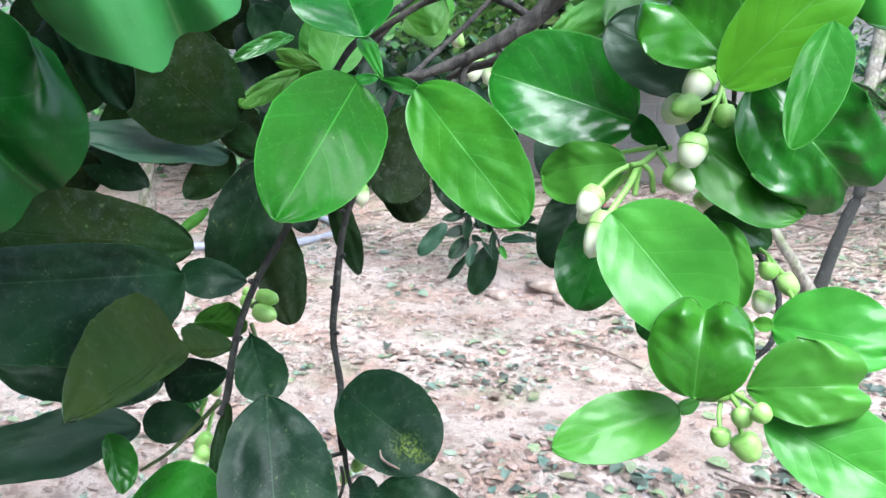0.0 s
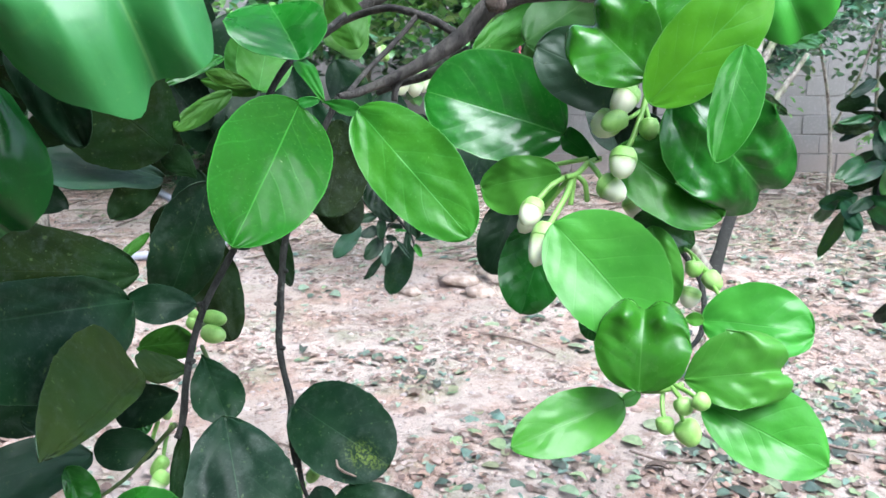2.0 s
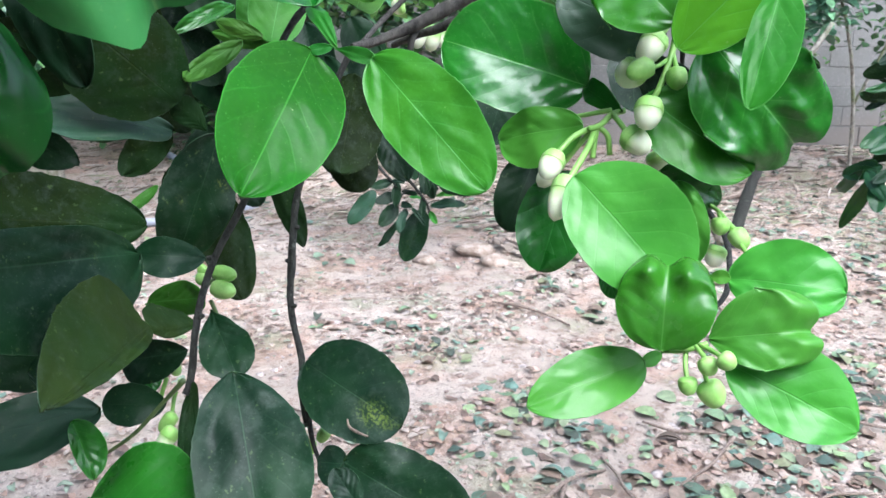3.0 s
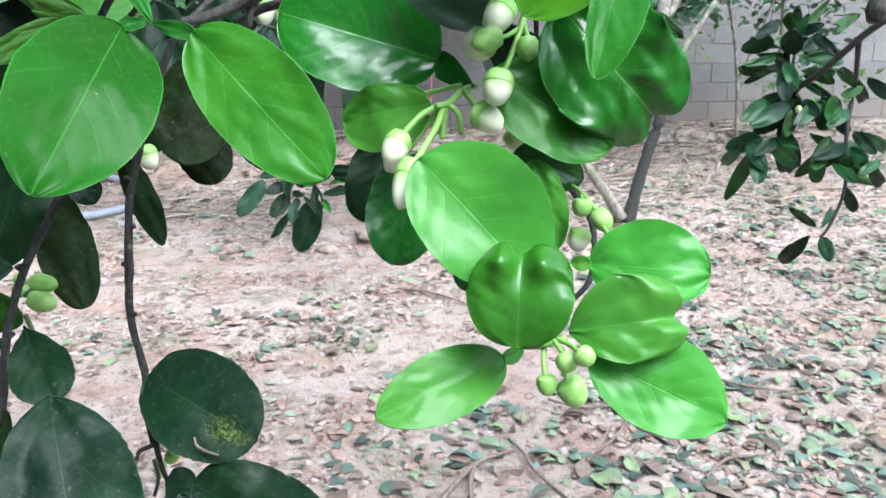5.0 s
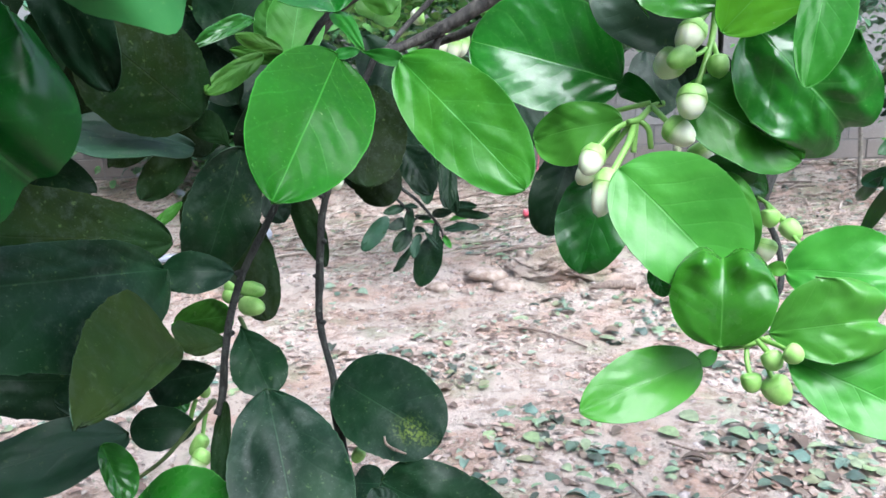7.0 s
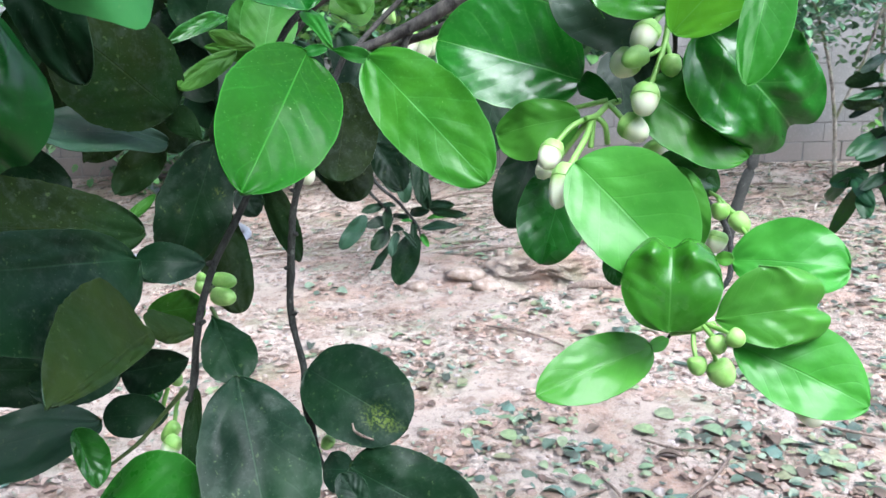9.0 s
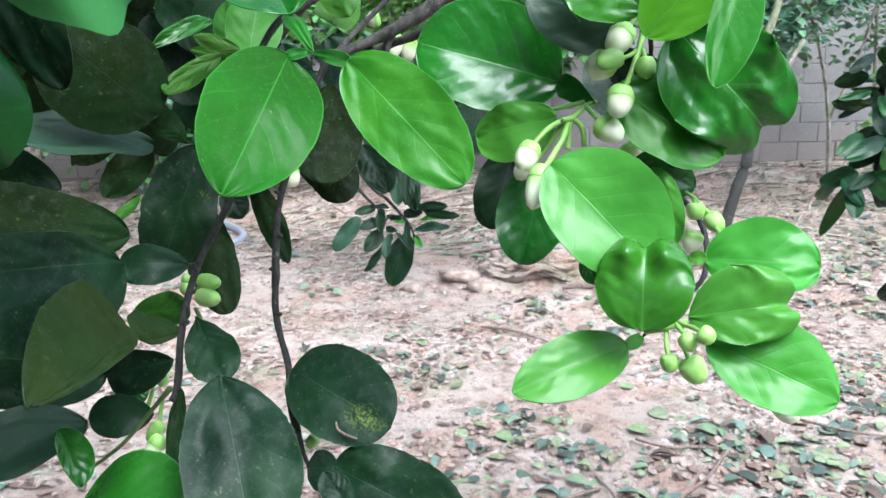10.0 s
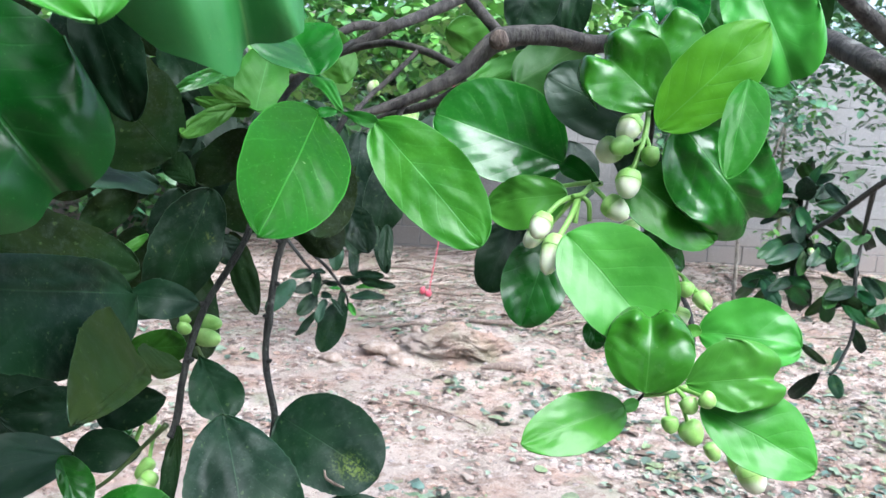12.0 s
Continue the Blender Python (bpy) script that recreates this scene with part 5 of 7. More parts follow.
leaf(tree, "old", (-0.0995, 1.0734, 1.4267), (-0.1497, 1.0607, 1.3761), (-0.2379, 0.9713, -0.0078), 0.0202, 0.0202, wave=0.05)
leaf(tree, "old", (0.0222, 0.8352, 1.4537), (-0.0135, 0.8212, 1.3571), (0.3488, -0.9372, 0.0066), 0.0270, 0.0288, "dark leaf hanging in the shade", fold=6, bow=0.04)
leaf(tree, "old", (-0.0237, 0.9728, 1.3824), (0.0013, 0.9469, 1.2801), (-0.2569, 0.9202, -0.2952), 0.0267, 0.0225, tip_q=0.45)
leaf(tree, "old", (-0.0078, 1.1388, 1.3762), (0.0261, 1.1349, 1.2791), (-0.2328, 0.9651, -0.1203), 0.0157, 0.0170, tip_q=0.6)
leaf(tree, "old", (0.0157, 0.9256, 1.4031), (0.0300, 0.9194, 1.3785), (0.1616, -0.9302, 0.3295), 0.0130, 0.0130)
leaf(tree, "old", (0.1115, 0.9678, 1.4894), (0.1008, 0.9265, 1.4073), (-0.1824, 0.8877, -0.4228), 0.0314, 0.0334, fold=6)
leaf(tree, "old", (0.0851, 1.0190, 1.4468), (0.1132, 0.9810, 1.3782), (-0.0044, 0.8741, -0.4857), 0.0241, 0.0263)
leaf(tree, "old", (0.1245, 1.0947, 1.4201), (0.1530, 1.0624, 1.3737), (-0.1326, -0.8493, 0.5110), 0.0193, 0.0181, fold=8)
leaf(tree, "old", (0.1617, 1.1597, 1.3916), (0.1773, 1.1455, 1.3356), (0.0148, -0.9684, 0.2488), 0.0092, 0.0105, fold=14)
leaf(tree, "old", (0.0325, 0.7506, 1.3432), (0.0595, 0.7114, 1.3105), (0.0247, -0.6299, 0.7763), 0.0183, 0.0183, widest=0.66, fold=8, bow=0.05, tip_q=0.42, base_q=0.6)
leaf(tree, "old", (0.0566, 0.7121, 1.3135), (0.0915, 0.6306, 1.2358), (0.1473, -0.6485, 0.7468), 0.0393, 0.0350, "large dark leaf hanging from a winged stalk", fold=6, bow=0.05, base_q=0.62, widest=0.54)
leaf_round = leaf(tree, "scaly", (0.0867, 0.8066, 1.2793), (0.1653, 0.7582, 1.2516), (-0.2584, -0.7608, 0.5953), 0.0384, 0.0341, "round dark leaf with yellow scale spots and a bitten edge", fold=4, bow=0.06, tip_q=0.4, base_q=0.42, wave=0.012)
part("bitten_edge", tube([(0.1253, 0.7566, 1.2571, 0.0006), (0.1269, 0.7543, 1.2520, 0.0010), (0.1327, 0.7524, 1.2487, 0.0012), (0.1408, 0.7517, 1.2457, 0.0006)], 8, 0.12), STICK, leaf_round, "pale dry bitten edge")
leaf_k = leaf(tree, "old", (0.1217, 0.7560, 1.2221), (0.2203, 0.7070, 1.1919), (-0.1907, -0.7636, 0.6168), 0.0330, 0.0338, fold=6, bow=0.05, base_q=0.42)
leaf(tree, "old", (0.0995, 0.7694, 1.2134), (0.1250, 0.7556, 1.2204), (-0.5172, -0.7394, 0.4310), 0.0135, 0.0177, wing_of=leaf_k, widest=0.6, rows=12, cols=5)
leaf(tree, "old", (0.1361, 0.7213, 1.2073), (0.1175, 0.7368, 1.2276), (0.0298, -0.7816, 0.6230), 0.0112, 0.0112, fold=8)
leaf_r = leaf(tree, "grey_sheen", (-0.0518, 0.7450, 1.2695), (-0.1380, 0.6500, 1.2720), (0.4751, -0.2558, 0.8420), 0.0304, 0.0232, "dark leaf with a grey shine over the ground", fold=6, bow=0.05, tip_q=0.6)
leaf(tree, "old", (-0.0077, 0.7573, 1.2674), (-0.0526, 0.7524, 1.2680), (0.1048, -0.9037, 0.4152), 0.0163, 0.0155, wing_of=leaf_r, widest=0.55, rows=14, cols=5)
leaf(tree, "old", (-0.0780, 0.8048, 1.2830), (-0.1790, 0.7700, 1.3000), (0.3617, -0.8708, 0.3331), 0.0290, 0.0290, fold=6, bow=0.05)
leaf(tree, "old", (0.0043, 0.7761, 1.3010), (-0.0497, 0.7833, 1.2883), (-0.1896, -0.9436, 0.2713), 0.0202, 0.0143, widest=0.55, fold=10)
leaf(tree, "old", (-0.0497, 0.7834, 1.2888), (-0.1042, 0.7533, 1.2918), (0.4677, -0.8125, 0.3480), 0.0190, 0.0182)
leaf(tree, "green", (-0.0367, 0.8131, 1.3246), (0.0158, 0.7857, 1.3391), (0.4926, 0.8530, -0.1727), 0.0128, 0.0145)
leaf(tree, "old", (0.0041, 0.7934, 1.3697), (-0.0355, 0.7927, 1.3667), (-0.0003, -0.9732, 0.2299), 0.0125, 0.0133, fold=8)
leaf(tree, "green", (-0.0345, 0.6721, 1.2974), (-0.0163, 0.6545, 1.2686), (0.3511, -0.6841, 0.6394), 0.0131, 0.0062, "small bright green leaf", fold=14, bow=0.05, wave=0.03)
leaf(tree, "green", (-0.0374, 0.6871, 1.2340), (0.0440, 0.6660, 1.2328), (-0.1526, -0.6339, 0.7582), 0.0415, 0.0222, "bright green leaf", fold=6, bow=0.08)
leaf(tree, "old", (0.0255, 0.7243, 1.3002), (0.0253, 0.6910, 1.2499), (-0.3112, 0.7928, -0.5241), 0.0064, 0.0056, fold=20, bow=0.05)
leaf(tree, "old", (0.0226, 0.7033, 1.2578), (0.0231, 0.6844, 1.2236), (-0.3109, 0.8299, -0.4633), 0.0067, 0.0059, fold=20)
leaf(tree, "green", (-0.0414, 0.7981, 1.2654), (-0.0251, 0.7991, 1.2692), (-0.0776, -0.8403, 0.5365), 0.0136, 0.0118)
leaf(tree, "green", (-0.0395, 0.7975, 1.3998), (-0.0199, 0.8123, 1.4176), (-0.4349, 0.8676, -0.2411), 0.0042, 0.0042)
# near-black leaves that fill the shaded depth behind the left twigs
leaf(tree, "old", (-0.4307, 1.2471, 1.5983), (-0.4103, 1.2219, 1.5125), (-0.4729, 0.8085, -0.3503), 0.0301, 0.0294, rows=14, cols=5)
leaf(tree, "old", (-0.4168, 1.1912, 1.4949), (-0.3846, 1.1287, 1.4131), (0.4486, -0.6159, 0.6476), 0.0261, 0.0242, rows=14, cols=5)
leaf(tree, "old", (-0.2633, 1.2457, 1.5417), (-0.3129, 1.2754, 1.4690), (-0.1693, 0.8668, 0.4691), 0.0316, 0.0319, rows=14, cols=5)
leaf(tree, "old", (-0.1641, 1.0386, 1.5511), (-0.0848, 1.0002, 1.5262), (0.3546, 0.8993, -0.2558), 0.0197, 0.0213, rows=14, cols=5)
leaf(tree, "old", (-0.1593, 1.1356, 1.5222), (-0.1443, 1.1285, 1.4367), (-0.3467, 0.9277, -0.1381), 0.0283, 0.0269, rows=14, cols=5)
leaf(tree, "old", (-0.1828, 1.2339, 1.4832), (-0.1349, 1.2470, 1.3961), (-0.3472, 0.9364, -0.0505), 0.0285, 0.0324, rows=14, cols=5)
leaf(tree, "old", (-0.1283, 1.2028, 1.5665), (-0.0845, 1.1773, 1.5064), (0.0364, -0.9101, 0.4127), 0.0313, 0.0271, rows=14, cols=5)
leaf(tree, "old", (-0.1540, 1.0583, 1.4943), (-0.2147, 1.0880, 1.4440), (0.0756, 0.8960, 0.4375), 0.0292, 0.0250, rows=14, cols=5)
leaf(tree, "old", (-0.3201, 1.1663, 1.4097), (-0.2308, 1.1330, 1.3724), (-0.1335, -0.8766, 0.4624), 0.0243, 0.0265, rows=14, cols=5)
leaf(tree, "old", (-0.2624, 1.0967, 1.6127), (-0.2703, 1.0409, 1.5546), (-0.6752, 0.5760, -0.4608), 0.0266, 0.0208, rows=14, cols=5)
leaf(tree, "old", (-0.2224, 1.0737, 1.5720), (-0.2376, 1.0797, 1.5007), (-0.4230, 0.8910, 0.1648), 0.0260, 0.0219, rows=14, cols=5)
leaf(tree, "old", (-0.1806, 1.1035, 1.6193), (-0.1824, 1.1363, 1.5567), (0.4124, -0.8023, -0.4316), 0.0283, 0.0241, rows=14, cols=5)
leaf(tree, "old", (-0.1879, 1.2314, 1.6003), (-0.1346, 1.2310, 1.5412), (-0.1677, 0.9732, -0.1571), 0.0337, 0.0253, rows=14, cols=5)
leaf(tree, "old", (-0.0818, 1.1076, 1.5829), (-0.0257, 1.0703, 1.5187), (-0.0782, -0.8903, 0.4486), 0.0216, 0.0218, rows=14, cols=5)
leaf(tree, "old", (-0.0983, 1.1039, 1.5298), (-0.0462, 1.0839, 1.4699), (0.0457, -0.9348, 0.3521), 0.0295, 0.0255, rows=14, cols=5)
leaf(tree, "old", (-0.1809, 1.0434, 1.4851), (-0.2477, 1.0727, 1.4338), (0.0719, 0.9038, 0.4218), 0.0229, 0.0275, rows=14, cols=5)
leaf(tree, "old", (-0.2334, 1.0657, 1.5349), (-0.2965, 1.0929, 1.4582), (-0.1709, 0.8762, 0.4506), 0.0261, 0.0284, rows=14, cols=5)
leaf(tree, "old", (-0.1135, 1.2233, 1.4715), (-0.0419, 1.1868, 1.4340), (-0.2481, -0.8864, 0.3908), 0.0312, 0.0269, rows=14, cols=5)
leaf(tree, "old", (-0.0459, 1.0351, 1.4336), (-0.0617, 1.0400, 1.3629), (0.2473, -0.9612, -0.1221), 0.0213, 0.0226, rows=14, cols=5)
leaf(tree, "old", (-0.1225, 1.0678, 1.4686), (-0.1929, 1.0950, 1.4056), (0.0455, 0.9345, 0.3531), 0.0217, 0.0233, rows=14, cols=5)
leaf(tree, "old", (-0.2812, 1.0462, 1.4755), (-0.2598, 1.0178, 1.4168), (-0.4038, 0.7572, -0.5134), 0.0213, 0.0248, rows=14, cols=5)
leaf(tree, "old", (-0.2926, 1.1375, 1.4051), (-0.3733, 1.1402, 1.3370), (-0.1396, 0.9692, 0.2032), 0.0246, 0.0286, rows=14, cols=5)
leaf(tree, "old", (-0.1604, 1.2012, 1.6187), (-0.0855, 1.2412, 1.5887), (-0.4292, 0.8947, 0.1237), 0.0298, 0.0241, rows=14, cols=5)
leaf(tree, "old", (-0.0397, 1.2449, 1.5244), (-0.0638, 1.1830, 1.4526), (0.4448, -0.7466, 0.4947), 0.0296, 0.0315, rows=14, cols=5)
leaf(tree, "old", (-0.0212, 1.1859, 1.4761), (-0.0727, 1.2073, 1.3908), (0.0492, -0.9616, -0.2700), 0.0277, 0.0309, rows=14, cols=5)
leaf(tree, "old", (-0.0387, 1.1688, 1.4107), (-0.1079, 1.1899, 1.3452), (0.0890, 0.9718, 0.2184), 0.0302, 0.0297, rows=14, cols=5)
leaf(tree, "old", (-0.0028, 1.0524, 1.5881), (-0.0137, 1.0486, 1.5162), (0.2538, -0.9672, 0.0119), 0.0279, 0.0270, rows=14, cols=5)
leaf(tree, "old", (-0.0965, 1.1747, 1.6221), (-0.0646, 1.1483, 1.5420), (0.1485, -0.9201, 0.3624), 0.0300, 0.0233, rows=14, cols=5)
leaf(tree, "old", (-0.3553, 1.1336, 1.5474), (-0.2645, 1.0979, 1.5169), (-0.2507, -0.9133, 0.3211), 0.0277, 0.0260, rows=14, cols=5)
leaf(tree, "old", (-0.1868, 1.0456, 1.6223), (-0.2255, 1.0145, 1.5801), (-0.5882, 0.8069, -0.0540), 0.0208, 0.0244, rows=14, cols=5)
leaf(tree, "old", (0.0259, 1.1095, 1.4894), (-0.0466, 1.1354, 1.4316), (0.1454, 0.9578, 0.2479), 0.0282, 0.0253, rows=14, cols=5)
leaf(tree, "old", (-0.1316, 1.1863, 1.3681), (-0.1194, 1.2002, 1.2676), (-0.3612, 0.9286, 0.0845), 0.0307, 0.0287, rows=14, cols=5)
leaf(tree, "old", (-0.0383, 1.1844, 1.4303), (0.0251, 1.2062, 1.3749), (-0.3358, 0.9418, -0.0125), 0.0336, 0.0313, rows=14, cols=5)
leaf_z = leaf(tree, "green", (0.1009, 0.8131, 1.5470), (0.0714, 0.8606, 1.5872), (0.0938, -0.6089, 0.7877), 0.0443, 0.0317, "fresh leaf seen along its face", fold=14, bow=0.05, wave=0.02, tip_q=0.42)
leaf(tree, "green", (0.1234, 0.7679, 1.5217), (0.0976, 0.8237, 1.5473), (-0.1950, -0.4818, 0.8543), 0.0066, 0.0062, wing_of=leaf_z, widest=0.6, rows=12, cols=5)
leaf(tree, "green", (0.0223, 0.9002, 1.5480), (-0.0119, 0.8541, 1.5284), (0.6294, -0.6482, 0.4286), 0.0060, 0.0074, fold=10, bow=0.08)
leaf(tree, "green", (0.0363, 0.9350, 1.5225), (0.0023, 0.9177, 1.5354), (-0.4302, 0.8997, 0.0738), 0.0072, 0.0072)
leaf(tree, "green", (0.0289, 0.8932, 1.5203), (-0.0042, 0.8456, 1.4948), (-0.6994, 0.6475, -0.3028), 0.0080, 0.0098, bow=0.08)
leaf(tree, "green", (0.0388, 0.9544, 1.5174), (0.0473, 0.9916, 1.5832), (-0.3002, 0.8463, -0.4400), 0.0263, 0.0253, "yellow-green leaf lit from behind")
leaf(tree, "green", (0.0675, 1.0236, 1.5571), (0.0686, 1.0815, 1.6280), (-0.3135, 0.7376, -0.5981), 0.0211, 0.0222)
leaf(tree, "green", (0.0243, 0.9962, 1.5163), (0.0112, 1.0094, 1.5684), (-0.2472, 0.9227, -0.2957), 0.0200, 0.0200)
leaf(tree, "deep", (0.0852, 0.9094, 1.6015), (0.0368, 0.8920, 1.6015), (0.3311, -0.9208, 0.2060), 0.0097, 0.0097)
leaf(tree, "green", (0.1031, 1.2402, 1.5684), (0.0655, 1.3093, 1.6322), (0.1783, 0.7180, -0.6728), 0.0271, 0.0203)
leaf(tree, "green", (-0.0250, 1.0014, 1.5245), (0.0332, 0.9753, 1.5172), (0.3880, 0.9078, -0.1595), 0.0099, 0.0069)
leaf(tree, "green", (0.0982, 1.0959, 1.5473), (0.1119, 1.1599, 1.5967), (-0.3917, 0.6135, -0.6857), 0.0243, 0.0243)
leaf(tree, "green", (0.1181, 1.0740, 1.5545), (0.0925, 1.0831, 1.6097), (0.0087, 0.9873, -0.1583), 0.0212, 0.0212)
leaf(tree, "old", (0.1491, 0.8089, 1.6478), (0.0753, 0.7760, 1.6174), (0.3960, -0.9176, 0.0336), 0.0254, 0.0254, "leaf with a white sheen", fold=6)
leaf(tree, "soft", (0.0007, 0.4782, 1.6448), (0.0627, 0.4210, 1.5391), (0.2497, -0.7826, 0.5702), 0.0343, 0.0454, "large soft lime leaf close by", fold=6, bow=0.05, tip_q=0.6, base_q=0.5, wave=0.012)
leaf(tree, "pale", (0.0090, 0.5750, 1.6660), (0.1030, 0.5120, 1.5480), (0.1375, -0.7300, 0.6700), 0.0370, 0.0470, "green leaf with bluish sky sheen in its colour, crumpled notched tip", fold=3, bow=0.05, notch=0.10, wave=0.022, tip_q=0.42, base_q=0.5, pucker=0.024, bulge=0.02)
leaf(tree, "green", (-0.0420, 0.4850, 1.5920), (-0.0350, 0.4700, 1.5060), (0.4725, -0.8514, 0.2275), 0.0330, 0.0300, "green leaf with a folded tip", fold=10, bow=0.05, notch=0.07, pucker=0.02)
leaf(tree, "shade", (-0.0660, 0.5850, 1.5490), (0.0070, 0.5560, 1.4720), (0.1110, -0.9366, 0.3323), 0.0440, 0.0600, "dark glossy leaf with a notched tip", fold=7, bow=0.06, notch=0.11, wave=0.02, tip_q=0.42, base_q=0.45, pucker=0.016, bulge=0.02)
leaf(tree, "green", (-0.1030, 0.5300, 1.5040), (-0.0800, 0.5200, 1.3870), (0.4200, -0.8900, 0.1700), 0.0260, 0.0270, "long bright leaf hanging down", fold=6, bow=0.04, tip_q=0.42)
leaf(tree, "old", (-0.0089, 0.6303, 1.5841), (0.0180, 0.6258, 1.5068), (0.1147, -0.9886, 0.0972), 0.0178, 0.0166, fold=6)
truss = part("flower_truss", tube([(0.3449, 0.7673, 1.5543, 0.0021), (0.3364, 0.7395, 1.5258, 0.0021), (0.3259, 0.7233, 1.5024, 0.0019), (0.3181, 0.7108, 1.4937, 0.0017)], 6), STALK, tree, "truss of white and green flower buds")
part("stalk", tube([(0.3390, 0.7538, 1.5416, 0.0018), (0.3313, 0.7419, 1.5355, 0.0018), (0.3257, 0.7356, 1.5307, 0.0018)], 7, 0.05), STALK, truss)
bud(truss, (0.3257, 0.7356, 1.5307), (-0.5194, -0.6722, -0.5276), 0.0286, 0.0084, 0.42, True)
part("stalk", tube([(0.3351, 0.7377, 1.5189, 0.0014), (0.3248, 0.7262, 1.5142, 0.0014), (0.3181, 0.7209, 1.5134, 0.0014)], 7, 0.05), STALK, truss)
bud(truss, (0.3174, 0.7180, 1.5141), (-0.7580, -0.6253, -0.1857), 0.0214, 0.0068, 0.60, False)
bud(truss, (0.3165, 0.7362, 1.5125), (-0.8518, -0.1269, -0.5082), 0.0194, 0.0096, 0.30, True)
part("stalk", tube([(0.3352, 0.7386, 1.5224, 0.0016), (0.3359, 0.7319, 1.5162, 0.0016), (0.3358, 0.7256, 1.5115, 0.0016)], 7, 0.05), STALK, truss)
bud(truss, (0.3355, 0.7257, 1.5122), (-0.0406, -0.5396, -0.8409), 0.0157, 0.0066, 0.70, False)
bud(truss, (0.3539, 0.7557, 1.5084), (0.2778, -0.2353, -0.9314), 0.0170, 0.0066, 0.80, False)
bud(truss, (0.3170, 0.7064, 1.4966), (-0.2104, -0.4499, -0.8679), 0.0223, 0.0084, 0.42, True)
truss = part("flower_truss", tube([(0.3096, 0.7447, 1.4849, 0.0021), (0.3006, 0.7390, 1.4827, 0.0021), (0.2915, 0.7273, 1.4771, 0.0021), (0.2836, 0.7219, 1.4761, 0.0017)], 6), STALK, tree, "truss of white and green flower buds")
part("stalk", tube([(0.3013, 0.7391, 1.4830, 0.0018), (0.3039, 0.7278, 1.4792, 0.0018), (0.3064, 0.7163, 1.4746, 0.0017)], 7, 0.05), STALK, truss)
bud(truss, (0.3057, 0.7165, 1.4753), (0.6079, -0.6027, -0.5169), 0.0219, 0.0083, 0.42, True)
part("stalk", tube([(0.3007, 0.7397, 1.4855, 0.0018), (0.2887, 0.7441, 1.4826, 0.0016), (0.2759, 0.7485, 1.4794, 0.0015)], 7, 0.05), STALK, truss)
part("stalk", tube([(0.2861, 0.7270, 1.4759, 0.0019), (0.2747, 0.7206, 1.4712, 0.0019), (0.2633, 0.7129, 1.4609, 0.0017)], 7, 0.05), STALK, truss)
bud(truss, (0.2640, 0.7132, 1.4622), (-0.4258, -0.6290, -0.6504), 0.0222, 0.0076, 0.50, True)
part("stalk", tube([(0.2872, 0.7268, 1.4752, 0.0018), (0.2795, 0.7294, 1.4649, 0.0018), (0.2690, 0.7309, 1.4506, 0.0018)], 7, 0.05), STALK, truss)
bud(truss, (0.2654, 0.7310, 1.4507), (-0.6210, -0.1908, -0.7602), 0.0180, 0.0065, 0.30, True)
part("stalk", tube([(0.2886, 0.7268, 1.4751, 0.0021), (0.2825, 0.7138, 1.4648, 0.0021), (0.2689, 0.6944, 1.4488, 0.0020)], 7, 0.05), STALK, truss)
bud(truss, (0.2683, 0.6950, 1.4515), (-0.2892, -0.5223, -0.8022), 0.0322, 0.0074, 0.36, True)
part("stalk", tube([(0.2897, 0.7268, 1.4755, 0.0018), (0.2883, 0.7243, 1.4652, 0.0018), (0.2874, 0.7224, 1.4577, 0.0018)], 7, 0.05), STALK, truss)
part("stalk", tube([(0.2915, 0.7270, 1.4761, 0.0018), (0.2966, 0.7258, 1.4712, 0.0018), (0.2990, 0.7279, 1.4592, 0.0018)], 7, 0.05), STALK, truss)
bud(truss, (0.3329, 0.7533, 1.4579), (0.4729, -0.2162, -0.8542), 0.0181, 0.0082, 0.30, True)
bud(truss, (0.3772, 0.7842, 1.5400), (0.4569, -0.2182, -0.8624), 0.0183, 0.0092, 0.30, True)
truss = part("flower_truss", tube([(0.3200, 0.6418, 1.3632, 0.0012), (0.3254, 0.6279, 1.3697, 0.0016), (0.3316, 0.6237, 1.3733, 0.0016), (0.3377, 0.6242, 1.3755, 0.0016)], 6), STALK, tree, "truss of small green flower buds")
part("stalk", tube([(0.3278, 0.6279, 1.3697, 0.0014), (0.3262, 0.6214, 1.3641, 0.0014), (0.3261, 0.6148, 1.3586, 0.0012)], 7, 0.05), STALK, truss)
bud(truss, (0.3259, 0.6152, 1.3601), (0.1076, -0.2433, -0.9640), 0.0111, 0.0051, 0.80, False)
part("stalk", tube([(0.3316, 0.6239, 1.3742, 0.0015), (0.3339, 0.6180, 1.3715, 0.0015), (0.3347, 0.6126, 1.3703, 0.0012)], 7, 0.05), STALK, truss)
bud(truss, (0.3342, 0.6130, 1.3720), (0.1055, -0.6672, -0.7374), 0.0107, 0.0053, 0.80, False)
part("stalk", tube([(0.3332, 0.6241, 1.3750, 0.0014), (0.3375, 0.6139, 1.3754, 0.0013), (0.3386, 0.6038, 1.3765, 0.0012)], 7, 0.05), STALK, truss)
bud(truss, (0.3381, 0.6040, 1.3771), (0.6785, -0.6175, -0.3979), 0.0100, 0.0052, 0.80, False)
part("stalk", tube([(0.3327, 0.6192, 1.3679, 0.0013), (0.3349, 0.6157, 1.3622, 0.0013), (0.3371, 0.6140, 1.3555, 0.0012)], 7, 0.05), STALK, truss)
bud(truss, (0.3359, 0.6145, 1.3575), (0.4808, -0.2151, -0.8501), 0.0166, 0.0072, 0.85, False)
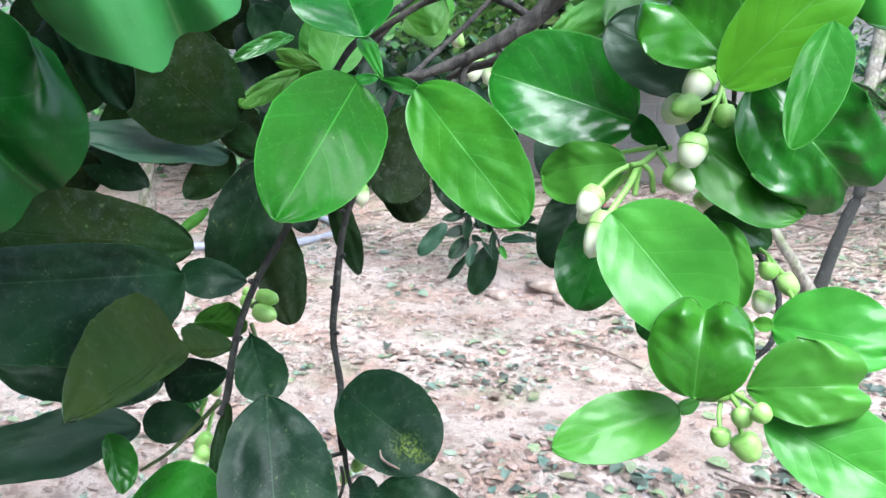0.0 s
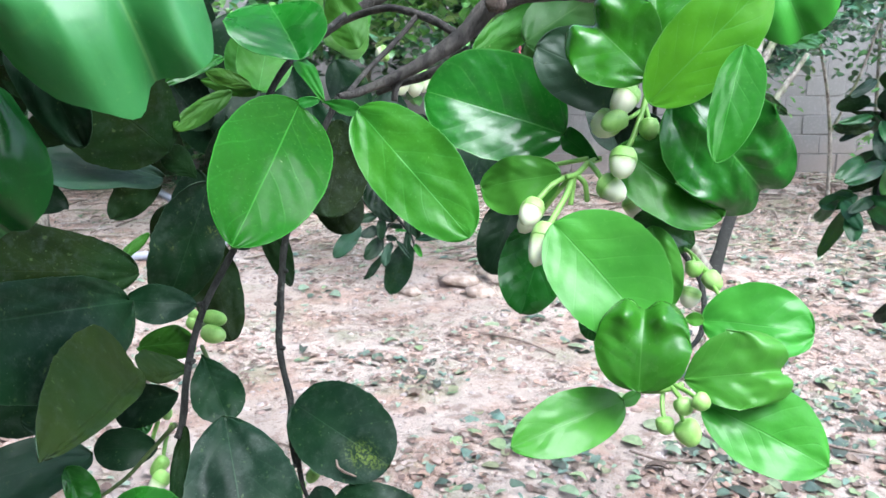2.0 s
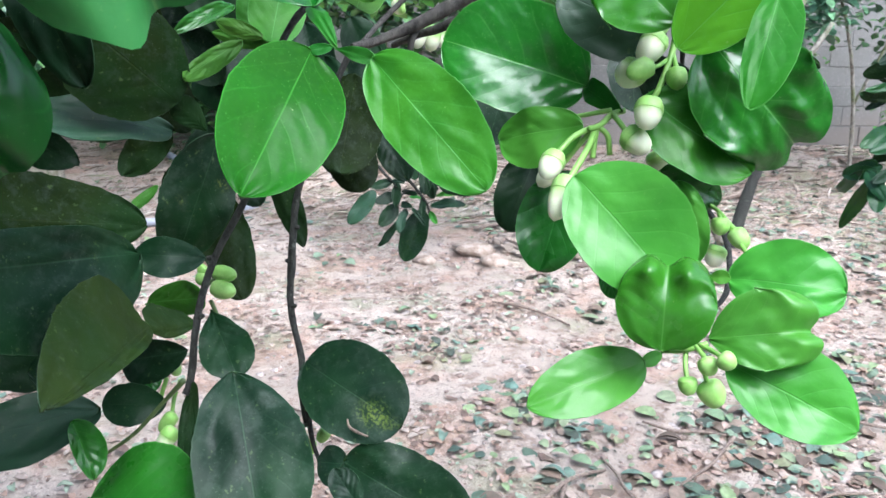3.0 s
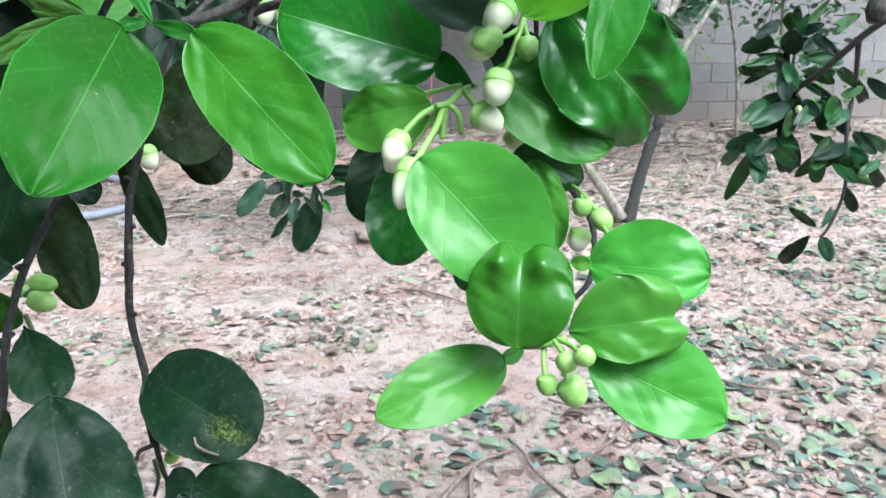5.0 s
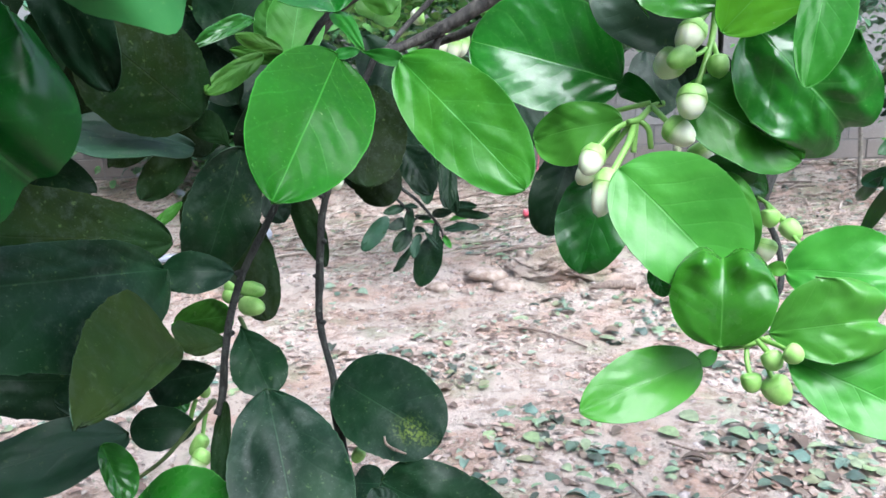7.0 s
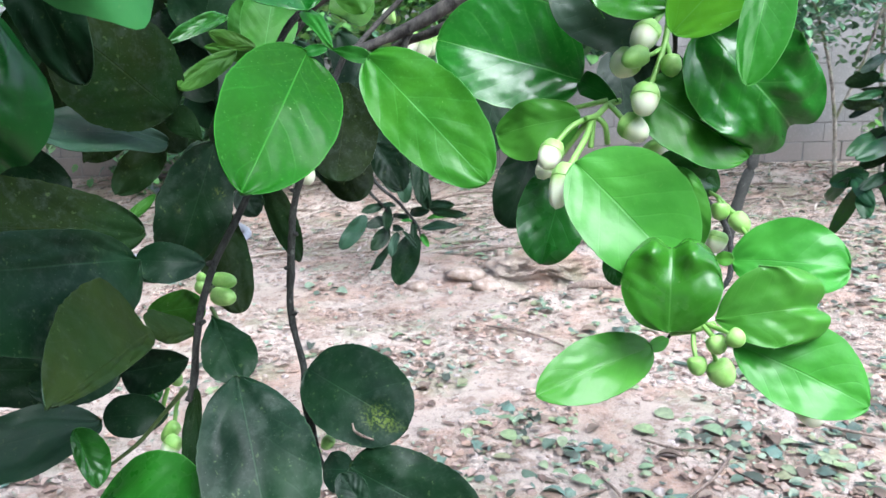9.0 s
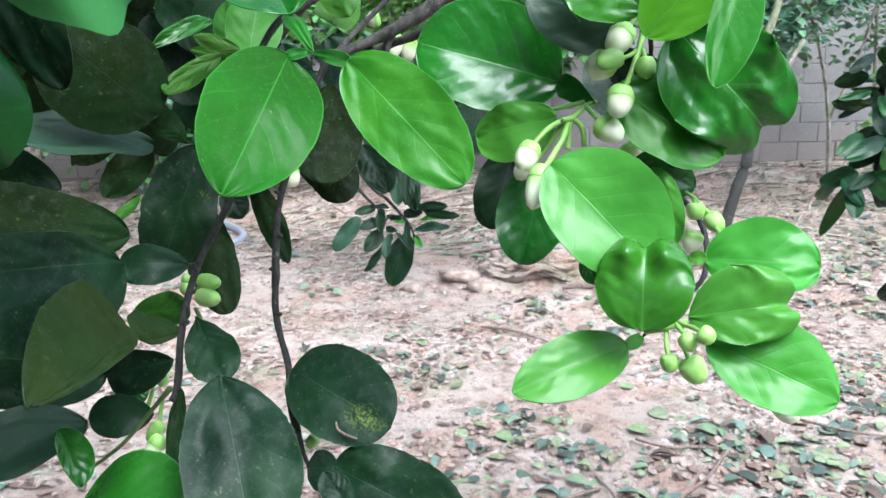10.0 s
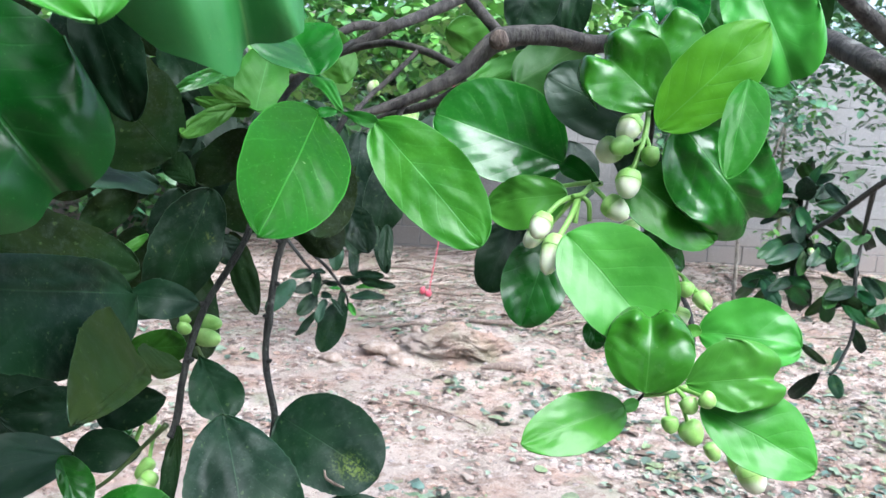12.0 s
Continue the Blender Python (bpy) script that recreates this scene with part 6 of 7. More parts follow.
truss = part("flower_truss", tube([(0.3598, 0.7357, 1.4291, 0.0014), (0.3683, 0.7244, 1.4253, 0.0014), (0.3755, 0.7119, 1.4166, 0.0017), (0.3817, 0.7006, 1.4128, 0.0014)], 6), STALK, tree, "truss of small green flower buds")
part("stalk", tube([(0.3694, 0.7241, 1.4242, 0.0014), (0.3688, 0.7183, 1.4217, 0.0014), (0.3678, 0.7127, 1.4199, 0.0014)], 7, 0.05), STALK, truss)
bud(truss, (0.3679, 0.7134, 1.4227), (-0.0852, -0.2435, -0.9661), 0.0121, 0.0060, 0.80, False)
bud(truss, (0.3699, 0.7188, 1.4032), (-0.3002, -0.2328, -0.9250), 0.0158, 0.0069, 0.30, True)
bud(truss, (0.3738, 0.7067, 1.4167), (0.5048, -0.5128, -0.6944), 0.0153, 0.0060, 0.80, False)
part("stalk", tube([(0.3711, 0.7238, 1.4228, 0.0014), (0.3748, 0.7115, 1.4149, 0.0014), (0.3779, 0.6885, 1.4057, 0.0014)], 7, 0.05), STALK, truss)
truss = part("flower_truss", tube([(0.0202, 0.7882, 1.3491, 0.0016), (0.0236, 0.7890, 1.3522, 0.0016), (0.0264, 0.7942, 1.3523, 0.0016)], 6), OLD_STALK, tree, "small green buds on a shaded twig")
bud(truss, (0.0240, 0.7952, 1.3565), (0.8844, -0.4665, 0.0151), 0.0220, 0.0063, 0.60, False)
bud(truss, (0.0243, 0.7877, 1.3470), (0.8819, -0.4704, -0.0299), 0.0223, 0.0071, 0.55, False)
bud(truss, (0.0134, 0.8090, 1.3496), (-0.7789, -0.1522, -0.6084), 0.0113, 0.0060, 0.80, False)
bud(truss, (0.0122, 0.8106, 1.3559), (-0.6748, -0.1795, -0.7159), 0.0085, 0.0047, 0.80, False)
truss = part("flower_truss", tube([(0.0726, 0.9119, 1.4311, 0.0016), (0.0735, 0.9107, 1.4263, 0.0016), (0.0748, 0.9098, 1.4225, 0.0016)], 6), OLD_STALK, tree, "buds half hidden behind the leaves")
bud(truss, (0.0739, 0.9105, 1.4254), (0.3311, -0.2312, -0.9148), 0.0218, 0.0083, 0.50, True)
truss = part("flower_truss", tube([(0.1864, 0.9811, 1.5423, 0.0017), (0.1760, 0.9796, 1.5366, 0.0017), (0.1682, 0.9784, 1.5318, 0.0017)], 6), OLD_STALK, tree, "white buds behind the limb")
bud(truss, (0.1692, 0.9789, 1.5338), (-0.1315, -0.5725, -0.8093), 0.0280, 0.0082, 0.40, True)
bud(truss, (0.1797, 1.0197, 1.5319), (-0.0864, -0.2435, -0.9660), 0.0271, 0.0087, 0.30, True)
bud(truss, (0.1526, 1.0244, 1.5505), (-0.9722, -0.0559, -0.2275), 0.0146, 0.0081, 0.35, True)
bud(truss, (0.1885, 1.0406, 1.5330), (-0.1150, -0.2427, -0.9633), 0.0251, 0.0078, 0.30, True)
truss = part("flower_truss", tube([(0.0064, 0.7525, 1.2890, 0.0015), (0.0021, 0.7495, 1.2774, 0.0015), (0.0032, 0.7364, 1.2664, 0.0015), (0.0045, 0.7244, 1.2596, 0.0015)], 6), STALK, tree, "green buds low in the shade")
bud(truss, (0.0049, 0.7372, 1.2694), (-0.5864, -0.1972, -0.7856), 0.0182, 0.0055, 0.50, False)
bud(truss, (0.0103, 0.7212, 1.2675), (-0.5078, -0.4430, -0.7388), 0.0200, 0.0062, 0.50, True)
bud(truss, (-0.0107, 0.7835, 1.2894), (0.3987, -0.2248, -0.8891), 0.0140, 0.0051, 0.80, False)
part("stalk", tube([(-0.0108, 0.7711, 1.2812, 0.0017), (-0.0145, 0.7681, 1.2692, 0.0017), (-0.0164, 0.7656, 1.2591, 0.0017)], 7, 0.05), STALK, truss)
bud(truss, (0.1042, 0.7890, 1.2299), (-0.5371, -0.2055, -0.8181), 0.0127, 0.0052, 0.80, False)
bud(truss, (0.0912, 0.7960, 1.2169), (-0.1760, -0.2405, -0.9546), 0.0148, 0.0044, 0.80, False)
bud(truss, (0.4342, 0.7209, 1.2887), (0.4117, -0.1801, -0.8934), 0.0268, 0.0104, 0.30, True)
bud(truss, (0.4145, 0.7441, 1.2938), (0.4465, -0.1812, -0.8763), 0.0164, 0.0060, 0.80, False)
bud(truss, (0.4341, 0.7413, 1.2889), (0.2332, -0.1706, -0.9573), 0.0197, 0.0065, 0.80, False)
part("twig", tube([(0.3513, 0.6429, 1.3860, 0.0014), (0.3844, 0.6934, 1.3401, 0.0015), (0.4138, 0.7254, 1.3036, 0.0013), (0.4383, 0.7300, 1.2848, 0.0013)], 8, 0.12), TWIG, tree)
part("twig", tube([(-0.1070, 2.7300, 1.1640, 0.0060), (-0.0490, 2.7300, 1.0950, 0.0055), (-0.0210, 2.7300, 1.0610, 0.0048), (0.0050, 2.7300, 1.0350, 0.0035)], 8, 0.12), TWIG, tree)
part("twig", tube([(-0.0540, 2.7300, 1.1690, 0.0065), (-0.0050, 2.7300, 1.0960, 0.0056), (0.0460, 2.7300, 1.0520, 0.0052), (0.0860, 2.7300, 1.0040, 0.0046), (0.1090, 2.7300, 0.9730, 0.0042), (0.1210, 2.7300, 0.9450, 0.0034), (0.1240, 2.7300, 0.9110, 0.0022)], 8, 0.12), TWIG, tree)
part("twig", tube([(0.0240, 2.7300, 0.9570, 0.0030), (0.0440, 2.7300, 0.9990, 0.0030), (0.0860, 2.7300, 1.0010, 0.0032)], 8, 0.12), TWIG, tree)
part("twig", tube([(0.0050, 2.7300, 1.0350, 0.0035), (0.0210, 2.7300, 1.0060, 0.0030), (0.0240, 2.7300, 0.9570, 0.0026), (0.0250, 2.7300, 0.9030, 0.0020)], 8, 0.12), TWIG, tree)
leaf(tree, "olive", (-0.0460, 2.7100, 1.0060), (-0.1270, 2.6730, 0.9080), (0.200, -0.900, 0.452), 0.0292, 0.0265, rows=16, cols=5, fold=6, bow=0.03, tip_q=0.50)
leaf(tree, "old", (0.0060, 2.7400, 1.0310), (-0.0600, 2.7090, 1.0180), (-0.197, -0.900, 0.237), 0.0162, 0.0147, rows=16, cols=5, fold=6, bow=0.03, tip_q=0.62)
leaf(tree, "old", (0.0180, 2.7500, 0.9860), (-0.0450, 2.7040, 0.9690), (-0.026, -0.900, 0.452), 0.0207, 0.0188, rows=16, cols=5, fold=6, bow=0.06, tip_q=0.50)
leaf(tree, "old", (0.0180, 2.7300, 0.9570), (-0.0300, 2.6720, 0.9040), (0.353, -0.900, 0.357), 0.0259, 0.0235, rows=16, cols=5, fold=10, bow=0.06, tip_q=0.50)
leaf(tree, "old", (0.0050, 2.7300, 1.0360), (0.0490, 2.6950, 1.0370), (-0.124, -0.900, 0.787), 0.0097, 0.0088, rows=16, cols=5, fold=10, bow=0.03, tip_q=0.62)
leaf(tree, "old", (0.0220, 2.7400, 1.0270), (0.0190, 2.7000, 0.9580), (-0.144, -0.900, 0.422), 0.0175, 0.0159, rows=16, cols=5, fold=6, bow=0.06, tip_q=0.55)
leaf(tree, "old", (0.0240, 2.7100, 0.9080), (-0.0350, 2.6770, 0.8360), (0.459, -0.900, 0.100), 0.0143, 0.0129, rows=16, cols=5, fold=14, bow=0.06, tip_q=0.50)
leaf(tree, "grey_sheen", (0.0520, 2.6800, 0.9550), (0.0350, 2.6230, 0.8930), (-0.465, -0.900, 0.073), 0.0196, 0.0178, rows=16, cols=5, fold=14, bow=0.03, tip_q=0.55)
leaf(tree, "old", (0.1030, 2.7300, 0.9420), (0.0470, 2.6870, 0.7840), (-0.065, -0.900, 0.566), 0.0467, 0.0424, rows=16, cols=5, fold=6, bow=0.06, tip_q=0.55)
leaf(tree, "old", (0.0370, 2.7000, 0.9660), (0.0720, 2.6460, 0.9720), (0.074, -0.900, 0.321), 0.0117, 0.0106, rows=16, cols=5, fold=14, bow=0.06, tip_q=0.62)
leaf(tree, "old", (0.1040, 2.7400, 0.9800), (0.1010, 2.6940, 0.9250), (-0.225, -0.900, 0.341), 0.0130, 0.0118, rows=16, cols=5, fold=14, bow=0.03, tip_q=0.50)
leaf(tree, "old", (0.0680, 2.7100, 0.9550), (0.1120, 2.6680, 0.9070), (0.104, -0.900, 0.638), 0.0074, 0.0067, rows=16, cols=5, fold=10, bow=0.03, tip_q=0.55)
leaf(tree, "old", (0.0360, 2.7500, 0.9980), (0.0880, 2.7070, 0.9970), (-0.301, -0.900, 0.112), 0.0091, 0.0082, rows=16, cols=5, fold=6, bow=0.06, tip_q=0.50)
leaf(tree, "old", (0.0920, 2.7600, 1.0010), (0.1530, 2.7050, 1.0190), (-0.052, -0.900, 0.105), 0.0169, 0.0153, rows=16, cols=5, fold=14, bow=0.10, tip_q=0.50)
leaf(tree, "old", (0.1370, 2.7400, 1.0260), (0.2320, 2.7060, 1.0340), (0.190, -0.900, 0.217), 0.0175, 0.0159, rows=16, cols=5, fold=6, bow=0.03, tip_q=0.55)
leaf(tree, "old", (0.1540, 2.7100, 1.0210), (0.2670, 2.6590, 1.0120), (0.494, -0.900, -0.078), 0.0168, 0.0153, rows=16, cols=5, fold=14, bow=0.10, tip_q=0.55)
leaf(tree, "old", (0.1280, 2.7100, 0.9600), (0.2370, 2.6790, 0.9720), (-0.158, -0.900, 0.931), 0.0188, 0.0171, rows=16, cols=5, fold=14, bow=0.06, tip_q=0.62)
leaf(tree, "lime", (0.1440, 2.7500, 0.9850), (0.2170, 2.7000, 1.0010), (0.306, -0.900, 0.463), 0.0080, 0.0072, rows=16, cols=5, fold=10, bow=0.06, tip_q=0.50)
leaf(tree, "lime", (0.1250, 2.7300, 0.9370), (0.1480, 2.6920, 0.9060), (-0.120, -0.900, 0.214), 0.0110, 0.0100, rows=16, cols=5, fold=14, bow=0.03, tip_q=0.55)
leaf(tree, "lime", (0.0590, 2.7700, 0.9750), (0.0990, 2.7390, 0.9770), (0.212, -0.900, 0.683), 0.0071, 0.0065, rows=16, cols=5, fold=10, bow=0.06, tip_q=0.62)
leaf(tree, "old", (0.1280, 2.6900, 1.1350), (0.1340, 2.6570, 1.0400), (0.261, -0.900, 0.270), 0.0194, 0.0176, rows=16, cols=5, fold=6, bow=0.03, tip_q=0.50)
leaf(tree, "grey_sheen", (0.0750, 2.7100, 1.1390), (0.0790, 2.6780, 1.0490), (-0.027, -0.900, -0.035), 0.0257, 0.0233, rows=16, cols=5, fold=6, bow=0.10, tip_q=0.50)
part("branch", tube([(0.6412, 0.8897, 1.5642, 0.0085), (0.6445, 0.8862, 1.5504, 0.0076), (0.6425, 0.8822, 1.5331, 0.0072), (0.6398, 0.8798, 1.5223, 0.0085), (0.6383, 0.8781, 1.5146, 0.0058)], 10, 0.3), BARK, tree)
part("branch", tube([(0.6434, 0.8894, 1.5636, 0.0063), (0.6764, 0.9117, 1.5583, 0.0051), (0.7829, 1.0326, 1.5332, 0.0042)], 8, 0.2), BARK, tree)
part("twig", tube([(0.7829, 1.0326, 1.5332, 0.0034), (0.9454, 1.3240, 1.5042, 0.0047), (1.0913, 1.6131, 1.4614, 0.0060), (1.2576, 1.9934, 1.3741, 0.0069), (1.3356, 2.2293, 1.3047, 0.0067), (1.3119, 2.2164, 1.2438, 0.0055), (1.2912, 2.2000, 1.1687, 0.0044), (1.2448, 2.2005, 1.1579, 0.0044)], 8, 0.12), TWIG, tree)
part("twig", tube([(1.1051, 1.6325, 1.4600, 0.0054), (1.4859, 2.2219, 1.3155, 0.0055), (1.4652, 2.1973, 1.2058, 0.0055), (1.4618, 2.1647, 1.0671, 0.0044), (1.4210, 2.1450, 0.9726, 0.0044), (1.3975, 2.1403, 0.9464, 0.0033)], 8, 0.12), TWIG, tree)
part("twig", tube([(1.3313, 2.2296, 1.3050, 0.0044), (1.3256, 2.2416, 1.3540, 0.0044), (1.3339, 2.2524, 1.4021, 0.0033)], 8, 0.12), TWIG, tree)
leaf(tree, "shaded_far", (1.3113, 2.2543, 1.4036), (1.3414, 2.2217, 1.4916), (-0.5395, -0.8328, -0.1240), 0.0121, 0.0121, rows=12, cols=4, fold=8, bow=0.08)
leaf(tree, "shaded_far", (1.3161, 2.2555, 1.4102), (1.4497, 2.3254, 1.5248), (0.0389, 0.8325, -0.5527), 0.0112, 0.0112, rows=12, cols=4, fold=8, bow=0.08)
leaf(tree, "shaded_far", (1.2919, 2.2569, 1.4090), (1.2885, 2.4146, 1.4216), (-0.9621, -0.0422, 0.2693), 0.0104, 0.0104, rows=12, cols=4, fold=8, bow=0.08)
leaf(tree, "shaded_far", (1.2855, 2.2515, 1.3844), (1.1799, 2.2040, 1.3722), (0.3743, -0.8953, 0.2414), 0.0110, 0.0110, rows=12, cols=4, fold=8, bow=0.08)
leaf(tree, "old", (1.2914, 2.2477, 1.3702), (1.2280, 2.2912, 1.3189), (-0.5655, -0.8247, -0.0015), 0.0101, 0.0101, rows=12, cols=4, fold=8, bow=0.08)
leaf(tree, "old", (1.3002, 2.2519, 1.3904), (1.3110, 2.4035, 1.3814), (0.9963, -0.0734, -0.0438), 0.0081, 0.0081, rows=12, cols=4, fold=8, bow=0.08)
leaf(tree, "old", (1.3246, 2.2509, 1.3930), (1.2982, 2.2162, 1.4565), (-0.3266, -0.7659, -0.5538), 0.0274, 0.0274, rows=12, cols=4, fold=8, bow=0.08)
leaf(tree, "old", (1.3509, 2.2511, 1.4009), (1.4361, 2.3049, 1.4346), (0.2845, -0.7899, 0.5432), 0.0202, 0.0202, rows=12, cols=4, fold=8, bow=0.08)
leaf(tree, "shaded_far", (1.3568, 2.2473, 1.3866), (1.5393, 2.3863, 1.3722), (0.6075, -0.7934, 0.0372), 0.0230, 0.0230, rows=12, cols=4, fold=8, bow=0.08)
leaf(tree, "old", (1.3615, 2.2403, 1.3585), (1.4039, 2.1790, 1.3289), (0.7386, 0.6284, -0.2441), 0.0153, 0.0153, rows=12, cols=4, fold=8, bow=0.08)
leaf(tree, "shaded_far", (1.3450, 2.2351, 1.3319), (1.4509, 2.2680, 1.2828), (0.1773, -0.9507, -0.2546), 0.0112, 0.0112, rows=12, cols=4, fold=8, bow=0.08)
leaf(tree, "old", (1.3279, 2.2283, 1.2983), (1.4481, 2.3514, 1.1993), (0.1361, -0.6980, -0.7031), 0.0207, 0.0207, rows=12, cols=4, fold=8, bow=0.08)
leaf(tree, "shaded_far", (1.3185, 2.2225, 1.2711), (1.1956, 2.1694, 1.2302), (0.2143, -0.8572, 0.4683), 0.0219, 0.0219, rows=12, cols=4, fold=8, bow=0.08)
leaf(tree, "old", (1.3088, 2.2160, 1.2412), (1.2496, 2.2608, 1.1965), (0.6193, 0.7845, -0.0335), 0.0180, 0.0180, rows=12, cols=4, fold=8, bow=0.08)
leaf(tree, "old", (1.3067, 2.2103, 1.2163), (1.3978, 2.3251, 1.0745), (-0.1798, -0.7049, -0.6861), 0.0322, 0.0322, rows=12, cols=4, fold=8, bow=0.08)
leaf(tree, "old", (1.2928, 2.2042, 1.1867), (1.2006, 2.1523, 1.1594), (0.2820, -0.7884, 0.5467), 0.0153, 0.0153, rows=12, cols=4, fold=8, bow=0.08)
leaf(tree, "shaded_far", (1.2503, 2.2076, 1.1895), (1.1793, 2.2564, 1.1585), (-0.5941, -0.7976, 0.1043), 0.0225, 0.0225, rows=12, cols=4, fold=8, bow=0.08)
leaf(tree, "shaded_far", (1.2306, 2.2017, 1.1589), (1.2224, 2.3204, 1.0056), (0.6213, 0.6353, 0.4586), 0.0196, 0.0196, rows=12, cols=4, fold=8, bow=0.08)
leaf(tree, "shaded_far", (1.2385, 2.1994, 1.1514), (1.2169, 2.1349, 1.0906), (-0.3743, -0.5670, 0.7338), 0.0219, 0.0219, rows=12, cols=4, fold=8, bow=0.08)
leaf(tree, "shaded_far", (1.2743, 2.2014, 1.1699), (1.3624, 2.2347, 1.1179), (0.2037, -0.9438, -0.2603), 0.0225, 0.0225, rows=12, cols=4, fold=8, bow=0.08)
leaf(tree, "shaded_far", (1.3765, 2.2019, 1.2006), (1.5190, 2.3315, 1.1350), (0.4891, -0.7573, -0.4328), 0.0161, 0.0161, rows=12, cols=4, fold=8, bow=0.08)
leaf(tree, "shaded_far", (1.4215, 2.1976, 1.1948), (1.3557, 2.1332, 1.1220), (0.1846, 0.6473, -0.7396), 0.0197, 0.0197, rows=12, cols=4, fold=8, bow=0.08)
leaf(tree, "shaded_far", (1.4564, 2.1816, 1.1369), (1.5156, 2.2371, 1.1703), (0.0482, -0.5522, 0.8323), 0.0157, 0.0157, rows=12, cols=4, fold=8, bow=0.08)
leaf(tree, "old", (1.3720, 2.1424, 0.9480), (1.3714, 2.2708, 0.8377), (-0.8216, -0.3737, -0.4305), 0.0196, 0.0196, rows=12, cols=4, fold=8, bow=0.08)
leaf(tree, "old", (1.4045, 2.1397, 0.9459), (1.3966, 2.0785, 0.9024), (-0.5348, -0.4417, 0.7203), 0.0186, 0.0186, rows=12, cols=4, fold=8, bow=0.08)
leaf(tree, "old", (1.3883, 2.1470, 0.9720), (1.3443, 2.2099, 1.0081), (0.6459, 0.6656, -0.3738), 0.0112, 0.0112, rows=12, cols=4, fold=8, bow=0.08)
leaf(tree, "shaded_far", (1.4026, 2.1465, 0.9738), (1.5205, 2.2932, 0.9739), (0.3554, -0.2859, 0.8899), 0.0115, 0.0115, rows=12, cols=4, fold=8, bow=0.08)
leaf(tree, "shaded_far", (1.4729, 2.1868, 1.1636), (1.4893, 2.1293, 1.1429), (-0.8154, -0.3874, 0.4301), 0.0153, 0.0153, rows=12, cols=4, fold=8, bow=0.08)
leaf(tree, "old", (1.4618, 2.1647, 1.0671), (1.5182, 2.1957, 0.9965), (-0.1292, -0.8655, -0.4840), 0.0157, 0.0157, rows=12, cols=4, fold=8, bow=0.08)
leaf(tree, "shaded_far", (1.4411, 2.2585, 1.4574), (1.5839, 2.4098, 1.4840), (-0.5346, 0.6074, -0.5876), 0.0161, 0.0161, rows=12, cols=4, fold=8, bow=0.08)
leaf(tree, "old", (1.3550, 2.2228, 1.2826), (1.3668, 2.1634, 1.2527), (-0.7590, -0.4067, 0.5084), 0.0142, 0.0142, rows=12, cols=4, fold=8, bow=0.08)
leaf(tree, "shaded_far", (1.2926, 2.2312, 1.3006), (1.2644, 2.2765, 1.2667), (-0.7744, -0.6093, -0.1707), 0.0112, 0.0112, rows=12, cols=4, fold=8, bow=0.08)
leaf(tree, "shaded_far", (1.2863, 2.2532, 1.3921), (1.3917, 2.3844, 1.3231), (0.2311, -0.5919, -0.7722), 0.0165, 0.0165, rows=12, cols=4, fold=8, bow=0.08)
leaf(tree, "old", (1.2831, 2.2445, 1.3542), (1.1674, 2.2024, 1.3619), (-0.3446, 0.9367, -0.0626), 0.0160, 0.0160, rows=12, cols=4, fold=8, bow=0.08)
leaf(tree, "shaded_far", (1.3032, 2.2452, 1.3631), (1.3630, 2.2756, 1.2904), (-0.1162, -0.8791, -0.4623), 0.0149, 0.0149, rows=12, cols=4, fold=8, bow=0.08)
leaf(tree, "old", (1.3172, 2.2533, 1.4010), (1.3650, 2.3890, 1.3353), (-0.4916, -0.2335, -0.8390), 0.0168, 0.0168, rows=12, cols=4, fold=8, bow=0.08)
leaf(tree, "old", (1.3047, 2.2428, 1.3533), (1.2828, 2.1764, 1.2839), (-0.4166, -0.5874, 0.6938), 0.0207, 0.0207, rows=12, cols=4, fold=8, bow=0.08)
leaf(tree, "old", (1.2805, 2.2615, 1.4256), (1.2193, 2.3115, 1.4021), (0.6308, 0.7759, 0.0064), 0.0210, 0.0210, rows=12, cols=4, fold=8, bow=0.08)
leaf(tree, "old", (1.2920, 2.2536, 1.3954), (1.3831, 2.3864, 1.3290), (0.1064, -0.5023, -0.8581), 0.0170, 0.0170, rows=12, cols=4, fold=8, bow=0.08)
leaf(tree, "shaded_far", (1.3083, 2.2474, 1.3738), (1.3122, 2.1810, 1.3115), (-0.5934, -0.5682, 0.5700), 0.0166, 0.0166, rows=12, cols=4, fold=8, bow=0.08)
leaf(tree, "shaded_far", (1.3501, 2.2397, 1.3527), (1.4617, 2.2809, 1.3404), (0.3478, -0.9375, 0.0155), 0.0144, 0.0144, rows=12, cols=4, fold=8, bow=0.08)
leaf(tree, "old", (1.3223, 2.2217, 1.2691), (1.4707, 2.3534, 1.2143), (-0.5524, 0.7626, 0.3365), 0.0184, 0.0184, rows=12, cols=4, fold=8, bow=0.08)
leaf(tree, "shaded_far", (1.2627, 2.2285, 1.2811), (1.1735, 2.1731, 1.2398), (0.2105, -0.7789, 0.5908), 0.0203, 0.0203, rows=12, cols=4, fold=8, bow=0.08)
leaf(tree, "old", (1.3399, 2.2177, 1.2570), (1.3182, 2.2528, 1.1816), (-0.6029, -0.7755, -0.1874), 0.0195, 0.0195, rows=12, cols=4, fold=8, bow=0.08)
leaf(tree, "shaded_far", (1.4047, 2.2212, 1.2900), (1.5041, 2.3441, 1.1842), (-0.0825, -0.6110, -0.7873), 0.0176, 0.0176, rows=12, cols=4, fold=8, bow=0.08)
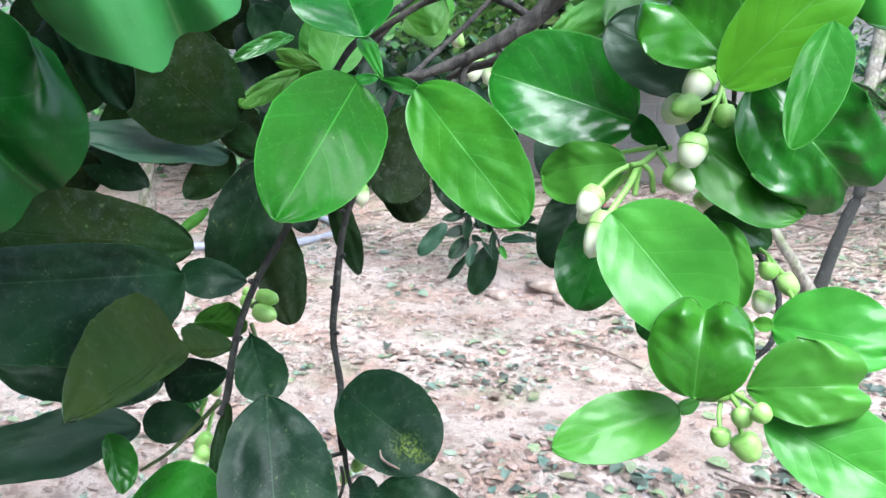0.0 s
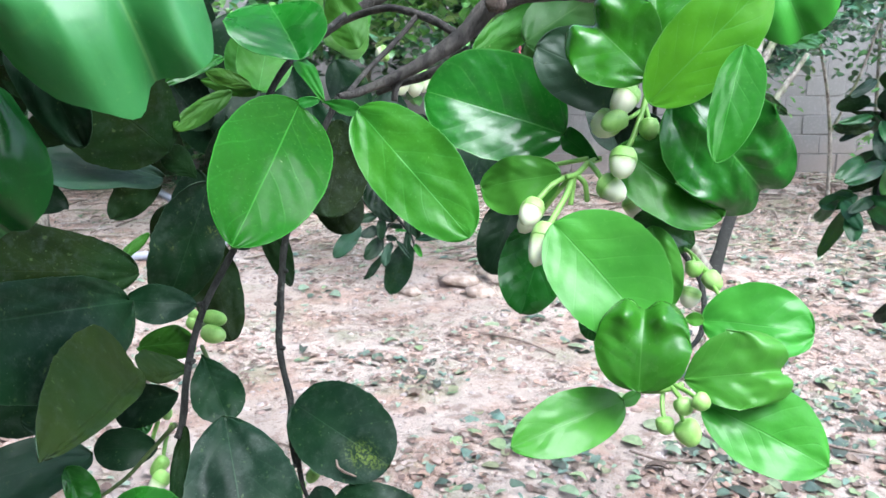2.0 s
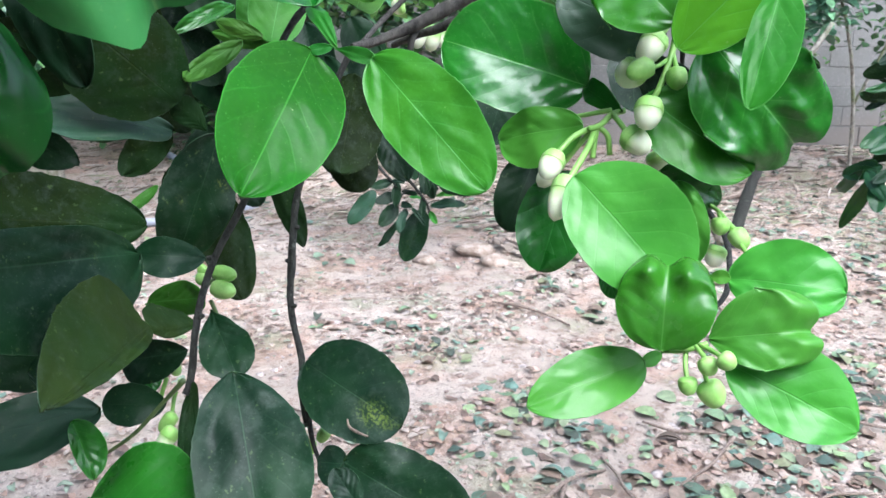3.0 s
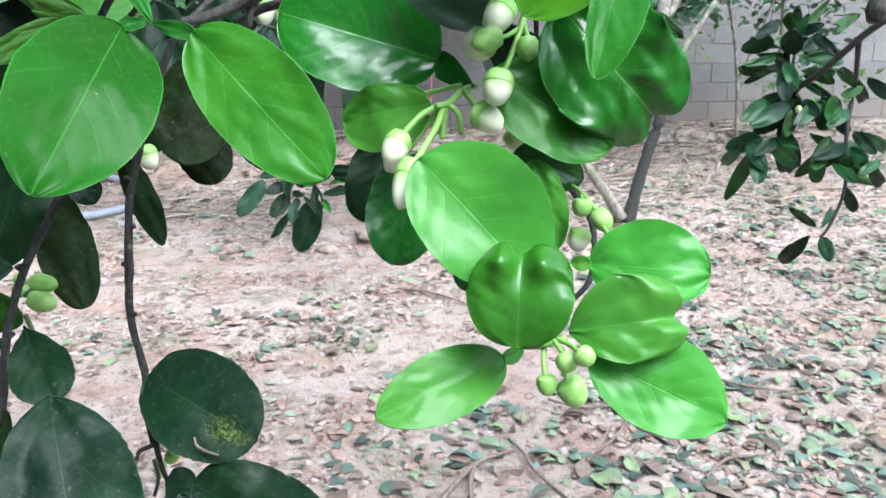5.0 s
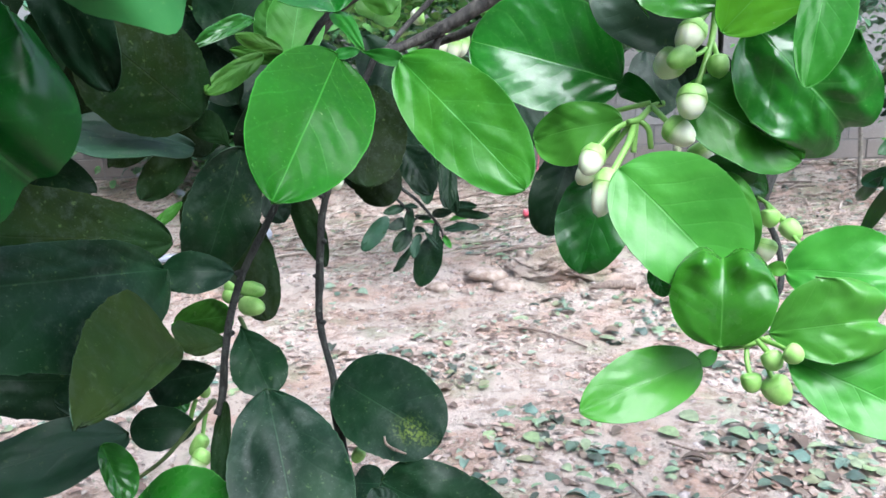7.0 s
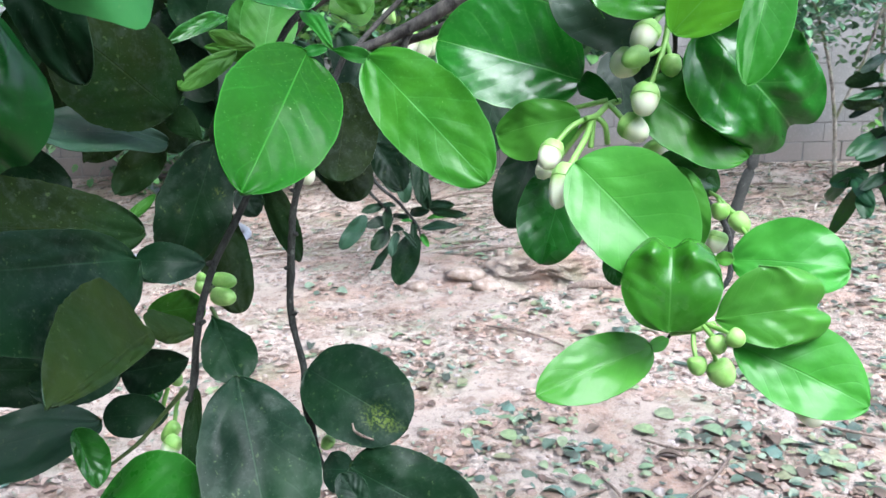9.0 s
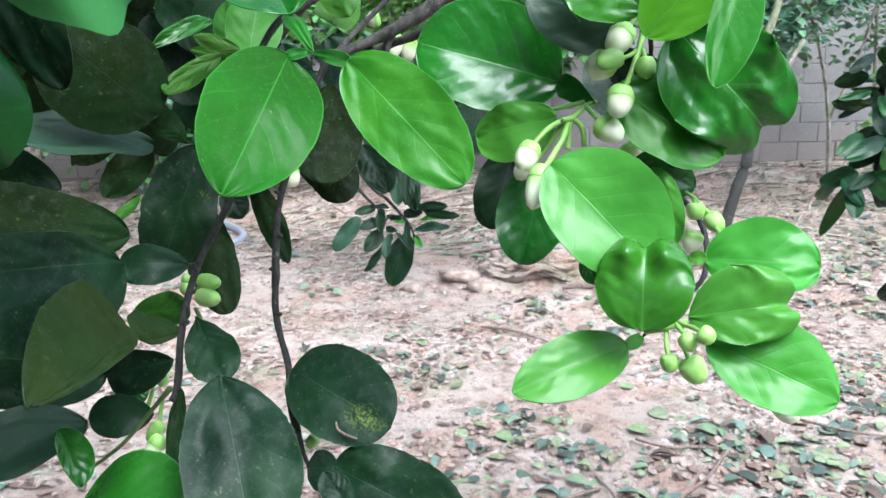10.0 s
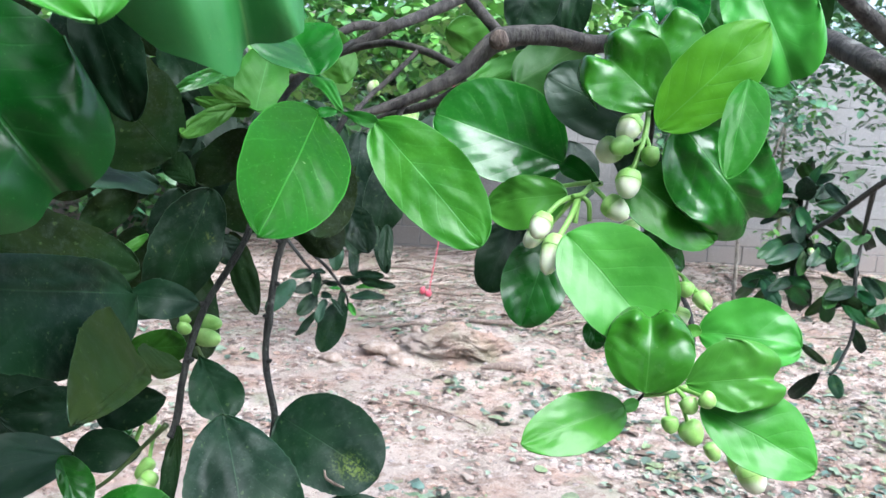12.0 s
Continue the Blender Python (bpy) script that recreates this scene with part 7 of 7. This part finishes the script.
leaf(tree, "shaded_far", (1.3235, 2.2197, 1.2610), (1.2865, 2.1569, 1.2030), (0.2705, 0.5620, -0.7816), 0.0124, 0.0124, rows=12, cols=4, fold=8, bow=0.08)
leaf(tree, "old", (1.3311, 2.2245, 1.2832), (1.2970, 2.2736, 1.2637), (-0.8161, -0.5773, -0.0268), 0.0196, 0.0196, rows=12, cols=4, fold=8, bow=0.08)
leaf(tree, "shaded_far", (1.3647, 2.2139, 1.2478), (1.3627, 2.3565, 1.1971), (-0.9498, -0.1168, -0.2901), 0.0211, 0.0211, rows=12, cols=4, fold=8, bow=0.08)
leaf(tree, "shaded_far", (1.2127, 2.2071, 1.1769), (1.2353, 2.1411, 1.1221), (-0.6075, -0.6204, 0.4960), 0.0181, 0.0181, rows=12, cols=4, fold=8, bow=0.08)
leaf(tree, "shaded_far", (1.2393, 2.2107, 1.1995), (1.1935, 2.2567, 1.1636), (0.7036, 0.7105, 0.0120), 0.0174, 0.0174, rows=12, cols=4, fold=8, bow=0.08)
leaf(tree, "shaded_far", (1.2049, 2.2082, 1.1793), (1.2150, 2.3430, 1.0990), (-0.7683, -0.2839, -0.5736), 0.0155, 0.0155, rows=12, cols=4, fold=8, bow=0.08)
leaf(tree, "shaded_far", (1.2784, 2.2052, 1.1871), (1.3174, 2.1482, 1.1747), (-0.7683, -0.5827, 0.2648), 0.0133, 0.0133, rows=12, cols=4, fold=8, bow=0.08)
leaf(tree, "shaded_far", (1.2382, 2.2056, 1.1775), (1.1826, 2.2573, 1.1631), (-0.6925, -0.7117, 0.1180), 0.0169, 0.0169, rows=12, cols=4, fold=8, bow=0.08)
leaf(tree, "shaded_far", (1.4056, 2.1877, 1.1488), (1.4149, 2.3215, 1.0641), (0.8289, 0.2568, 0.4969), 0.0177, 0.0177, rows=12, cols=4, fold=8, bow=0.08)
leaf(tree, "shaded_far", (1.4296, 2.1837, 1.1385), (1.4605, 2.1188, 1.0903), (-0.6762, -0.6185, 0.4003), 0.0161, 0.0161, rows=12, cols=4, fold=8, bow=0.08)
leaf(tree, "shaded_far", (1.3984, 2.1875, 1.1458), (1.4115, 2.2202, 1.0703), (-0.4987, -0.7608, -0.4154), 0.0197, 0.0197, rows=12, cols=4, fold=8, bow=0.08)
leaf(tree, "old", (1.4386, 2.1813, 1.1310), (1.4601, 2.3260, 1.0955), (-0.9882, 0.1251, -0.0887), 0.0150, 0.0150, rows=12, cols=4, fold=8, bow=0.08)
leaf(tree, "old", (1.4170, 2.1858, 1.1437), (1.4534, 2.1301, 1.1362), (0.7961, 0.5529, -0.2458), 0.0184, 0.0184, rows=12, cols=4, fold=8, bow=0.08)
leaf(tree, "shaded_far", (1.4077, 2.2536, 1.4276), (1.3847, 2.2974, 1.3887), (-0.7440, -0.6174, -0.2556), 0.0169, 0.0169, rows=12, cols=4, fold=8, bow=0.08)
leaf(tree, "shaded_far", (1.3442, 2.2765, 1.5065), (1.4057, 2.4132, 1.4484), (-0.3243, -0.2429, -0.9142), 0.0185, 0.0185, rows=12, cols=4, fold=8, bow=0.08)
leaf(tree, "old", (1.2924, 2.2718, 1.4724), (1.2068, 2.2169, 1.4340), (0.2829, -0.8050, 0.5215), 0.0140, 0.0140, rows=12, cols=4, fold=8, bow=0.08)
leaf(tree, "shaded_far", (1.3101, 2.2752, 1.4914), (1.3724, 2.3100, 1.4383), (-0.0279, 0.8505, 0.5253), 0.0190, 0.0190, rows=12, cols=4, fold=8, bow=0.08)
leaf(tree, "old", (1.3481, 2.2597, 1.4365), (1.5032, 2.3890, 1.3734), (0.4245, -0.7540, -0.5013), 0.0147, 0.0147, rows=12, cols=4, fold=8, bow=0.08)
leaf(tree, "old", (1.3797, 2.2586, 1.4406), (1.4106, 2.1936, 1.3923), (-0.7269, -0.5976, 0.3384), 0.0143, 0.0143, rows=12, cols=4, fold=8, bow=0.08)
leaf(tree, "old", (1.4066, 2.2624, 1.4642), (1.3538, 2.3110, 1.4373), (-0.6649, -0.7458, -0.0410), 0.0142, 0.0142, rows=12, cols=4, fold=8, bow=0.08)
leaf(tree, "shaded_far", (1.4437, 2.2344, 1.3563), (1.6035, 2.3626, 1.2900), (-0.4159, 0.7690, 0.4854), 0.0160, 0.0160, rows=12, cols=4, fold=8, bow=0.08)
leaf(tree, "shaded_far", (1.3938, 2.2180, 1.2732), (1.3045, 2.1616, 1.2276), (0.1424, -0.7488, 0.6473), 0.0191, 0.0191, rows=12, cols=4, fold=8, bow=0.08)
leaf(tree, "old", (1.5188, 2.2241, 1.3337), (1.6078, 2.2573, 1.2814), (0.1093, -0.9125, -0.3941), 0.0175, 0.0175, rows=12, cols=4, fold=8, bow=0.08)
leaf(tree, "old", (1.4902, 2.2257, 1.3328), (1.6013, 2.3552, 1.2582), (0.0998, -0.5594, -0.8229), 0.0153, 0.0153, rows=12, cols=4, fold=8, bow=0.08)
leaf(tree, "shaded_far", (1.5086, 2.2199, 1.3132), (1.4228, 2.1703, 1.2971), (-0.3788, 0.8035, -0.4593), 0.0129, 0.0129, rows=12, cols=4, fold=8, bow=0.08)
leaf(tree, "old", (1.4355, 2.2332, 1.3493), (1.3829, 2.2848, 1.3347), (-0.7050, -0.7081, 0.0408), 0.0125, 0.0125, rows=12, cols=4, fold=8, bow=0.08)
leaf(tree, "old", (1.5160, 2.1773, 1.1355), (1.6528, 2.2990, 1.0353), (0.1637, -0.7300, -0.6636), 0.0164, 0.0164, rows=12, cols=4, fold=8, bow=0.08)
leaf(tree, "shaded_far", (1.5531, 2.1743, 1.1331), (1.4640, 2.1232, 1.1101), (0.2585, -0.7340, 0.6281), 0.0128, 0.0128, rows=12, cols=4, fold=8, bow=0.08)
leaf(tree, "shaded_far", (1.5163, 2.1759, 1.1295), (1.4787, 2.2220, 1.0965), (0.7798, 0.6259, -0.0123), 0.0192, 0.0192, rows=12, cols=4, fold=8, bow=0.08)
leaf(tree, "shaded_far", (1.5027, 2.1948, 1.2055), (1.6692, 2.3206, 1.1311), (0.4207, -0.8042, -0.4198), 0.0164, 0.0164, rows=12, cols=4, fold=8, bow=0.08)
leaf(tree, "old", (1.4833, 2.1956, 1.2035), (1.5097, 2.1315, 1.1577), (-0.7097, -0.5790, 0.4013), 0.0156, 0.0156, rows=12, cols=4, fold=8, bow=0.08)
leaf(tree, "shaded_far", (1.4767, 2.1809, 1.1395), (1.5597, 2.2181, 1.1027), (0.3098, -0.9215, -0.2342), 0.0156, 0.0156, rows=12, cols=4, fold=8, bow=0.08)
leaf(tree, "shaded_far", (1.4823, 2.1709, 1.0991), (1.6412, 2.3012, 1.0411), (-0.5762, 0.7923, 0.2009), 0.0146, 0.0146, rows=12, cols=4, fold=8, bow=0.08)
leaf(tree, "old", (1.4659, 2.1886, 1.1692), (1.3510, 2.1402, 1.1503), (0.2855, -0.8506, 0.4416), 0.0177, 0.0177, rows=12, cols=4, fold=8, bow=0.08)
leaf(tree, "shaded_far", (1.4048, 2.2188, 1.2799), (1.4324, 2.2498, 1.2007), (-0.3934, -0.8015, -0.4504), 0.0190, 0.0190, rows=12, cols=4, fold=8, bow=0.08)
leaf(tree, "shaded_far", (1.3401, 2.2243, 1.2848), (1.3350, 2.3694, 1.2439), (-0.9713, -0.0955, -0.2177), 0.0128, 0.0128, rows=12, cols=4, fold=8, bow=0.08)
leaf(tree, "shaded_far", (1.4345, 2.2202, 1.2938), (1.3998, 2.1569, 1.2344), (0.3491, 0.5325, -0.7711), 0.0205, 0.0205, rows=12, cols=4, fold=8, bow=0.08)
leaf(tree, "old", (1.4261, 2.2134, 1.2630), (1.4966, 2.2436, 1.1925), (-0.0672, -0.8914, -0.4483), 0.0173, 0.0173, rows=12, cols=4, fold=8, bow=0.08)
leaf(tree, "shaded_far", (1.4293, 2.2187, 1.2863), (1.4352, 2.3559, 1.2147), (-0.8509, -0.2140, -0.4797), 0.0205, 0.0205, rows=12, cols=4, fold=8, bow=0.08)
leaf(tree, "shaded_far", (1.4721, 2.2084, 1.2546), (1.3839, 2.1557, 1.2250), (0.2507, -0.7580, 0.6022), 0.0167, 0.0167, rows=12, cols=4, fold=8, bow=0.08)
truss = part("flower_truss", tube([(1.3356, 2.2293, 1.3047, 0.0028), (1.3520, 2.2223, 1.2800, 0.0028), (1.3565, 2.2187, 1.2658, 0.0028)], 6), OLD_STALK, tree, "tiny white blossoms among dark leaves")
bud(truss, (1.3289, 2.2008, 1.2697), (0.0625, -0.6270, -0.7765), 0.0235, 0.0085, 0.20, True)
bud(truss, (1.3450, 2.1976, 1.2604), (0.0592, -0.6277, -0.7762), 0.0234, 0.0085, 0.20, True)
bud(truss, (1.3383, 2.1949, 1.2471), (0.0608, -0.6286, -0.7753), 0.0234, 0.0085, 0.20, True)
part("trunk", tube([(1.750, 1.500, -0.100, 0.110), (1.730, 1.490, 0.250, 0.085), (1.650, 1.470, 0.600, 0.075), (1.520, 1.450, 1.000, 0.068), (1.400, 1.430, 1.280, 0.055), (1.280, 1.405, 1.440, 0.045)], 16, 0.15), BARK, tree)
young = thing("tree", (2.119, 5.676, 0.0), "young tree with pale mossy stems forking near the soil", "tree")
part("trunk", tube([(2.1188, 5.6757, -0.0131, 0.0559), (2.1704, 5.7158, 0.1705, 0.0439), (2.2684, 5.7816, 0.4757, 0.0399), (2.3557, 5.8299, 0.7037, 0.0399), (2.3597, 5.8849, 0.9372, 0.0379), (2.3521, 5.9419, 1.1321, 0.0380), (2.3610, 5.9884, 1.2874, 0.0380)], 10, 0.12), TWIG, young)
part("stem", tube([(2.3577, 5.9794, 1.2485, 0.0400), (2.4093, 6.0524, 1.4407, 0.0443), (2.4568, 6.1470, 1.6360, 0.0447), (2.4872, 6.2628, 1.9159, 0.0450), (2.5457, 6.5364, 2.6525, 0.0416)], 10, 0.12), PALE_BARK, young)
part("stem", tube([(2.0683, 5.6581, 0.0288, 0.0437), (1.9509, 5.6894, 0.2154, 0.0356), (1.8450, 5.7319, 0.3653, 0.0316), (1.7427, 5.7842, 0.5575, 0.0277), (1.6641, 5.8455, 0.7945, 0.0237)], 10, 0.12), PALE_BARK, young)
part("limb", tube([(2.3956, 5.9372, 0.9503, 0.0242), (2.5107, 5.9697, 1.1196, 0.0242), (2.6749, 6.0121, 1.3444, 0.0201), (2.7763, 6.0411, 1.4949, 0.0161)], 10, 0.12), PALE_BARK, young)
part("limb", tube([(2.4436, 6.0665, 1.3793, 0.0283), (2.5705, 6.1284, 1.5888, 0.0284), (2.6636, 6.2294, 1.8241, 0.0246), (2.7451, 6.3364, 2.2985, 0.0205)], 10, 0.12), PALE_BARK, young)
bm = bmesh.new()
far_leaves(bm, (2.3, 6.0, 3.2), (1.1, 0.9, 0.6), 900, 0.1, random.Random(3))
part("crown", bm, FAR_LEAF, young)

# unseen rest of the tree's crown, added over the camera to shade the leaves
rng = random.Random(77)
bm = bmesh.new()
for c, size, n in (((-0.75, 1.3, 2.1), (0.7, 0.6, 0.3), 420), ((-1.0, 0.6, 1.7), (0.4, 0.7, 0.6), 520), ((-0.2, 1.55, 2.15), (0.5, 0.4, 0.25), 200),
                   ((-0.75, 0.5, 2.15), (0.75, 0.9, 0.22), 1100), ((-0.12, 0.5, 2.1), (0.2, 0.26, 0.08), 130), ((-0.3, 0.95, 1.98), (0.42, 0.35, 0.16), 420), ((0.9, 1.9, 2.35), (0.8, 0.6, 0.3), 250), ((-0.9, -0.3, 1.6), (0.5, 0.6, 0.7), 600),
                   ((-0.3, -0.6, 2.2), (0.7, 0.5, 0.25), 420)):
    far_leaves(bm, c, size, n, 0.12, rng, droop=0.5)
part("crown", bm, FAR_LEAF, tree, "unseen mass of leaves added further up the tree for shade")
